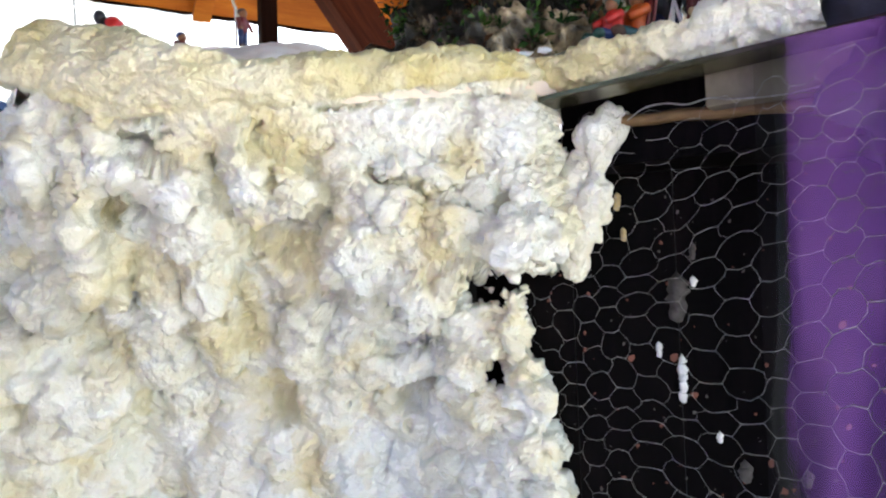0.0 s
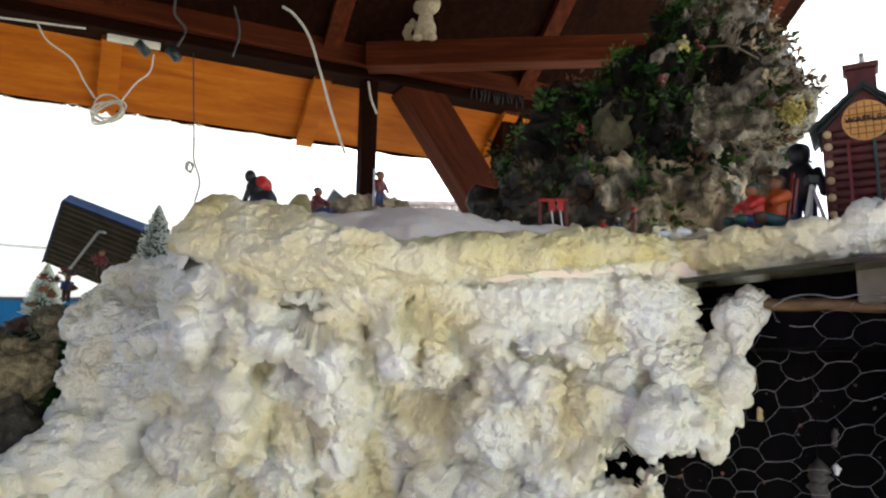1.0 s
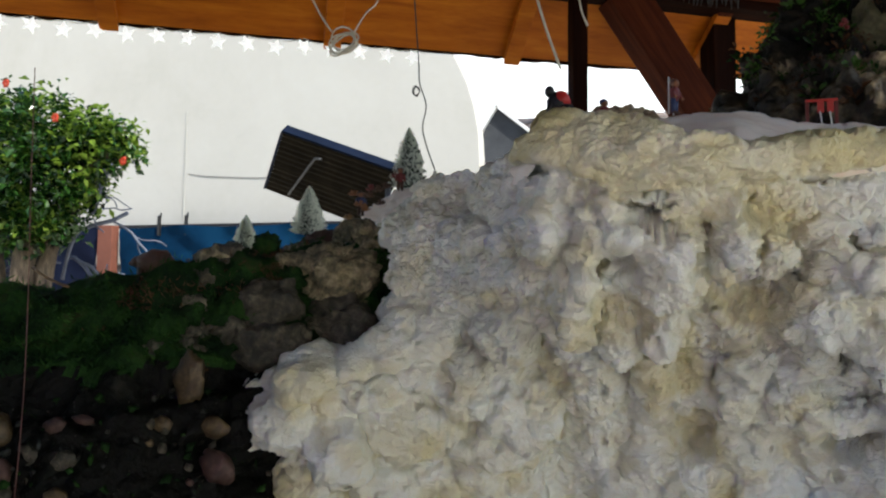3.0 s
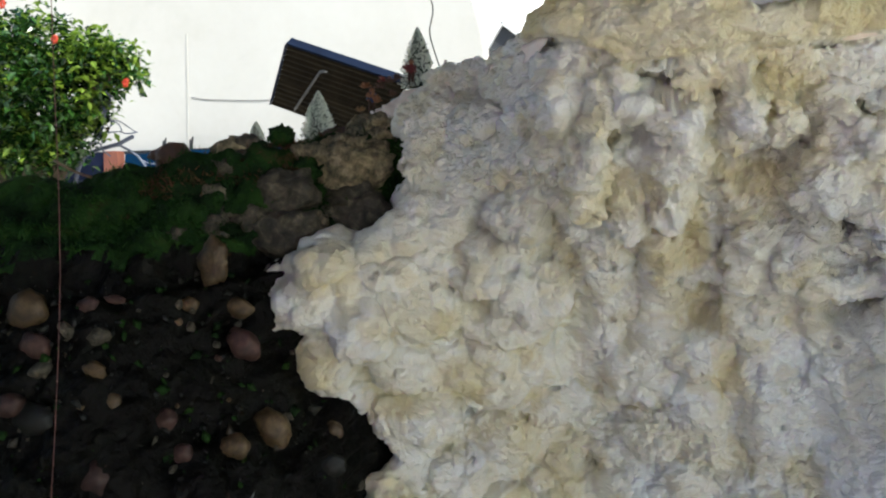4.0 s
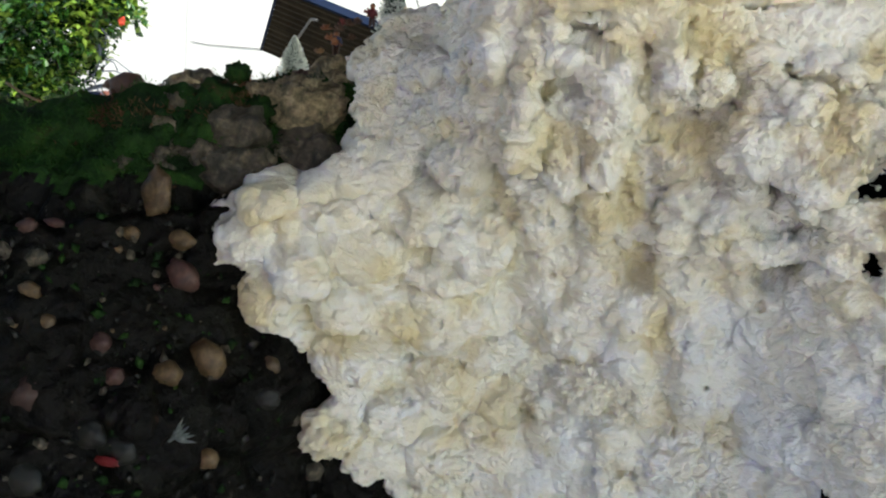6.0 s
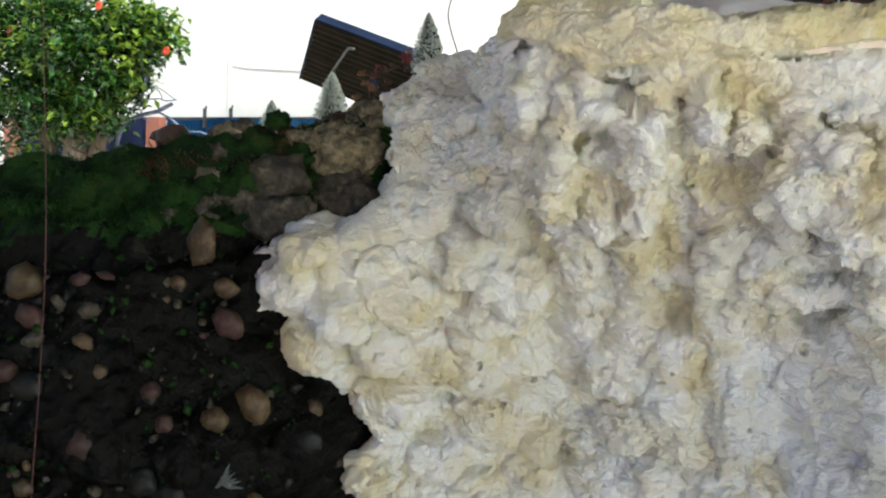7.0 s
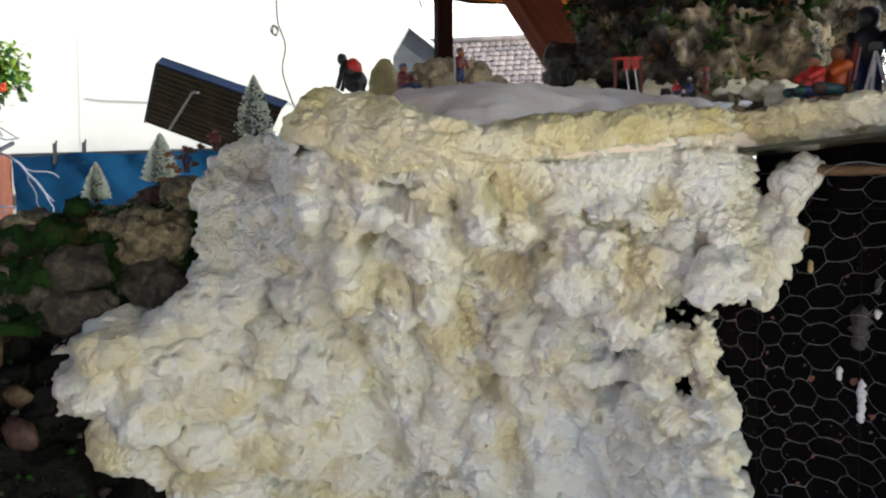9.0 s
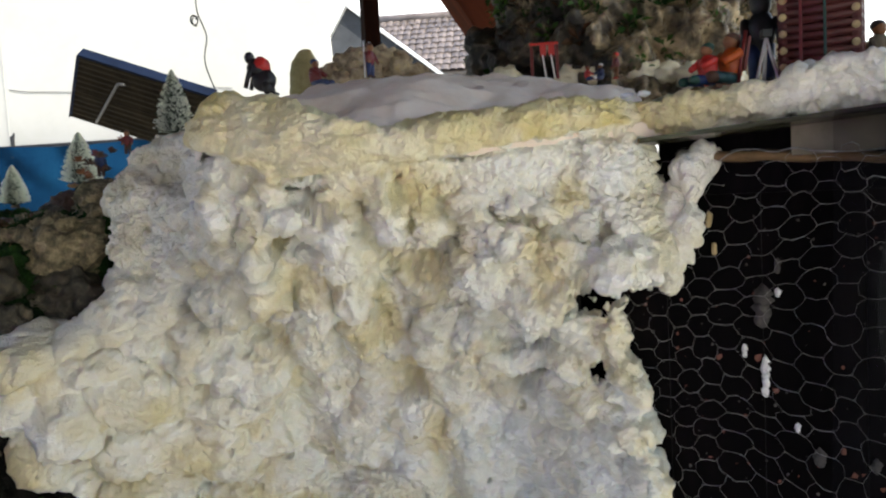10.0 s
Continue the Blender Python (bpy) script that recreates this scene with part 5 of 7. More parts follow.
    for x, z, w_, h_, mat, lab in ((0.232, 1.094, 0.0046, 0.021, WHITE, "white plaster stick"), (0.211, 1.122, 0.003, 0.006, WHITE, "white plaster crumb"),
                                  (0.229, 1.172, 0.010, 0.018, BLOTCH, "grey plaster smear"), (0.283, 1.006, 0.006, 0.006, BLOTCH, "grey plaster blob"),
                                  (0.262, 1.037, 0.003, 0.003, WHITE, "white plaster crumb"), (0.245, 1.218, 0.003, 0.007, BLOTCH, "grey plaster drip"), (0.245, 1.188, 0.003, 0.003, WHITE, "white plaster crumb"),
                                  (0.178, 1.271, 0.004, 0.007, LOGEND, "ochre resin drop"), (0.183, 1.238, 0.003, 0.005, LOGEND, "ochre resin drop"), (0.335, 1.00, 0.005, 0.005, BLOTCH, "pale plaster blob"),
                                  (0.178, 1.334, 0.0045, 0.0045, WHITE, "white foam bead")):
        bm = bmesh.new()
        for i in range(5):
            ball(bm, (rng.uniform(-0.2, 0.2) * w_, 0, h_ * (-0.8 + 0.4 * i)), w_ * rng.uniform(0.75, 1.0), (1, 0.55, max(1.0, h_ / w_ * 0.34)), detail=2, jitter=0.8, seed=i)
        single("plaster_fleck", done(bm, "plaster_fleck", mat), on_board(x, z, 0.002), lab + " stuck to the black board", "plaster fleck", group="plaster flecks on the board")
    # pale plaster spatter, and red-brown spots scattered over the boards
    for name, count, sizes, top, mat, lab in (("paint_spatter", 260, (0.0006, 0.0009, 0.0012, 0.002), 0.60, BLOTCH, "fine pale plaster spatter on the black boards"), ("red_brown_spots", 110, (0.0008, 0.0014, 0.0024, 0.004), 0.45, POSTRED, "dull red-brown spots scattered over the black boards")):
        verts, faces = [], []
        for i in range(count):
            x, z = rng.uniform(0.10, top), rng.uniform(0.7, 1.32)
            r = rng.choice(sizes)
            q = on_board(x, z, 0.001)
            k = len(verts)
            n = 7
            for j in range(n):
                aa = 2 * math.pi * j / n
                rr = r * rng.uniform(0.5, 1.3)
                verts.append((q.x + rr * math.cos(aa), q.y, q.z + rr * math.sin(aa)))
            verts.append((q.x, q.y - min(r * 0.6, 0.0008), q.z))
            faces += [(k + j, k + (j + 1) % n, k + n) for j in range(n)]
        single(name, mesh_of(name, verts, faces, mat), (0, 0, 0), lab, "spatter", kind="stuff")


shelf()


def wire_netting():
    """Hexagonal netting that hangs from the shelf and bulges unevenly."""
    rng = random.Random(11)
    h = 0.0245
    a = h / math.sqrt(3)
    def on(s, z):
        q = Vector((s, z, 0.3))
        x = float(np.interp(s, [0, 0.19, 0.31, 0.7], [0.02, 0.21, 0.285, 0.56]))
        xs = [0.02, 0.12, 0.18, 0.21, 0.24, 0.27, 0.30, 0.45, 0.6]
        y0, y1 = np.interp(x, xs, [0.775, 0.755, 0.733, 0.695, 0.600, 0.525, 0.475, 0.36, 0.25]), np.interp(x, xs, [0.75, 0.715, 0.69, 0.650, 0.565, 0.510, 0.470, 0.35, 0.24])
        y = y0 + (y1 - y0) * float(smooth(1.20, 1.29, z)) + 0.006 * noise.noise(q * 9)
        zz = z + 0.016 * noise.noise(q * 12 + Vector((5, 0, 0))) + 0.02 * (s - 0.15)
        squash = 1 - 0.22 * min(1, max(0, (s - 0.16) / 0.15)) * min(1, max(0, (zz - 1.0) / 0.25))
        zz = 1.335 - (1.335 - zz) * squash
        return Vector((x + 0.015 * noise.noise(q * 11 + Vector((0, 9, 0))), y, zz))
    single_w, double_w = [], []
    cols, rows = 30, 40
    for i in range(cols):
        for j in range(rows):
            s = i * 1.5 * a * 1.0
            z = 1.335 - j * h - (h / 2 if i % 2 else 0)
            c = [(s + a * math.cos(math.radians(60 * k)), z + a * math.sin(math.radians(60 * k))) for k in range(6)]
            P = [on(*q) for q in c]
            def seg(p, q, lst):
                m_ = (p + q) / 2 + Vector((rng.uniform(-1, 1), rng.uniform(-1, 1), rng.uniform(-1, 1))) * 0.003
                if m_.x > np.interp(m_.z, RIGHT_Z, RIGHT_X) + 0.004:
                    lst.append([p, m_, q])
            seg(P[0], P[1], single_w)
            seg(P[2], P[3], single_w)
            seg(P[1], P[2], double_w)
    top = curve_points([(0.168, 0.658, 1.334), (0.180, 0.648, 1.342), (0.195, 0.636, 1.343), (0.210, 0.625, 1.339), (0.225, 0.613, 1.341), (0.240, 0.602, 1.337), (0.27, 0.58, 1.334), (0.30, 0.56, 1.336), (0.33, 0.54, 1.33), (0.40, 0.50, 1.325)], 60)
    me = tube_mesh("wire_netting", single_w + double_w + [top], [0.00017] * len(single_w) + [0.00029] * len(double_w) + [0.00065], WIRE, 5)
    single("wire_netting", me, (0, 0, 0), "sagging galvanised hexagonal wire netting below the shelf", "wire netting")


wire_netting()


# solid stand-in for a dark navy shape of unknown nature
def navy_lump():
    bm = bmesh.new()
    ball(bm, (0, 0, 0), 0.074, (1.0, 0.7, 1.05), detail=5, jitter=0.6, seed=4)
    for v in bm.verts:
        v.co += v.co.normalized() * 0.012 * noise.noise(v.co * 40)
    single("navy_lump", done(bm, "navy_lump", NAVY), (0.366, 0.552, 1.350), "dark navy blue lump on the shelf end", "rock")


navy_lump()


# ---- little figures: plain painted dolls, one mesh each ----
def doll(name, at, height, turn, mats, label, seated=False, pack=False, lean=0, skis=False, face=TAN, group="painted figures in the snow"):
    """mats: coat, trousers, head wear."""
    bm = bmesh.new()
    h = height
    slots = [mats[0], mats[1], mats[2], face, mats[3] if len(mats) > 3 else mats[0]]
    if seated:
        ball(bm, (0, 0, 0.34 * h), 0.5 * h, (0.42, 0.36, 0.62), 0, 3, jitter=0.12)
        for sx in (-1, 1):
            rod(bm, (sx * 0.11 * h, 0, 0.12 * h), (sx * 0.15 * h, -0.42 * h, 0.14 * h), 0.10 * h, 0.085 * h, 10, 1)
            ball(bm, (sx * 0.15 * h, -0.46 * h, 0.12 * h), 0.10 * h, (1, 1.3, 1), 2)
            rod(bm, (sx * 0.22 * h, 0, 0.52 * h), (sx * 0.16 * h, -0.28 * h, 0.36 * h), 0.085 * h, 0.065 * h, 8, 0)
        top = 0.62 * h
        hr = 0.115 * h
    else:
        for sx in (-1, 1):
            rod(bm, (sx * 0.085 * h, 0, 0.02 * h), (sx * 0.07 * h, 0, 0.45 * h), 0.06 * h, 0.085 * h, 10, 1)
            ball(bm, (sx * 0.085 * h, -0.03 * h, 0.03 * h), 0.06 * h, (1, 1.7, 0.6), 2)
            rod(bm, (sx * 0.17 * h, 0, 0.74 * h), (sx * 0.20 * h, -0.13 * h, 0.46 * h), 0.055 * h, 0.045 * h, 8, 0)
            ball(bm, (sx * 0.20 * h, -0.14 * h, 0.45 * h), 0.05 * h, (1, 1, 1), 3)
        ball(bm, (0, 0, 0.60 * h), 0.25 * h, (0.68, 0.55, 1.0), 0, 3, jitter=0.1)
        top = 0.80 * h
        hr = 0.115 * h
    ball(bm, (0, -0.02 * h, top + hr * 0.9), hr, (1, 1, 1.1), 3, 3)
    ball(bm, (0, 0.01 * h, top + hr * 1.35), hr * 1.08, (1, 1, 0.8), 2, 3)
    if pack:
        ball(bm, (0, 0.17 * h, 0.62 * h), 0.17 * h, (1.0, 0.7, 1.2), 4, 3, jitter=0.25)
    if skis:
        for sx in (-1, 1):
            box(bm, (sx * 0.13 * h - 0.03 * h, 0.1 * h, 0.0), (sx * 0.13 * h + 0.03 * h, 0.125 * h, 1.1 * h), None, 4)
    bmesh.ops.transform(bm, matrix=Matrix.Rotation(radians(turn), 4, "Z") @ Matrix.Rotation(radians(lean), 4, "X"), verts=bm.verts)
    z0 = min(v.co.z for v in bm.verts)
    for v in bm.verts:
        v.co.z -= z0
    return single(name, done(bm, name, slots), at, label, "figurine", group)


def climber():
    bm = bmesh.new()
    tilt = Matrix.Rotation(radians(-28), 4, "Y")
    ball(bm, (0.006, 0, 0.019), 0.014, (1.15, 0.9, 1.0), 0, 3, jitter=0.15)
    ball(bm, (-0.003, 0, 0.034), 0.0125, (1.0, 0.9, 1.2), 0, 3, m=tilt, jitter=0.12, seed=2)
    ball(bm, (0.003, 0.001, 0.038), 0.0112, (0.95, 1.05, 1.1), 1, 3, m=tilt, jitter=0.2, seed=5)
    ball(bm, (-0.0125, 0, 0.0495), 0.0064, (1, 1, 1.2), 0, 3)
    for y in (-0.006, 0.006):
        rod(bm, (0.013, y, 0.0), (0.009, y, 0.016), 0.0055, 0.007, 8)
        ball(bm, (0.015, y, 0.002), 0.005, (1.5, 1, 0.6))
        rod(bm, (-0.008, y * 1.5, 0.037), (-0.0165, y * 1.6, 0.010), 0.0038, 0.003, 8)
    single("climber_figurine", done(bm, "climber_figurine", [BLACK, RED]), (-0.358, 0.82, 1.453), "dark stooping figurine with a red rucksack on snow", "figurine", "painted figures in the snow")


climber()
doll("sledger_figurine", (-0.308, 0.90, 1.471), 0.046, 70, (DKRED, DKBLUE, DKBLUE), "small seated figurine in dark red on a sled", seated=True)
doll("skier_figurine", (-0.217, 0.838, 1.469), 0.042, 60, (DKRED, DKBLUE, BROWNFUR, WHITE), "small red skier figurine with upright white skis", skis=True)
doll("child_figurine", (0.069, 1.0, 1.468), 0.026, 60, (RED, DKBLUE, DKRED), "tiny seated figurine in red on the snow", seated=True)
doll("child_figurine", (0.088, 1.0, 1.468), 0.028, -60, (DKBLUE, DKBLUE, WHITE), "tiny seated figurine in dark blue on snow", seated=True)
doll("child_figurine", (0.110, 1.0, 1.468), 0.036, -80, (DKRED, TAN, RED), "tiny standing figurine in dark red on snow")
doll("seated_figurine", (0.166, 0.686, 1.411), 0.052, -62, (RED, BLUE, GREEN), "seated figurine in a red coat and blue trousers", seated=True)
doll("seated_figurine", (0.190, 0.694, 1.411), 0.064, -66, (ORANGE, TEALP, BROWNFUR), "seated figurine in an orange coat leaning back", seated=True, lean=-3)
doll("photographer_figurine", (0.240, 0.758, 1.418), 0.094, -10, (BLACK, DKBLUE, BLACK), "tall dark figurine standing beside a white tripod", face=BLACK)
doll("walker_figurine", (-0.724, 1.05, 1.374), 0.040, 40, (DKBLUE, BROWNFUR, BROWNFUR), "small dark blue figurine beside the pale foam", pack=True)
doll("walker_figurine", (-0.618, 0.95, 1.40), 0.034, 20, (DKRED, BROWNFUR, BROWNFUR), "small dark red figurine beside the pale foam", pack=True)


def red_frame():
    root = thing("red_ski_rack", (0.012, 1.165, 1.498), "red painted wooden rack with two white skis", "ski rack")
    for x in (-0.021, 0.021):
        bm = bmesh.new()
        box(bm, (x - 0.0025, -0.003, 0), (x + 0.0025, 0.003, 0.056))
        part("upright", done(bm, "upright", DKRED, False, 0.0005), root)
    bm = bmesh.new()
    box(bm, (-0.0235, -0.003, 0.0565), (0.0235, 0.003, 0.0605))
    part("crossbar", done(bm, "crossbar", RED, False, 0.0005), root)
    for x in (-0.002, 0.012):
        bm = bmesh.new()
        box(bm, (x - 0.005, -0.0045, 0.038), (x + 0.005, -0.0035, 0.056))
        part("flag", done(bm, "flag", RED, False), root)
        bm = bmesh.new()
        rod(bm, (x + 0.004, -0.004, 0.0), (x - 0.001, -0.004, 0.04), 0.0014, 0.0014, 6)
        part("ski", done(bm, "ski", WHITE), root, "white ski")


red_frame()


def deck_chair():
    root = thing("deck_chair", (0.197, 0.694, 1.404), "dark red wooden deck chair behind an orange figurine", "chair")
    for dy in (-0.012, 0.012):
        bm = bmesh.new()
        rod(bm, (-0.004, dy, 0.0), (0.006, dy, 0.060), 0.0019, 0.0019, 6)
        part("leg", done(bm, "leg", DKRED), root)
    bm = bmesh.new()
    m = Matrix.Rotation(radians(9.5), 4, "Y")
    box(bm, (0.000, -0.0105, 0.022), (0.003, 0.0105, 0.056), m)
    part("backrest", done(bm, "backrest", DKRED, False, 0.0006), root)
    bm = bmesh.new()
    box(bm, (-0.024, -0.0105, 0.006), (-0.002, 0.0105, 0.009))
    part("seat", done(bm, "seat", TAN, False, 0.0006), root)


deck_chair()


def tripod():
    root = thing("camera_tripod", (0.2315, 0.712, 1.410), "small white tripod with a black camera", "tripod")
    for x, y in ((-0.013, -0.004), (0.013, -0.004), (0.0, 0.012)):
        bm = bmesh.new()
        rod(bm, (x, y, 0.0), (0, 0, 0.050), 0.0019, 0.0019, 6)
        part("leg", done(bm, "leg", WHITE), root)
    bm = bmesh.new()
    box(bm, (-0.005, -0.007, 0.0502), (0.005, 0.006, 0.059))
    part("camera_body", done(bm, "camera_body", BLACK, False, 0.001), root)


tripod()


def cabin():
    root = thing("waffle_cabin", (0.287, 0.712, 1.418), "maroon model log cabin with a round waffle sign", "model cabin")
    root.rotation_euler = (0, 0, radians(-25))
    W, D, H = 0.036, 0.028, 0.092
    n = 11
    step = H / n
    for i in range(n):
        z = step * (i + 0.5)
        zz = z + (step * 0.5 if i < n - 1 else 0)
        for sg in (-1, 1):
            bm = bmesh.new()
            rod(bm, (-W - 0.002, sg * D, z), (W + 0.002, sg * D, z), step * 0.52, None, 10)
            part("log", done(bm, "log", LOGRED), root)
            bm = bmesh.new()
            rod(bm, (sg * (W - 0.003), -D - 0.004, zz), (sg * (W - 0.003), D + 0.004, zz), step * 0.5, None, 10)
            part("side_log", done(bm, "side_log", LOGRED), root)
        if i % 2 == 0:
            for sx in (-1, 1):
                bm = bmesh.new()
                rod(bm, (sx * (W - 0.003), -D - 0.0062, zz), (sx * (W - 0.003), -D - 0.0040, zz), step * 0.46, None, 10)
                part("log_end", done(bm, "log_end", LOGEND), root, "pale sawn log end")
    bm = bmesh.new()
    vs = [bm.verts.new(v) for v in ((-W, -D - 0.001, H), (W, -D - 0.001, H), (0, -D - 0.001, H + 0.040), (-W, D + 0.001, H), (W, D + 0.001, H), (0, D + 0.001, H + 0.040))]
    for f in ((0, 1, 2), (3, 5, 4), (0, 3, 4, 1), (0, 2, 5, 3), (1, 4, 5, 2)):
        bm.faces.new([vs[i] for i in f])
    part("gable", done(bm, "gable", LOGRED, False), root)
    for sx in (-1, 1):
        bm = bmesh.new()
        ang = math.atan2(0.042, W + 0.006)
        m = Matrix.Translation((0, 0, H + 0.044)) @ Matrix.Rotation(sx * ang, 4, "Y")
        L = math.hypot(0.046, W + 0.006)
        bm = bmesh.new()
        box(bm, (0, -D - 0.006, -0.004), (sx * L, D + 0.006, -0.0025), m)
        slope = part("roof_slope", done(bm, "roof_slope", SHINGLE, False), root, "dark shingled roof slope")
        for k in range(6):
            bm = bmesh.new()
            x0, x1 = sorted((sx * L * k / 6, sx * (L * (k + 1) / 6 + 0.002)))
            box(bm, (x0, -D - 0.008, 0.0008 * k - 0.002), (x1, D + 0.008, 0.0008 * k + 0.001), m)
            part("shingle_course", done(bm, "shingle_course", SHINGLE, False), slope)
    bm = bmesh.new()
    box(bm, (-0.013, -0.010, H + 0.028), (0.013, 0.010, H + 0.066))
    box(bm, (-0.016, -0.013, H + 0.0665), (0.016, 0.013, H + 0.072))
    part("chimney", done(bm, "chimney", LOGRED, False, 0.001), root, "dark stone chimney")
    bm = bmesh.new()
    rod(bm, (0.002, 0, H + 0.0725), (0.002, 0, H + 0.086), 0.003, 0.0025, 8)
    part("chimney_pipe", done(bm, "chimney_pipe", WHITE), root, "white pipe")
    bm = bmesh.new()
    rod(bm, (0, -D - 0.0045, H + 0.006), (0, -D - 0.0015, H + 0.006), 0.020, None, 36)
    sign = part("sign", done(bm, "sign", SIGN, False), root, "round orange waffle sign")
    bm = bmesh.new()
    for k in range(-2, 3):
        L = math.sqrt(0.0185 ** 2 - (0.0065 * k) ** 2)
        box(bm, (-L, -D - 0.0052, H + 0.006 + 0.0065 * k - 0.0005), (L, -D - 0.0046, H + 0.006 + 0.0065 * k + 0.0005))
        box(bm, (0.0065 * k - 0.0005, -D - 0.0050, H + 0.006 - L), (0.0065 * k + 0.0005, -D - 0.0046, H + 0.006 + L))
    part("waffle_grid", done(bm, "waffle_grid", SIGN_DARK, False), sign)
    cu = bpy.data.curves.new("sign_text", "FONT")
    cu.body, cu.size, cu.align_x, cu.align_y, cu.extrude = "WAFFLES", 0.0086, "CENTER", "CENTER", 0.0004
    cu.materials.append(BLACK)
    tx = new("sign_text", cu)
    tx.parent = sign
    tx.location, tx.rotation_euler = (0, -D - 0.0062, H + 0.0065), (radians(90), 0, 0)
    for x, mat, lab in ((-0.016, DKRED, "red ski"), (0.006, GREEN, "green ski")):
        bm = bmesh.new()
        box(bm, (x - 0.0014, -D - 0.010, 0.006), (x + 0.0014, -D - 0.008, 0.078))
        part("ski", done(bm, "ski", mat, False, 0.0004), root, lab)


cabin()
for k, (x, y, h) in enumerate(((0.334, 0.735, 0.046), (0.350, 0.73, 0.062), (0.368, 0.725, 0.052))):
    doll("skier_figurine", (x, y, 1.408), h, 30 * k, (GREYBLOCK, DKBLUE, BLACK), "small grey figurine behind the model cabin")


# ---- stones and heaps on the snow ----
def boulder(name, at, r, scale, mat, seed, label, category, group="", jitter=0.5, fine=0.05, rough=0.6):
    bm = bmesh.new()
    ball(bm, (0, 0, 0), r, scale, detail=5 if r > 0.03 else 4, jitter=jitter * 0.5, seed=seed)
    k = Vector((seed, 0, 0))
    for v in bm.verts:
        q = v.co / r
        crag = abs(noise.noise(q * 2.3 + k * 0.7)) + 0.5 * abs(noise.noise(q * 5.1 + k)) + 0.25 * abs(noise.noise(q * 11 - k))
        v.co *= 1 + rough * (0.30 * noise.noise(q * 1.6 + k) - 0.20 * (0.45 - crag) + 0.05 * noise.noise(q * 20 + k)) + fine * noise.noise(q * 5 + k)
    return single(name, done(bm, name, mat), at, label, category, group)


boulder("snow_mound", (-0.75, 1.40, 1.395), 0.085, (1.1, 0.9, 0.85), SNOW, 33, "white snow mound under a model tree", "snow mound", "", 0.3, 0.1)
boulder("snow_mound", (0.40, 0.84, 1.41), 0.062, (1.2, 0.8, 1.0), BATTEN, 36, "brown mound of earth behind the model cabin", "mound", "", 0.3, 0.1)
boulder("standing_stone", (-0.458, 1.357, 1.545), 0.050, (0.66, 0.45, 1.42), STONE_OLIVE, 8, "rounded yellowish standing stone in the snow", "stone", "", 0.12, 0.04, 0.1)
for k, (x, y, z, r) in enumerate(((-0.378, 1.300, 1.549, 0.031), (-0.338, 1.300, 1.558, 0.039), (-0.298, 1.310, 1.558, 0.042), (-0.261, 1.300, 1.549, 0.035), (-0.230, 1.310, 1.542, 0.026), (-0.315, 1.270, 1.541, 0.026), (-0.361, 1.265, 1.530, 0.021))):
    boulder("snow_rock", (x, y, z), r, (1.2, 0.9, 0.95), ROCK_BEIGE, k + 5, "pale plaster rock on the snow field", "rock", "pale rocks on the snow", 0.8, 0.15)
for k, (x, y, z, r) in enumerate(((-0.055, 1.24, 1.515, 0.024), (0.055, 1.22, 1.505, 0.022), (0.09, 1.22, 1.507, 0.020), (0.145, 1.22, 1.503, 0.022), (0.18, 1.21, 1.505, 0.025), (0.215, 1.205, 1.50, 0.022), (0.255, 1.18, 1.49, 0.024), (0.30, 1.12, 1.47, 0.024))):
    boulder("snow_mound", (x, y, z), r, (1.15, 0.8, 0.9), SNOW_CREAM, k + 20, "small cream heap of foam snow below the rock", "snow heap", "cream heaps of foam snow", 0.6, 0.12)
for k, (x, y, z) in enumerate(((0.103, 0.69, 1.409), (0.15, 0.69, 1.402), (0.085, 0.70, 1.409))):
    bm = bmesh.new()
    ball(bm, (0, 0, 0), 0.006, (1.3, 0.7, 0.6), detail=1, jitter=0.6, seed=k)
    single("ice_chip", done(bm, "ice_chip", FOIL, False), (x, y, z), "glinting clear chip on the snow rim", "ice chip", "glinting chips on the rim")


# ---- bottle brush trees ----
def brush_tree(at, height, radius, frost, seed, label):
    root = thing("bottle_brush_tree", at, label, "model tree", "frosted model trees")
    rng = np.random.default_rng(seed)
    bm = bmesh.new()
    rod(bm, (0, 0, 0), (0, 0, height * 0.97), 0.0016, 0.0008, 6)
    part("wire_trunk", done(bm, "wire_trunk", TRUNK), root)
    bm = bmesh.new()
    rod(bm, (0, 0, 0), (0, 0, 0.008), 0.010, 0.008, 12)
    part("base_disc", done(bm, "base_disc", TRUNK), root)
    verts, faces, idx = [], [], []
    n = 2000
    for i in range(n):
        t = (i + rng.random()) / n
        z = height * (0.06 + 0.94 * t)
        r = radius * (1 - t ** 1.35) ** 0.85 * (0.96 + 0.04 * math.sin(t * 55)) * rng.uniform(0.55, 1.18) + 0.0015
        a = i * 2.399963 + rng.normal(0, 0.2)
        d = np.array((math.cos(a), math.sin(a), 0.28))
        side = np.array((-math.sin(a), math.cos(a), 0)) * 0.0009
        up = np.array((0, 0, 0.0006))
        b = np.array((0, 0, z))
        mid, tip = b + d * r * 0.72, b + d * r
        k = len(verts)
        verts += [b - side, b + side, mid + side, mid - side, tip, mid + up, b + up, tip + side * 2.6 - up * 2, tip - side * 2.6 + up * 3]
        faces += [(k, k + 1, k + 2, k + 3), (k + 3, k + 2, k + 7, k + 8)]
        # white tips: frost plus the sunlit outline, put into the colour
        idx += [1 if rng.random() < frost * 0.12 else 0, 1 if rng.random() < frost * 0.88 else 0]
    part("bristles", mesh_of("bristles", np.array(verts), faces, [BRUSH, FROST], False, idx), root)["kind"] = "stuff"


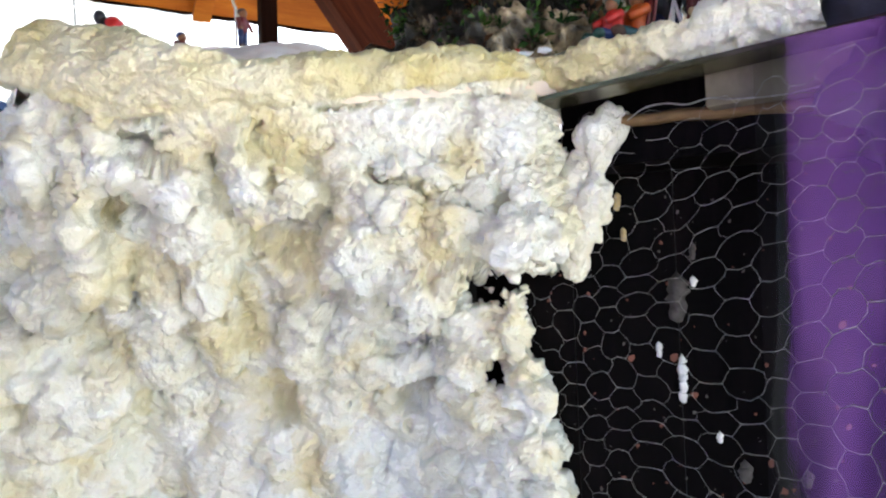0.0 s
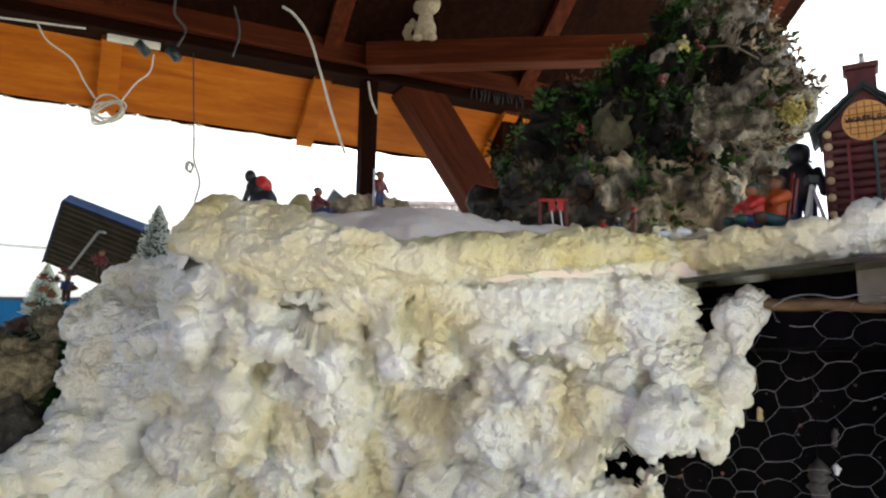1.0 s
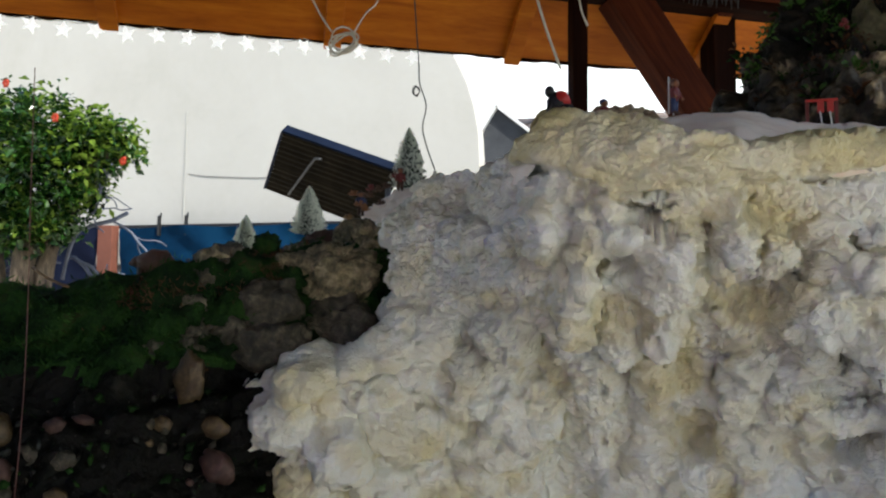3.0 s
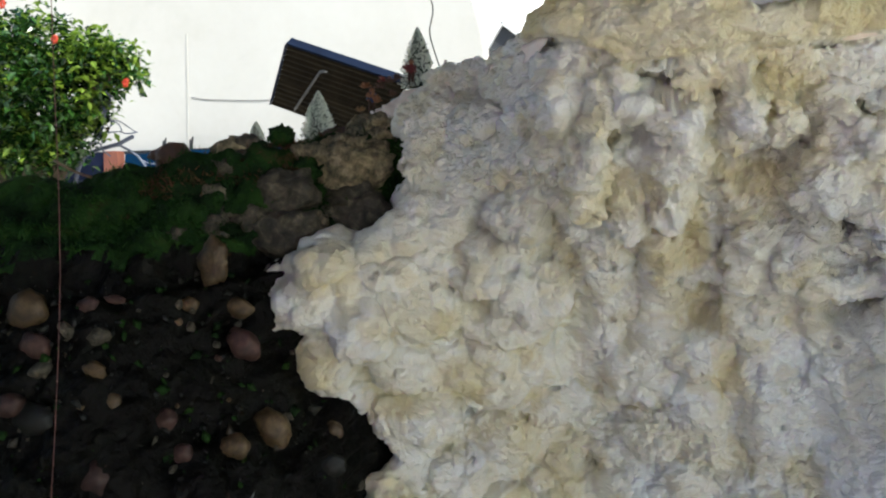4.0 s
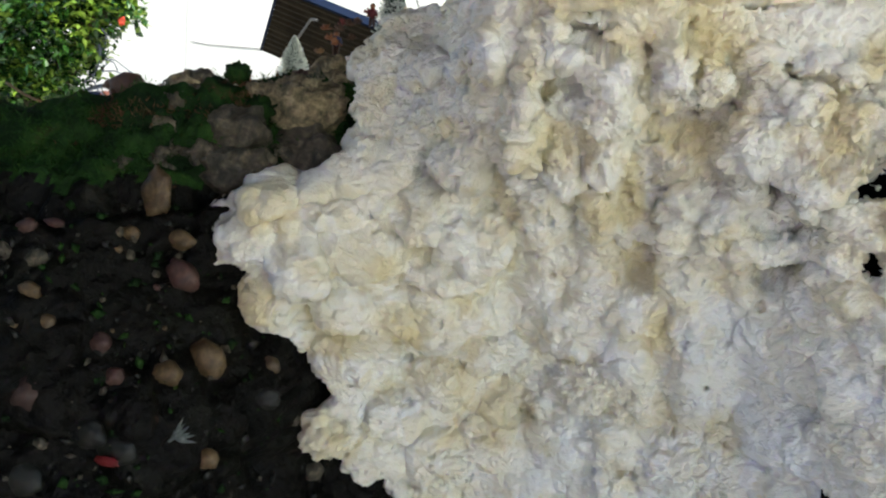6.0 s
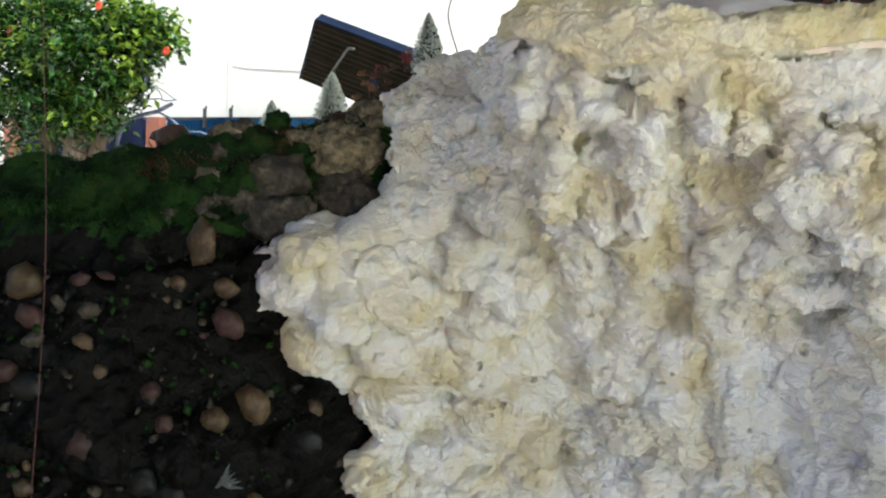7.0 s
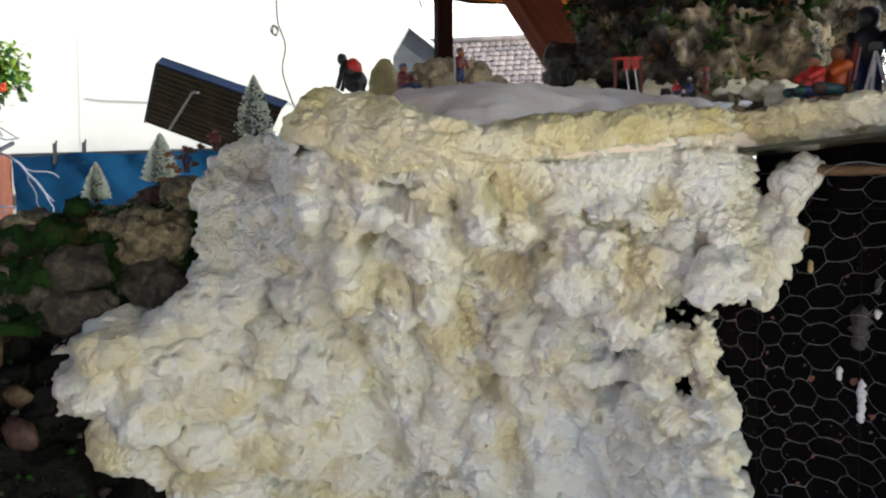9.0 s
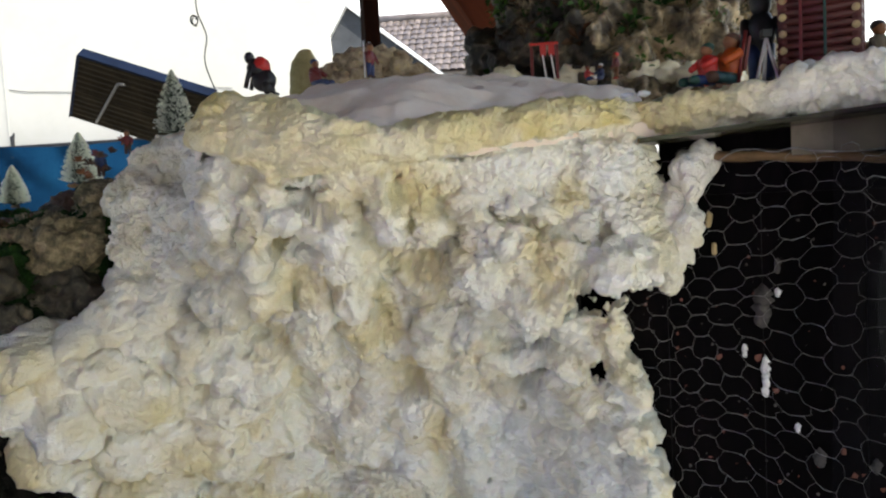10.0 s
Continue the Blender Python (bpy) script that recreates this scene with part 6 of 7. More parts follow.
brush_tree((-0.757, 1.395, 1.458), 0.146, 0.038, 0.9, 1, "dark green bottle brush tree with sparse frost")
brush_tree((-1.044, 1.50, 1.372), 0.128, 0.040, 1.1, 2, "frosted green bottle brush tree on the bank")
brush_tree((-1.209, 1.492, 1.335), 0.098, 0.030, 1.1, 3, "small frosted bottle brush tree on the bank")


for k, (x, y, z, r) in enumerate(((-1.044, 1.50, 1.325, 0.05), (-1.209, 1.492, 1.29, 0.048))):
    boulder("moss_mound", (x, y, z), r, (1.3, 1.0, 0.95), MOSS, 90 + k, "mossy mound that carries a model tree", "mound", "mossy mounds under the trees", 0.3, 0.15)


# ---- stones in the bank ----
def pebble(x, z, r, scale, tilt, mat, seed, label, lift=0.35):
    y = float(bank_y(np.array([x]), np.array([z]))[0])
    bm = bmesh.new()
    ball(bm, (0, 0, 0), r, scale, detail=3, jitter=0.22, seed=seed, m=Matrix.Rotation(radians(tilt), 4, "Y"))
    single("pebble", done(bm, "pebble", mat), (x, y - r * lift, z), label, "pebble", "pebbles in the earth bank")


TAN_PEBBLES = ((-0.963, 1.08, 0.025, 1, 70), (-0.82, 1.08, 0.01, 1.4, 5), (-0.777, 1.073, 0.014, 1.8, 12), (-0.877, 1.011, 0.012, 1.3, 10), (-0.723, 0.92, 0.022, 1.35, 42), (-0.744, 0.91, 0.016, 1.35, 0), (-0.671, 0.901, 0.012, 1.2, 30), (-0.92, 0.891, 0.011, 0.93, 0), (-0.695, 0.802, 0.013, 1.4, 0), (-0.899, 0.849, 0.011, 1.3, 0), (-0.858, 0.976, 0.012, 1.2, 20))
RED_PEBBLES = ((-0.904, 1.085, 0.01, 1.5, -15), (-0.88, 1.091, 0.0056, 2.6, 5), (-0.758, 1.028, 0.019, 1.3, 40), (-0.952, 0.977, 0.018, 0.75, 70), (-0.812, 0.947, 0.014, 1.1, -40), (-0.852, 0.896, 0.021, 1, -50), (-0.743, 0.856, 0.016, 0.64, 25), (-0.789, 0.91, 0.013, 1.1, 0), (-0.946, 1.04, 0.016, 1.3, 20))
GREY_PEBBLES = ((-0.884, 1.049, 0.011, 1.6, -10), (-0.651, 0.817, 0.010, 1, 0), (-0.634, 0.73, 0.017, 0.82, 60), (-0.923, 1.057, 0.0096, 1.5, 20), (-0.931, 1.014, 0.015, 0.6, 70), (-0.836, 0.839, 0.0078, 1.4, 0))
for rows, mat, k0, lab in ((TAN_PEBBLES, STONE, 0, "rounded tan pebble set in dark earth"), (RED_PEBBLES, STONE_RED, 30, "reddish brown pebble set in dark earth"), (GREY_PEBBLES, ROCK, 60, "dark grey pebble half sunk in earth")):
    for k, (x, z, r, long, tilt) in enumerate(rows):
        pebble(x, z, r, (long, 0.75, 1.0), tilt, mat, k0 + k, lab)
boulder("bank_rock", (-0.768, 0.815, 1.222), 0.052, (1.15, 0.8, 0.8), ROCK, 41, "dark rounded rock between moss and foam", "rock", "rocks between moss and foam", 0.4, 0.1)
boulder("bank_rock", (-0.700, 0.885, 1.262), 0.060, (1.25, 0.8, 0.8), ROCK_PALE, 42, "dark rock with a pale plastered top", "rock", "rocks between moss and foam", 0.5, 0.12)
boulder("bank_rock", (-0.700, 0.860, 1.178), 0.075, (1.2, 0.6, 0.8), ROCK, 43, "dark grey rock behind the foam tip", "rock", "rocks between moss and foam", 0.4, 0.1)
boulder("bank_rock", (-0.708, 0.885, 1.292), 0.032, (1.5, 0.8, 0.7), ROCK_PALE, 44, "pale plaster-smeared rock at the bank top", "rock", "rocks between moss and foam", 0.6, 0.15)
boulder("bank_rock", (-0.745, 0.785, 1.168), 0.048, (1.3, 0.6, 0.75), ROCK, 45, "dark grey rock below the moss", "rock", "rocks between moss and foam", 0.4, 0.1)
for k, (x, z, r) in enumerate(((-0.772, 0.825, 0.022), (-0.668, 0.862, 0.020), (-0.80, 0.845, 0.020), (-0.62, 0.79, 0.022), (-0.85, 0.80, 0.024), (-0.93, 0.96, 0.022), (-0.70, 1.045, 0.026))):
    y = float(bank_y(np.array([x]), np.array([z]))[0])
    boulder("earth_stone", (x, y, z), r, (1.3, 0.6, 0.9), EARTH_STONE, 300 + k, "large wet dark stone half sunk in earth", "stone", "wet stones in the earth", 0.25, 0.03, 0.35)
boulder("red_leaf", (-0.773, 0.575, 0.816), 0.011, (1.6, 0.25, 0.6), DKRED, 350, "small crumpled red leaf on the earth", "leaf", "", 0.5, 0.1)
boulder("bark_chip", (-0.800, 0.690, 1.133), 0.022, (0.95, 0.5, 1.5), STONE, 46, "upright brown bark chip beside the foam tip", "bark chip", "", 0.3, 0.1)


rng = random.Random(21)
for k in range(26):
    x = rng.uniform(-0.88, -0.66)
    z = 1.175 + 0.15 * rng.random() + 0.25 * (x + 0.76)
    y = float(bank_y(np.array([x]), np.array([z]))[0])
    mat, lab = ((ROCK, "small dark mottled rock in the bank"), (ROCK_PALE, "small plaster-smeared rock in the bank"), (MOSS, "mossy clod of earth in the bank"))[(0, 0, 1, 2)[k % 4]]
    boulder("bank_clod", (x, y - 0.012, z), rng.uniform(0.012, 0.024), (1.25, 0.7, 0.9), mat, 700 + k, lab, "clod", "clods between the bank rocks", 0.7, 0.2, 0.9)


EDGE_ROCKS = (((-0.735, 1.06, 1.345), 0.034, ROCK_PALE, "pale plaster-smeared rock beside the model trees"), ((-0.815, 1.10, 1.325), 0.036, BROWNFUR, "brown mossy rock below the model trees"), ((-0.655, 0.985, 1.325), 0.034, SNOW_CREAM, "cream foam lump against the cliff edge"),
              ((-0.786, 0.96, 1.288), 0.038, ROCK_PALE, "pale plaster-smeared rock in the bank edge"), ((-0.95, 1.10, 1.285), 0.036, BROWNFUR, "brown mossy rock at the bank top"), ((-0.827, 0.905, 1.258), 0.040, ROCK, "dark mottled rock in the bank edge"),
              ((-0.763, 0.905, 1.262), 0.042, ROCK_PALE, "pale plaster-smeared rock in the bank edge"), ((-0.672, 0.955, 1.305), 0.036, ROCK_BEIGE, "beige crumbly rock against the foam"), ((-0.79, 1.01, 1.308), 0.026, ROCK, "dark mottled rock at the bank top"))
for k, (at, r, mat, lab) in enumerate(EDGE_ROCKS):
    boulder("edge_rock", at, r, (1.2, 0.8, 0.85), mat, 600 + k, lab, "rock", "rocks along the bank edge", 0.3, 0.1)


def earth_litter():
    """Crumbs, wet leaf scraps and grit pressed into the bare earth."""
    rng = np.random.default_rng(77)
    verts, faces, idx = [], [], []
    for i in range(4200):
        x, z = rng.uniform(-1.25, -0.62), rng.uniform(0.62, 1.12)
        y = float(bank_y(np.array([x]), np.array([z]))[0])
        c = np.array((x, y - 0.004 + rng.normal(0, 0.006), z))
        r = 0.0012 + 0.011 * rng.random() ** 4
        q = rng.normal(0, 1, (3, 3))
        q, _ = np.linalg.qr(q)
        k = len(verts)
        flat = rng.uniform(0.15, 0.7)
        for sx, sy, sz in ((1, 0, 0), (-1, 0, 0), (0, 1, 0), (0, -1, 0), (0, 0, 1), (0, 0, -1)):
            verts.append(c + q @ (np.array((sx, sy * 0.7, sz * flat)) * r * rng.uniform(0.7, 1.2)))
        faces += [(k + a, k + b, k + e) for a, b, e in ((0, 2, 4), (2, 1, 4), (1, 3, 4), (3, 0, 4), (2, 0, 5), (1, 2, 5), (3, 1, 5), (0, 3, 5))]
        idx += [int(rng.choice((0, 0, 0, 1, 2, 3, 3)))] * 8
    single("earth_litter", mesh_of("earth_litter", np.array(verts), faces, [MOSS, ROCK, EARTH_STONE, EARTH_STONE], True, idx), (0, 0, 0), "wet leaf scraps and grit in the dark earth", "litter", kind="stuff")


earth_litter()


def pale_fern():
    """A flattened tuft of greyish fern leaves lying on the earth."""
    root = thing("dried_fern", (-0.717, 0.628, 0.836), "pale greyish green dried fern tuft on earth", "plant")
    rng = np.random.default_rng(44)
    leaf_mat = surface("dried_fern_leaf", [(0.03, 0.04, 0.034), (0.09, 0.11, 0.095), (0.20, 0.22, 0.20)], 120, 0.6, 0.2)
    for k in range(15):
        a = radians(-20 + 220 * k / 14) + rng.normal(0, 0.08)
        L = rng.uniform(0.016, 0.030)
        d, side = np.array((math.cos(a), -0.25, math.sin(a))), np.array((-math.sin(a), 0, math.cos(a)))
        verts, faces = [], []
        for j in range(7):
            t = j / 6
            w = 0.0022 * math.sin(math.pi * (0.12 + 0.88 * t)) + 0.0002
            c = d * L * t + np.array((0, 0.010 * t * t, 0))
            verts += [c - side * w, c + np.array((0, -0.0012, 0)), c + side * w]
            if j:
                i = 3 * j
                faces += [(i - 3, i - 2, i + 1, i), (i - 2, i - 1, i + 2, i + 1)]
        part("leaf", mesh_of("leaf", np.array(verts), faces, leaf_mat, True), root)


pale_fern()
rng = random.Random(12)
for k in range(60):
    x, z = rng.uniform(-1.12, -0.60), rng.uniform(0.70, 1.09)
    r = 0.0028 + 0.005 * rng.random() ** 2
    kind = rng.choice((STONE, STONE, STONE_RED, ROCK, ROCK))
    pebble(x, z, r, (rng.uniform(1.0, 1.7), 0.8, 1.0), rng.uniform(-80, 80), kind, 400 + k, {STONE: "small tan pebble pressed into the earth", STONE_RED: "small reddish pebble pressed into the earth", ROCK: "small grey pebble pressed into the earth"}[kind], 0.25)

def brown_bear():
    bm = bmesh.new()
    ball(bm, (0, 0, 0.018), 0.022, (1.35, 0.8, 0.9), detail=3, jitter=0.2)
    ball(bm, (-0.030, 0, 0.020), 0.010, (1.2, 0.9, 0.9), detail=2)
    ball(bm, (-0.040, 0, 0.018), 0.005, (1.3, 0.8, 0.8), detail=2)
    for x in (-0.018, 0.018):
        for y in (-0.008, 0.008):
            rod(bm, (x, y, -0.006), (x, y, 0.012), 0.006, 0.007, 8)
    single("animal_figurine", done(bm, "animal_figurine", BROWNFUR), (-0.930, 0.79, 1.264), "dark brown four-legged animal figurine on the moss", "figurine")


brown_bear()
for k, (x, y, z) in enumerate(((-0.905, 0.80, 1.292), (-0.880, 0.83, 1.298), (-0.858, 0.85, 1.304), (-0.83, 0.88, 1.312), (-1.01, 0.78, 1.262), (-0.955, 0.755, 1.250), (-0.80, 0.90, 1.316))):
    boulder("moss_lump", (x, y, z - 0.016), 0.013 + 0.004 * (k % 3), (1.2, 0.8, 0.8), (BROWNFUR, MOSS, STONE, BROWNFUR, MOSS, STONE, DRYGRASS)[k], k + 70, "small brownish lump on the mossy bank edge", "moss lump", "lumps along the moss edge", 0.7, 0.2)


def grass_clump(at, n, h, spread, mat, seed, label, name="grass_clump"):
    rng = np.random.default_rng(seed)
    verts, faces = [], []
    for i in range(n):
        b = np.array((rng.normal(0, spread), rng.normal(0, spread * 0.5), 0))
        L = h * rng.uniform(0.5, 1.1)
        d = np.array((rng.normal(0, 0.45), rng.normal(0, 0.3), 1.0))
        d = d / np.linalg.norm(d) * L
        s = np.array((rng.uniform(0.4, 1), rng.normal(0, 0.5), 0)) * 0.0005
        bend = np.array((d[0] * 0.5, d[1] * 0.5, -0.1 * L))
        k = len(verts)
        verts += [b - s, b + s, b + d * 0.55 + s * 0.8, b + d * 0.55 - s * 0.8, b + d + bend]
        faces += [(k, k + 1, k + 2, k + 3), (k + 3, k + 2, k + 4)]
    single(name, mesh_of(name, np.array(verts), faces, mat, False), at, label, "grass", "grass clumps on the bank", "stuff")


for k in range(16):
    x = -1.30 + 0.04 * k + 0.01 * math.sin(k * 5)
    z = float(np.interp(x, BANK_TOP_X, BANK_TOP_Z))
    y = float(bank_y(np.array([x]), np.array([z]))[0])
    grass_clump((x, y + 0.01, z - 0.004), 110, 0.010 + 0.004 * (k % 3), 0.016, DRYGRASS if k % 3 == 1 else BLADE, 100 + k, "short tufted grass along the moss edge")
for k, (x, y, z) in enumerate(((-0.86, 0.80, 1.262), (-0.83, 0.82, 1.27), (-0.80, 0.84, 1.275), (-0.88, 0.79, 1.252))):
    grass_clump((x, y, z), 260, 0.009, 0.020, DRYGRASS, 140 + k, "rusty dry grass tuft hanging on the bank")
rng = random.Random(33)
for k in range(22):
    x = rng.uniform(-0.98, -0.655)
    z = float(np.interp(x, BANK_TOP_X, BANK_TOP_Z)) - rng.uniform(0.0, 0.05)
    y = float(bank_y(np.array([x]), np.array([z]))[0])
    rusty = rng.random() < 0.5
    grass_clump((x, y - 0.014, z), 150, rng.uniform(0.008, 0.017), 0.015, DRYGRASS if rusty else BLADE, 160 + k, "rusty dry grass tuft on the bank rocks" if rusty else "short green grass tuft on the bank rocks")
for k, (x, y, z) in enumerate(((-0.665, 0.905, 1.372), (-0.65, 0.90, 1.385), (-0.685, 0.91, 1.352), (-0.64, 0.915, 1.395), (-0.685, 0.93, 1.392), (-0.658, 0.93, 1.399), (-0.637, 0.94, 1.403), (-0.624, 0.95, 1.42), (-0.66, 0.91, 1.365), (-0.639, 0.92, 1.375))):
    rng = np.random.default_rng(200 + k)
    root = thing("dried_rosette", (x, y, z), "small brown dried rosette plant beside the foam", "plant", "dried rosettes beside the foam")
    bm = bmesh.new()
    ball(bm, (0, 0, 0), 0.0032, (0.8, 0.4, 2.0), detail=2)
    leaf = done(bm, "leaf", (TAN, BROWNFUR, BATTEN, BROWNFUR, TAN, DKRED, BROWNFUR, DKRED, TAN, BROWNFUR)[k])
    for i in range(16):
        a = rng.uniform(0, 6.28)
        e = rng.uniform(0.1, 1.2)
        q = Vector((math.cos(a) * math.cos(e), math.sin(a) * math.cos(e), math.sin(e)))
        ob = new("leaf", leaf)
        ob.parent = root
        ob.matrix_local = Matrix.Scale(0.75, 4) @ Matrix.Translation(q * 0.0075) @ q.to_track_quat("Z", "Y").to_matrix().to_4x4()

# ---- far things: house wall, fence, tiled house ----
def house_wall():
    root = thing("house_wall", (-6.0, 8.3, 0.0), "cream rendered house wall with a rounded top corner", "house wall", kind="structure")
    bm = bmesh.new()
    outline = [(-14.0, 0.0), (3.74, 0.0), (3.74, 2.9)]
    for k in range(13):
        a = math.pi / 2 * k / 12
        outline.append((1.44 + 2.3 * math.cos(a), 2.9 + 2.4 * math.sin(a)))
    outline.append((-14.0, 5.3))
    f = bm.faces.new([bm.verts.new((x, 0, z)) for x, z in outline])
    r = bmesh.ops.extrude_face_region(bm, geom=[f])
    bmesh.ops.translate(bm, vec=(0, 0.3, 0), verts=[v for v in r["geom"] if isinstance(v, bmesh.types.BMVert)])
    bmesh.ops.recalc_face_normals(bm, faces=bm.faces)
    part("wall", done(bm, "wall", WALLPAINT, False), root)
    bm = bmesh.new()
    box(bm, (-0.245, -0.008, 0.3), (-0.215, -0.001, 3.65))
    part("cable_duct", done(bm, "cable_duct", SEAM, False, 0.003), root, "pale vertical cable duct")
    part("wall_wire", tube_mesh("wall_wire", [curve_points([(-0.165, -0.006, 2.83), (0.05, -0.006, 2.79), (0.27, -0.006, 2.775), (0.84, -0.006, 2.74), (1.5, -0.006, 2.75), (2.6, -0.006, 2.66)], 30)], 0.0035, STEEL), root, "thin grey wire")
    return root


house_wall()


def fence():
    root = thing("tarpaulin_fence", (-6.0, 8.0, 0.0), "low fence hung with teal and navy tarpaulin", "fence")
    for name, x0, x1, mat, seed in (("teal_tarpaulin", -0.95, 4.2, TARP, 1), ("navy_tarpaulin", -3.6, -1.28, TARP_DARK, 2)):
        nu, nv = 70, 24
        U, V = np.meshgrid(np.linspace(x0, x1, nu), np.linspace(0.05, 2.12, nv))
        p = np.stack([U.ravel(), np.zeros(nu * nv), V.ravel()], 1)
        q = p @ np.array([[0.8, 0, 0.6], [0, 1, 0], [-0.6, 0, 0.8]])
        p[:, 1] = 0.06 * fbm(q * np.array((0.6, 1, 3.2)), 3, seed) - 0.02
        p[:, 2] -= 0.03 * np.abs(np.sin(p[:, 0] * 2.2)) * (p[:, 2] / 2.1)
        part("tarpaulin", mesh_of(name, p, grid_faces(nu, nv), mat), root, name.replace("_", " ") + " sheet")
    bm = bmesh.new()
    box(bm, (-3.7, 0.06, 2.10), (4.3, 0.12, 2.14))
    part("rail", done(bm, "rail", BLACK, False, 0.006), root)
    for x in (-3.65, -1.13, 4.2):
        bm = bmesh.new()
        box(bm, (x - 0.11, -0.08, 0), (x + 0.11, 0.055, 2.13))
        part("post", done(bm, "post", POSTRED, False, 0.01), root, "brick red post")
    for x in (-0.34, 0.055):
        bm = bmesh.new()
        box(bm, (x - 0.016, -0.06, 1.99), (x + 0.016, -0.02, 2.24))
        rod(bm, (x, -0.03, 2.20), (x + 0.02, -0.03, 2.28), 0.02, 0.01, 6)
        part("peg", done(bm, "peg", BLACK, False, 0.004), root, "dark clamp")
    return root


fence()


def tiled_house():
    root = thing("tiled_house", (-2.0, 11.0, 0.0), "small grey house with a clay tile roof", "house")
    bm = bmesh.new()
    box(bm, (-1.25, 0.05, 0), (2.2, 3.0, 2.97))
    part("walls", done(bm, "walls", GABLE, False), root)
    bm = bmesh.new()
    vs = [bm.verts.new(v) for v in ((-1.28, -0.2, 2.98), (0.83, -0.2, 2.98), (-0.584, -0.2, 4.10), (-1.28, 1.2, 2.98), (0.83, 1.2, 2.98), (-0.584, 1.2, 4.10))]
    for f in ((0, 1, 2), (3, 5, 4), (0, 3, 4, 1), (1, 4, 5, 2), (2, 5, 3, 0)):
        bm.faces.new([vs[i] for i in f])
    part("gable", done(bm, "gable", GABLE, False), root, "grey gable front")
    for e, side in ((Vector((-1.34, -0.23, 2.93)), 1), (Vector((0.89, -0.23, 2.93)), -1)):
        top = Vector((-0.584, -0.23, 4.14))
        d = top - e
        mb = Matrix.Translation(e) @ d.to_track_quat("X", "Y").to_matrix().to_4x4()
        bm = bmesh.new()
        box(bm, (0, -0.03, -0.05), (d.length, 0.02, 0.05), mb)
        part("bargeboard", done(bm, "bargeboard", WHITE, False, 0.004), root, "white painted bargeboard")
    # rows of rounded tiles on the slope that faces the garden
    rows, cols = 10, 27
    base = bmesh.new()
    n = 7
    ring = []
    for j in range(2):
        ring.append([base.verts.new((0.075 * math.cos(math.pi * k / (n - 1)), -0.20 * j, 0.045 * math.sin(math.pi * k / (n - 1)) + 0.015 * j)) for k in range(n)])
    for k in range(n - 1):
        base.faces.new((ring[0][k], ring[0][k + 1], ring[1][k + 1], ring[1][k]))
    tile = done(base, "roof_tile", TILE)
    slope = Matrix.Rotation(radians(36), 4, "X")
    roof = part("roof", tiled_roof(), root, "clay tile roof", at=(0.0, 0.0, 0.0))
    for r in range(rows):
        for c in range(cols):
            x = -0.80 + 0.115 * c + 0.012 * random.uniform(-1, 1)
            ob = new("roof_tile", tile)
            ob.parent = roof
            y, z = 1.33 - 0.148 * r, 4.16 - 0.108 * r
            ob.matrix_local = Matrix.Translation((x, y, z)) @ slope @ Matrix.Rotation(random.uniform(-0.05, 0.05), 4, "Z")
    bm = bmesh.new()
    rod(bm, (-0.85, 1.4, 4.24), (2.5, 1.4, 4.20), 0.09, 0.09, 10)
    part("ridge", done(bm, "ridge", TILE), root)


def tiled_roof():
    bm = bmesh.new()
    vs = [bm.verts.new(v) for v in ((-0.85, -0.05, 3.10), (2.5, -0.05, 3.10), (2.5, 1.4, 4.16), (-0.85, 1.4, 4.16), (-0.85, -0.05, 3.02), (2.5, -0.05, 3.02), (2.5, 1.4, 4.08), (-0.85, 1.4, 4.08))]
    for f in ((0, 1, 2, 3), (7, 6, 5, 4), (0, 4, 5, 1), (1, 5, 6, 2), (2, 6, 7, 3), (3, 7, 4, 0)):
        bm.faces.new([vs[i] for i in f])
    return done(bm, "roof", TILE, False)


tiled_house()


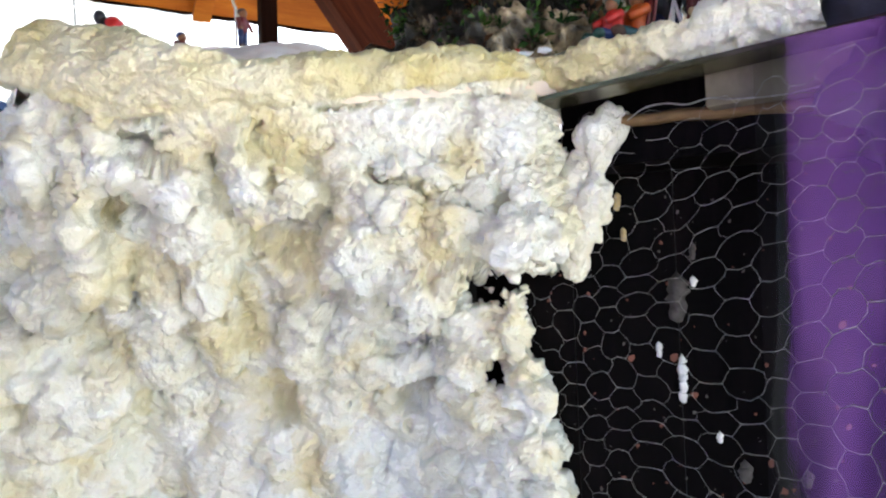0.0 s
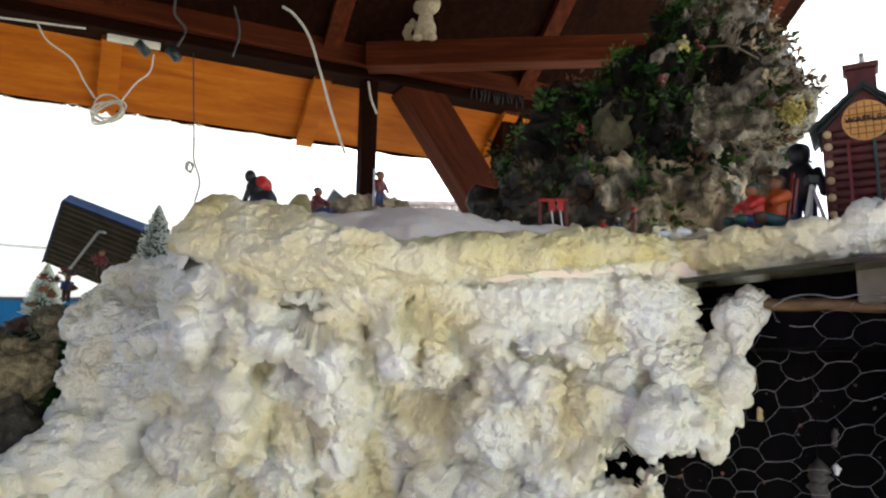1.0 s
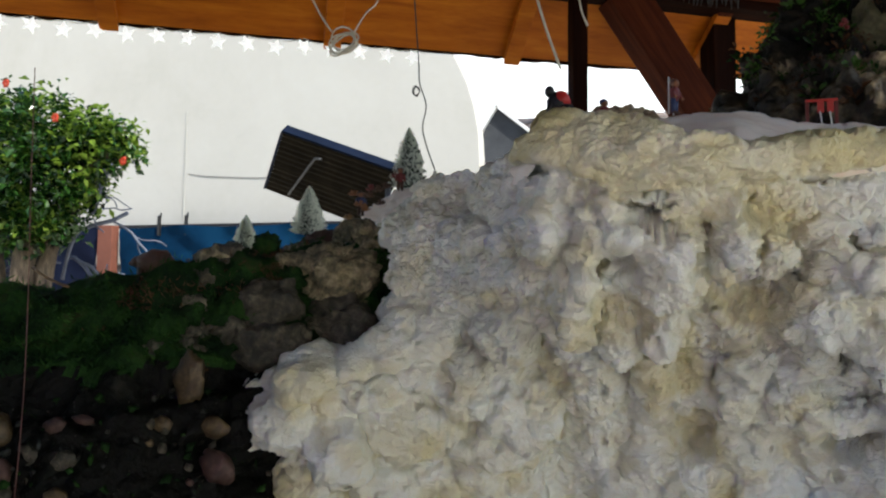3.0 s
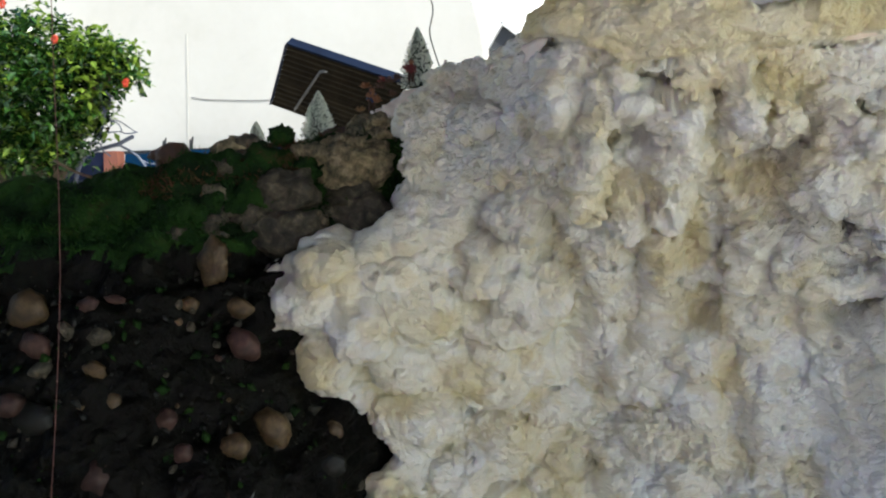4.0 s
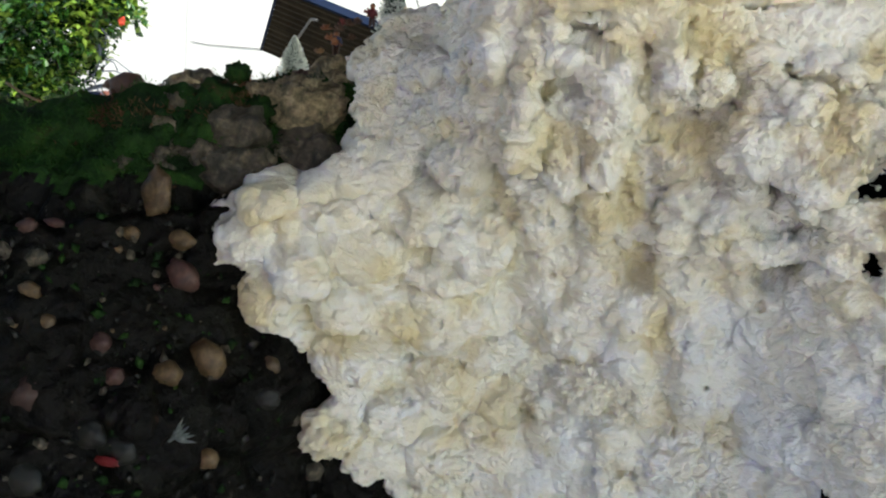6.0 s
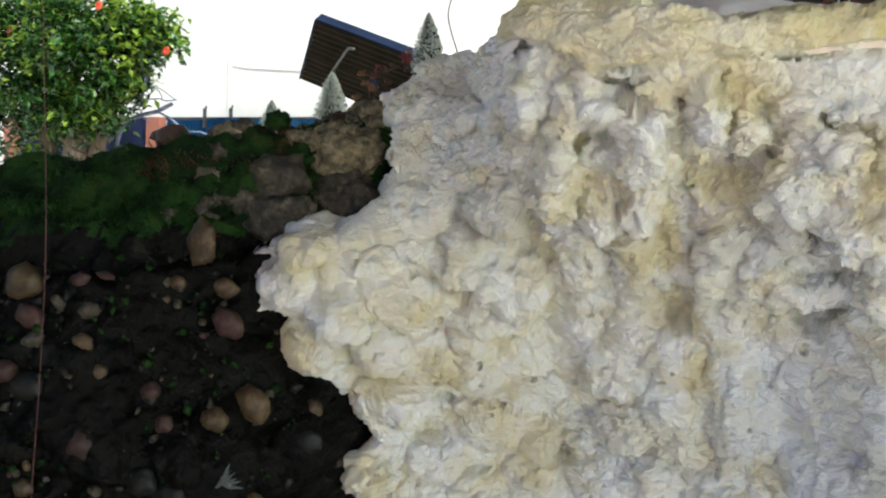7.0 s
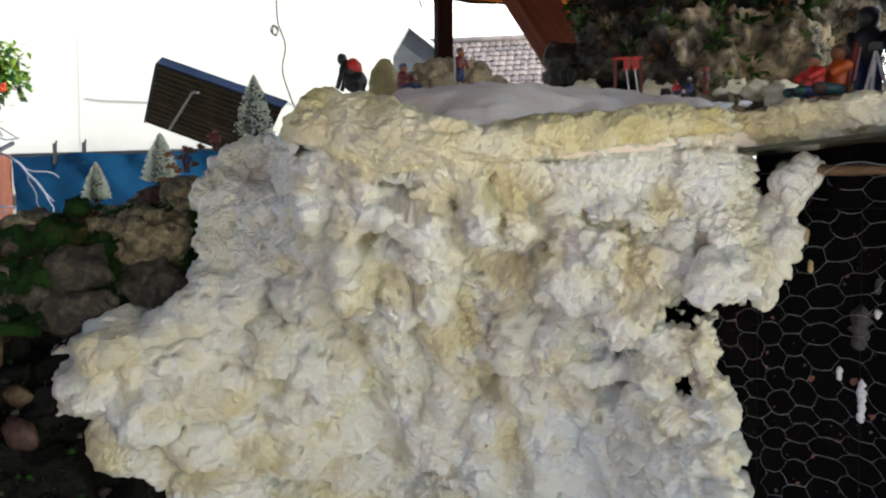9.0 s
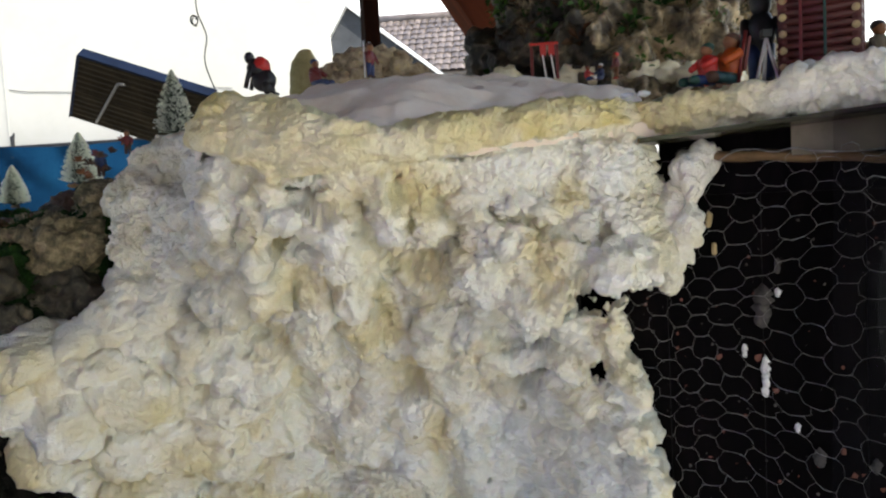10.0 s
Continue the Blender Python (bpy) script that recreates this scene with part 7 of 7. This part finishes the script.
# ---- flowering shrub and bleached branch ----
def shrub():
    root = thing("flowering_shrub", (-5.55, 5.1, 0.0), "glossy green shrub with orange-red flowers", "shrub")
    rng = np.random.default_rng(17)
    stems = [[(0, 0, 0), (0.02, -0.05, 0.9), (0.05, 0, 1.75), (0.2, 0.1, 2.0)], [(0.05, 0, 0), (0.12, 0.05, 0.9), (0.2, 0.1, 1.7), (0.6, 0.1, 2.35), (1.0, 0.1, 2.5)], [(-0.1, 0, 0), (-0.2, 0, 1.0), (-0.4, 0, 2.0), (-0.5, 0.1, 2.3)], [(0.0, 0, 1.6), (-0.1, 0.1, 2.2), (0.0, 0.1, 2.5)]]
    part("trunk", tube_mesh("trunk", [curve_points(s, 14) for s in stems], [0.10, 0.08, 0.07, 0.05], TRUNK, 8), root)
    clumps = []
    for cx, cz, r in ((0.0, 2.3, 0.55), (0.45, 2.35, 0.42), (-0.5, 2.4, 0.6), (0.15, 2.62, 0.45), (-0.4, 2.72, 0.5), (0.68, 2.5, 0.28), (0.90, 2.52, 0.18), (1.06, 2.45, 0.10), (0.35, 2.05, 0.34), (-0.2, 1.95, 0.42), (-0.8, 2.1, 0.5), (0.05, 1.85, 0.25), (-0.9, 2.68, 0.5), (0.55, 2.66, 0.22), (0.25, 2.25, 0.5), (-0.3, 2.5, 0.55), (0.0, 1.80, 0.30), (-0.65, 1.75, 0.45), (0.35, 1.85, 0.22), (-1.2, 2.2, 0.5)):
        for k in range(int(190 * r)):
            v = rng.normal(0, 1, 3)
            v = v / np.linalg.norm(v) * r * rng.uniform(0.55, 1.0) ** 0.5
            clumps.append(np.array((cx, 0, cz)) + v * np.array((1, 0.8, 0.85)))
    verts, faces, idx = [], [], []
    for c in clumps:
        # some leaves take the sun-bright colour, more of them towards the right
        sunlit = rng.random() < (0.20 if c[0] < 0.6 else 0.5)
        for k in range(rng.integers(8, 15)):
            b = c + rng.normal(0, 0.055, 3)
            d = np.array((rng.normal(0, 1), rng.normal(-0.2, 0.8), rng.normal(0.15, 0.6)))
            d /= np.linalg.norm(d)
            L = rng.uniform(0.05, 0.105)
            up = np.array((rng.normal(0, 0.5), rng.normal(0, 0.5), 1.0))
            s = np.cross(d, up)
            s = s / (np.linalg.norm(s) + 1e-9) * L * 0.27
            fold = np.cross(s, d) * 0.35
            i = len(verts)
            tip = b + d * L - np.array((0, 0, L * 0.18))
            verts += [b, b + d * L * 0.45 + s + fold, tip, b + d * L * 0.45 - s + fold, b + d * L * 0.5]
            faces += [(i, i + 1, i + 2, i + 4), (i, i + 4, i + 2, i + 3)]
            idx += [int(sunlit)] * 2
    part("crown", mesh_of("crown", np.array(verts), faces, [LEAF, LEAF_Y], False, idx), root, "leafy crown")["kind"] = "stuff"
    for x, z in ((1.10, 2.33), (0.10, 2.98), (0.62, 2.66), (-0.35, 2.50)):
        bm = bmesh.new()
        for k in range(6):
            a = 2 * math.pi * k / 6
            ball(bm, (0.022 * math.cos(a), -0.01, 0.020 * math.sin(a)), 0.019, (1, 0.35, 1), detail=1, jitter=0.5, seed=k)
        part("flower", done(bm, "flower", PETAL), root, "orange-red flower", at=(x, -0.35 if x < 0.7 else -0.12, z))


shrub()


def dead_branch():
    rng = random.Random(9)
    paths, radii = [], []

    def grow(p, d, length, r, depth):
        pts = [p]
        n = 6
        for i in range(n):
            d = (d + Vector((rng.uniform(-0.5, 0.5), rng.uniform(-0.3, 0.3), rng.uniform(-0.45, 0.45)))).normalized()
            p = p + d * length / n
            pts.append(p)
            if depth and i in (1, 2, 4) and rng.random() < 0.9:
                side = (d + Vector((rng.uniform(-1, 1), rng.uniform(-0.4, 0.4), rng.uniform(-0.7, 0.7)))).normalized()
                grow(p, side, length * 0.55, r * 0.6, depth - 1)
        paths.append(pts)
        radii.append(r)
    grow(Vector((0, 0, 0.1)), Vector((0.25, 0, 1)), 1.1, 0.018, 2)
    grow(Vector((0.05, 0, 0.35)), Vector((0.5, 0, 0.9)), 0.85, 0.015, 2)
    grow(Vector((0.10, 0, 0.75)), Vector((0.7, 0, 0.6)), 0.6, 0.012, 2)
    grow(Vector((-0.03, 0, 0.25)), Vector((-0.7, 0, 0.35)), 0.5, 0.015, 2)
    grow(Vector((0.03, 0, 0.30)), Vector((0.6, 0, 0.35)), 0.45, 0.018, 2)
    paths.append([Vector((-0.05, 0, -1.25)), Vector((0, 0, -0.5)), Vector((0, 0, 0))])
    radii.append(0.03)
    single("dead_branch", tube_mesh("dead_branch", paths, radii, DEADWOOD, 6), (-5.50, 5.5, 1.27), "bleached bluish-white twisted dead branch beside the shrub", "branch")


dead_branch()


# ---- slanting corrugated roof panel ----
def roof_panel():
    root = thing("corrugated_panel", (-1.60, 2.85, 1.80), "tilted brown corrugated panel with a blue edge", "roof panel")
    a, b, c = Vector((-1.767, 2.70, 1.938)), Vector((-2.015, 3.0, 1.741)), Vector((-1.233, 2.70, 1.740))
    U, V = c - a, b - a
    nrm = U.cross(V).normalized()
    if nrm.z < 0:
        nrm = -nrm
    off = Vector((-1.60, 2.85, 1.80))
    nu, nv = 4, 150
    verts = []
    for j in range(nv):
        for i in range(nu):
            p = a + U * (i / (nu - 1)) + V * (j / (nv - 1))
            verts.append(tuple(p - off + nrm * 0.004 * math.sin(j / (nv - 1) * 26 * math.pi)))
    part("sheet", mesh_of("sheet", verts, grid_faces(nu, nv), CORRUGATED), root, "brown corrugated sheet")
    m = Matrix.Translation(a - off) @ Matrix((U.normalized(), V.normalized(), nrm)).transposed().to_4x4()
    bm = bmesh.new()
    box(bm, (-0.004, -0.012, -0.012), (U.length + 0.004, 0.0, 0.030), m)
    part("edge_strip", done(bm, "edge_strip", BLUE_EDGE, False, 0.001), root, "blue metal edge strip")
    bm = bmesh.new()
    box(bm, (-0.010, 0.002, -0.008), (-0.004, V.length, 0.012), m)
    part("edge_strip", done(bm, "edge_strip", BLUE_EDGE, False, 0.001), root, "blue metal edge strip")
    bm = bmesh.new()
    box(bm, (0.01, V.length * 0.52, -0.007), (U.length, V.length * 0.52 + 0.006, -0.004), m)
    part("purlin", done(bm, "purlin", CORRUGATED, False, 0.001), root)
    part("support_tube", tube_mesh("support_tube", [curve_points([Vector(q) - off for q in ((-1.590, 2.70, 1.808), (-1.622, 2.712, 1.815), (-1.650, 2.735, 1.803), (-1.75, 2.83, 1.755), (-1.860, 2.93, 1.700))], 16)], 0.0055, STEEL, 8), root, "bent grey steel tube")
    bm = bmesh.new()
    rod(bm, a + U * 0.96 + V * 0.2 - off - nrm * 0.02, Vector((-1.27, 2.74, 0)) - off, 0.012, None, 10)
    part("pole", done(bm, "pole", STEEL), root)


roof_panel()

# ---- cables and small things under the pavilion roof ----
def cord(name, paths, radius, mat, label, category="cable", n=24):
    return single(name, tube_mesh(name, [curve_points(p, n) for p in paths], radius, mat), (0, 0, 0), label, category)


def loop(k):
    """One loose turn of the coil, seen from the garden side."""
    r1, r2 = 0.032 + 0.006 * math.sin(k * 2.1), 0.028 + 0.006 * math.cos(k * 1.7)
    c = Vector((-1.036 + 0.006 * math.sin(k * 3.3), 1.662, 1.908 + 0.005 * math.cos(k * 2.6))) + PN * 0.004 * (k - 2)
    return [c + PU * r1 * math.cos(t / 16 * 2 * math.pi) + Vector((0, 0, r2 * math.sin(t / 16 * 2 * math.pi + 0.2 * k))) for t in range(17)]


cord("coiled_cable", [[(-1.188, 1.577, 2.104), (-1.164, 1.59, 2.061), (-1.115, 1.618, 2.024), (-1.088, 1.634, 1.974), (-1.064, 1.647, 1.935)],
                      [(-1.013, 1.675, 1.935), (-0.987, 1.69, 1.99), (-0.96, 1.705, 2.026), (-0.955, 1.708, 2.075)]] + [loop(k) for k in range(5)], 0.0024, CABLE, "cream cord tied into a hanging coil", "cord", 40)
cord("white_cable", [[(-1.578, 1.358, 2.099), (-1.47, 1.419, 2.092), (-1.358, 1.482, 2.09), (-1.242, 1.547, 2.098), (-1.095, 1.629, 2.11)]], 0.0026, CABLE, "white cable slung along the wall plate")
cord("hanging_rope", [[(-0.665, 1.825, 2.262), (-0.636, 1.841, 2.246), (-0.598, 1.862, 2.194), (-0.567, 1.88, 2.099), (-0.535, 1.897, 1.987), (-0.497, 1.919, 1.874)]], 0.0036, CABLE, "thick cream cable hanging from the roof")
knot = [Vector((-0.872 + 0.009 * math.cos(t / 10 * 2 * math.pi), 1.775 + 0.001 * t, 1.80 + 0.012 * math.sin(t / 10 * 2 * math.pi))) for t in range(19)]
cord("knotted_wire", [[(-0.88, 1.773, 2.106), (-0.873, 1.777, 1.993), (-0.865, 1.781, 1.881), (-0.862, 1.783, 1.82), (-0.845, 1.79, 1.76), (-0.853, 1.786, 1.70), (-0.843, 1.79, 1.65), (-0.82, 1.80, 1.58)], knot], 0.0019, CABLE_DARK, "thin dark wire hanging with a knot", "wire", 40)
for pts, mat in (([(-0.914, 1.719, 2.249), (-0.914, 1.719, 2.191), (-0.888, 1.734, 2.155), (-0.903, 1.725, 2.104)], STEEL), ([(-0.786, 1.791, 2.25), (-0.77, 1.8, 2.178), (-0.781, 1.794, 2.106)], STEEL), ([(-0.458, 2.021, 2.124), (-0.449, 2.026, 2.072), (-0.433, 2.035, 2.031)], CABLE)):
    cord("cable_tie", [pts], 0.0032, mat, "loose cable end hanging at the beam", n=12)


def lamp_fitting():
    root = thing("lamp_fitting", (-1.0, 1.684, 2.088), "cream lamp tray with two dark sockets", "lamp fitting")
    root.rotation_euler = (0, 0, radians(29))
    bm = bmesh.new()
    box(bm, (-0.06, -0.010, 0.004), (0.065, 0.010, 0.018))
    part("tray", done(bm, "tray", LAMPCASE, False, 0.003), root)
    for x in (0.012, 0.085):
        bm = bmesh.new()
        rod(bm, (x, 0, 0.012), (x + 0.026, 0, -0.016), 0.014, 0.012, 12)
        part("socket", done(bm, "socket", SOCKET), root, "dark green socket")


lamp_fitting()


def cream_lamp():
    root = thing("bulkhead_lamp", (-1.33, 1.46, 2.148), "cream plastic lamp housing under the roof", "lamp")
    root.rotation_euler = (0, 0, radians(29))
    bm = bmesh.new()
    box(bm, (-0.13, -0.03, 0), (0.10, 0.03, 0.05))
    part("housing", done(bm, "housing", LAMPCASE, False, 0.012), root)
    for x in (-0.06, 0.07):
        bm = bmesh.new()
        rod(bm, (x, -0.01, 0.01), (x, -0.01, -0.018), 0.010, 0.007, 10)
        part("stud", done(bm, "stud", LAMPCASE), root)


cream_lamp()


def plush_squirrel():
    bm = bmesh.new()
    ball(bm, (0, 0, 0.036), 0.034, (0.95, 0.75, 1.15), detail=3, jitter=0.15)
    ball(bm, (0.001, -0.004, 0.066), 0.026, (0.85, 0.75, 1.1), detail=3, jitter=0.1)
    ball(bm, (0.004, -0.012, 0.102), 0.029, (1.35, 0.9, 0.82), detail=3, jitter=0.12)
    ball(bm, (0.006, -0.036, 0.096), 0.010, (1.1, 0.8, 0.8), detail=2)
    for sx in (-1, 1):
        rod(bm, (0.004 + sx * 0.026, -0.008, 0.112), (0.004 + sx * 0.033, -0.008, 0.146), 0.013, 0.002, 10)
        ball(bm, (sx * 0.020, -0.020, 0.006), 0.015, (1, 1.2, 0.7), detail=2)
    for k in range(5):
        ball(bm, (-0.040 - 0.016 * math.sin(k * 0.8), 0.010, 0.006 + 0.014 * k), 0.014, (0.85, 0.8, 1.1), detail=2, jitter=0.2, seed=k)
    single("plush_squirrel", done(bm, "plush_squirrel", FUR), (-0.287, 1.962, 2.2155), "cream plush toy animal sitting on a beam", "toy")


plush_squirrel()


def star_string():
    root = thing("star_garland", (-1.5, 1.75, 2.0), "string of white plastic stars with added glow along the eave", "garland")
    n = 24
    bm = bmesh.new()
    ring = []
    for k in range(10):
        a = math.pi / 2 + math.pi * k / 5
        r = 0.025 if k % 2 == 0 else 0.0115
        ring.append((r * math.cos(a), r * math.sin(a)))
    fr = [bm.verts.new((x, -0.002, z)) for x, z in ring]
    bk = [bm.verts.new((x, 0.002, z)) for x, z in ring]
    c0, c1 = bm.verts.new((0, -0.006, 0)), bm.verts.new((0, 0.006, 0))
    for k in range(10):
        q = (k + 1) % 10
        bm.faces.new((fr[k], fr[q], c0))
        bm.faces.new((bk[q], bk[k], c1))
        bm.faces.new((fr[k], bk[k], bk[q], fr[q]))
    bmesh.ops.recalc_face_normals(bm, faces=bm.faces)
    star = done(bm, "star", STARS, False)
    rng = random.Random(6)
    pts = []
    for k in range(n):
        u = -2.35 + 0.083 * k
        w = PM @ Vector((u, 0.235, 1.980 + rng.uniform(-0.006, 0.004)))
        ob = new("star", star)
        ob.parent = root
        ob.location = w - root.location
        ob.rotation_euler = (rng.uniform(-0.2, 0.2), rng.uniform(-0.5, 0.5), radians(29) + rng.uniform(-0.4, 0.4))
        pts += [w - root.location + Vector((0, 0, 0.024)), (PM @ Vector((u + 0.04, 0.235, 1.995))) - root.location]
    part("string", tube_mesh("string", [pts], 0.0012, CABLE, 5), root)


star_string()

# ---- reddish cord in front of the bank ----
single("hanging_thread", tube_mesh("hanging_thread", [curve_points([(-0.829, 0.46, 1.46), (-0.827, 0.46, 1.339), (-0.824, 0.46, 1.22), (-0.825, 0.46, 1.112), (-0.834, 0.46, 0.98), (-0.845, 0.46, 0.86), (-0.852, 0.46, 0.74)], 30)], 0.00045, surface("reddish_cord", [(0.10, 0.04, 0.035), (0.18, 0.085, 0.07)], 60, 0.7, 0)), (0, 0, 0), "thin reddish cord hanging before the bank", "cord")
single("dry_twig", tube_mesh("dry_twig", [curve_points([(-1.06, 0.70, 1.272), (-1.02, 0.69, 1.256), (-0.985, 0.685, 1.246)], 8)], 0.002, BATTEN), (0, 0, 0), "pale dry twig lying on the moss", "twig")

# ---- plastic sheet before the netting, and an added cloth for the purple reflection ----
PLASTIC = bpy.data.materials.new("clear_plastic")
PLASTIC.use_nodes = True
pt = PLASTIC.node_tree
pt.nodes.remove(pt.nodes["Principled BSDF"])
pg, ptr, pmx, pfr = pt.nodes.new("ShaderNodeBsdfGlossy"), pt.nodes.new("ShaderNodeBsdfTransparent"), pt.nodes.new("ShaderNodeMixShader"), pt.nodes.new("ShaderNodeFresnel")
# high IOR strengthens the purple reflection
pfr.inputs["IOR"].default_value = 2.9
pg.inputs["Roughness"].default_value = 0.03
pt.links.new(pfr.outputs[0], pmx.inputs[0])
pt.links.new(ptr.outputs[0], pmx.inputs[1])
pt.links.new(pg.outputs[0], pmx.inputs[2])
pt.links.new(pmx.outputs[0], pt.nodes["Material Output"].inputs[0])


def plastic_sheet():
    nu, nv = 24, 40
    verts = []
    for j in range(nv):
        for i in range(nu):
            q = Vector((0.188, 0.5853, 0)) + SD * (0.057 + 0.323 * i / (nu - 1)) + SN * 0.0003 * noise.noise(Vector((i * 0.4, j * 0.25, 2)))
            z = 0.3 + 1.068 * j / (nv - 1)
            q += SN * (0.055 * (z - 1.2) - 0.275 * min(0.15, max(0, 0.007 + 0.323 * i / (nu - 1))) ** 2)
            verts.append((q.x, q.y, z))
    ob = single("plastic_sheet", mesh_of("plastic_sheet", verts, grid_faces(nu, nv), PLASTIC), (0, 0, 0), "clear plastic sheet before the wire netting", "plastic sheet")
    ob.visible_shadow = False
    # unseen cloth and stand, added in place of mirrored purple clothing
    nu, nv = 60, 8
    a, b = Vector((-0.785, -0.30, 0)), Vector((-0.36, -0.78, 0))
    d = (b - a).normalized()
    q = Vector((-d.y, d.x, 0))
    verts = []
    for j in range(nv):
        for i in range(nu):
            p = a + (b - a) * (i / (nu - 1)) + q * 0.018 * math.sin(i * 0.55 + 0.3 * math.sin(j))
            verts.append((p.x, p.y, 0.06 + 1.99 * j / (nv - 1)))
    single("reflection_cloth", mesh_of("reflection_cloth", verts, grid_faces(nu, nv), PURPLE), (0, 0, 0), "unseen purple cloth added for the reflection in the sheet", "cloth")
    bm = bmesh.new()
    rod(bm, (a.x, a.y, 2.06), (b.x, b.y, 2.06), 0.012, None, 10)
    for e in (a, b):
        rod(bm, (e.x, e.y, 0.0), (e.x, e.y, 2.06), 0.012, None, 10)
    single("reflection_cloth_stand", done(bm, "reflection_cloth_stand", STEEL), (0, 0, 0), "added steel stand from which the unseen cloth hangs", "stand")
    # unseen wall, added to keep bright surroundings out of the reflection
    back = thing("reflection_blocker", (-3.0, -1.0, 0), "unseen dark plank wall added to darken the plastic reflection", "wall", kind="structure")
    mm = Matrix.Translation((-3.0, -1.0, 0)) @ Matrix.Rotation(radians(-46), 4, "Z")
    for k in range(18):
        bm = bmesh.new()
        box(bm, (0.16 * k, 0.004 * (k % 2), 0), (0.16 * k + 0.1595, 0.025 + 0.004 * (k % 2), 3.0), mm)
        part("plank", done(bm, "plank", PLANK_DARK, False, 0.003), back, at=tuple(-back.location))


plastic_sheet()


# ---- glowing backdrop added for the overexposed sky behind the houses ----
def sky_backdrop():
    white_sky = bpy.data.materials.new("blown_white_sky")
    white_sky.use_nodes = True
    nt = white_sky.node_tree
    nt.nodes.remove(nt.nodes["Principled BSDF"])
    em = nt.nodes.new("ShaderNodeEmission")
    em.inputs[0].default_value, em.inputs[1].default_value = (0.95, 0.97, 1.0, 1), 1.3
    nt.links.new(em.outputs[0], nt.nodes["Material Output"].inputs[0])
    n = 24
    verts = []
    for z in (0.0, 45.0):
        for i in range(n + 1):
            a = radians(40 + 80 * i / n)
            verts.append((90 * math.cos(a), 90 * math.sin(a), z))
    single("backdrop", mesh_of("backdrop", verts, [(i, i + 1, n + 2 + i, n + 1 + i) for i in range(n)], white_sky), (0, 0, 0), "glowing white backdrop for the overexposed sky behind the houses", "sky", kind="structure")


sky_backdrop()
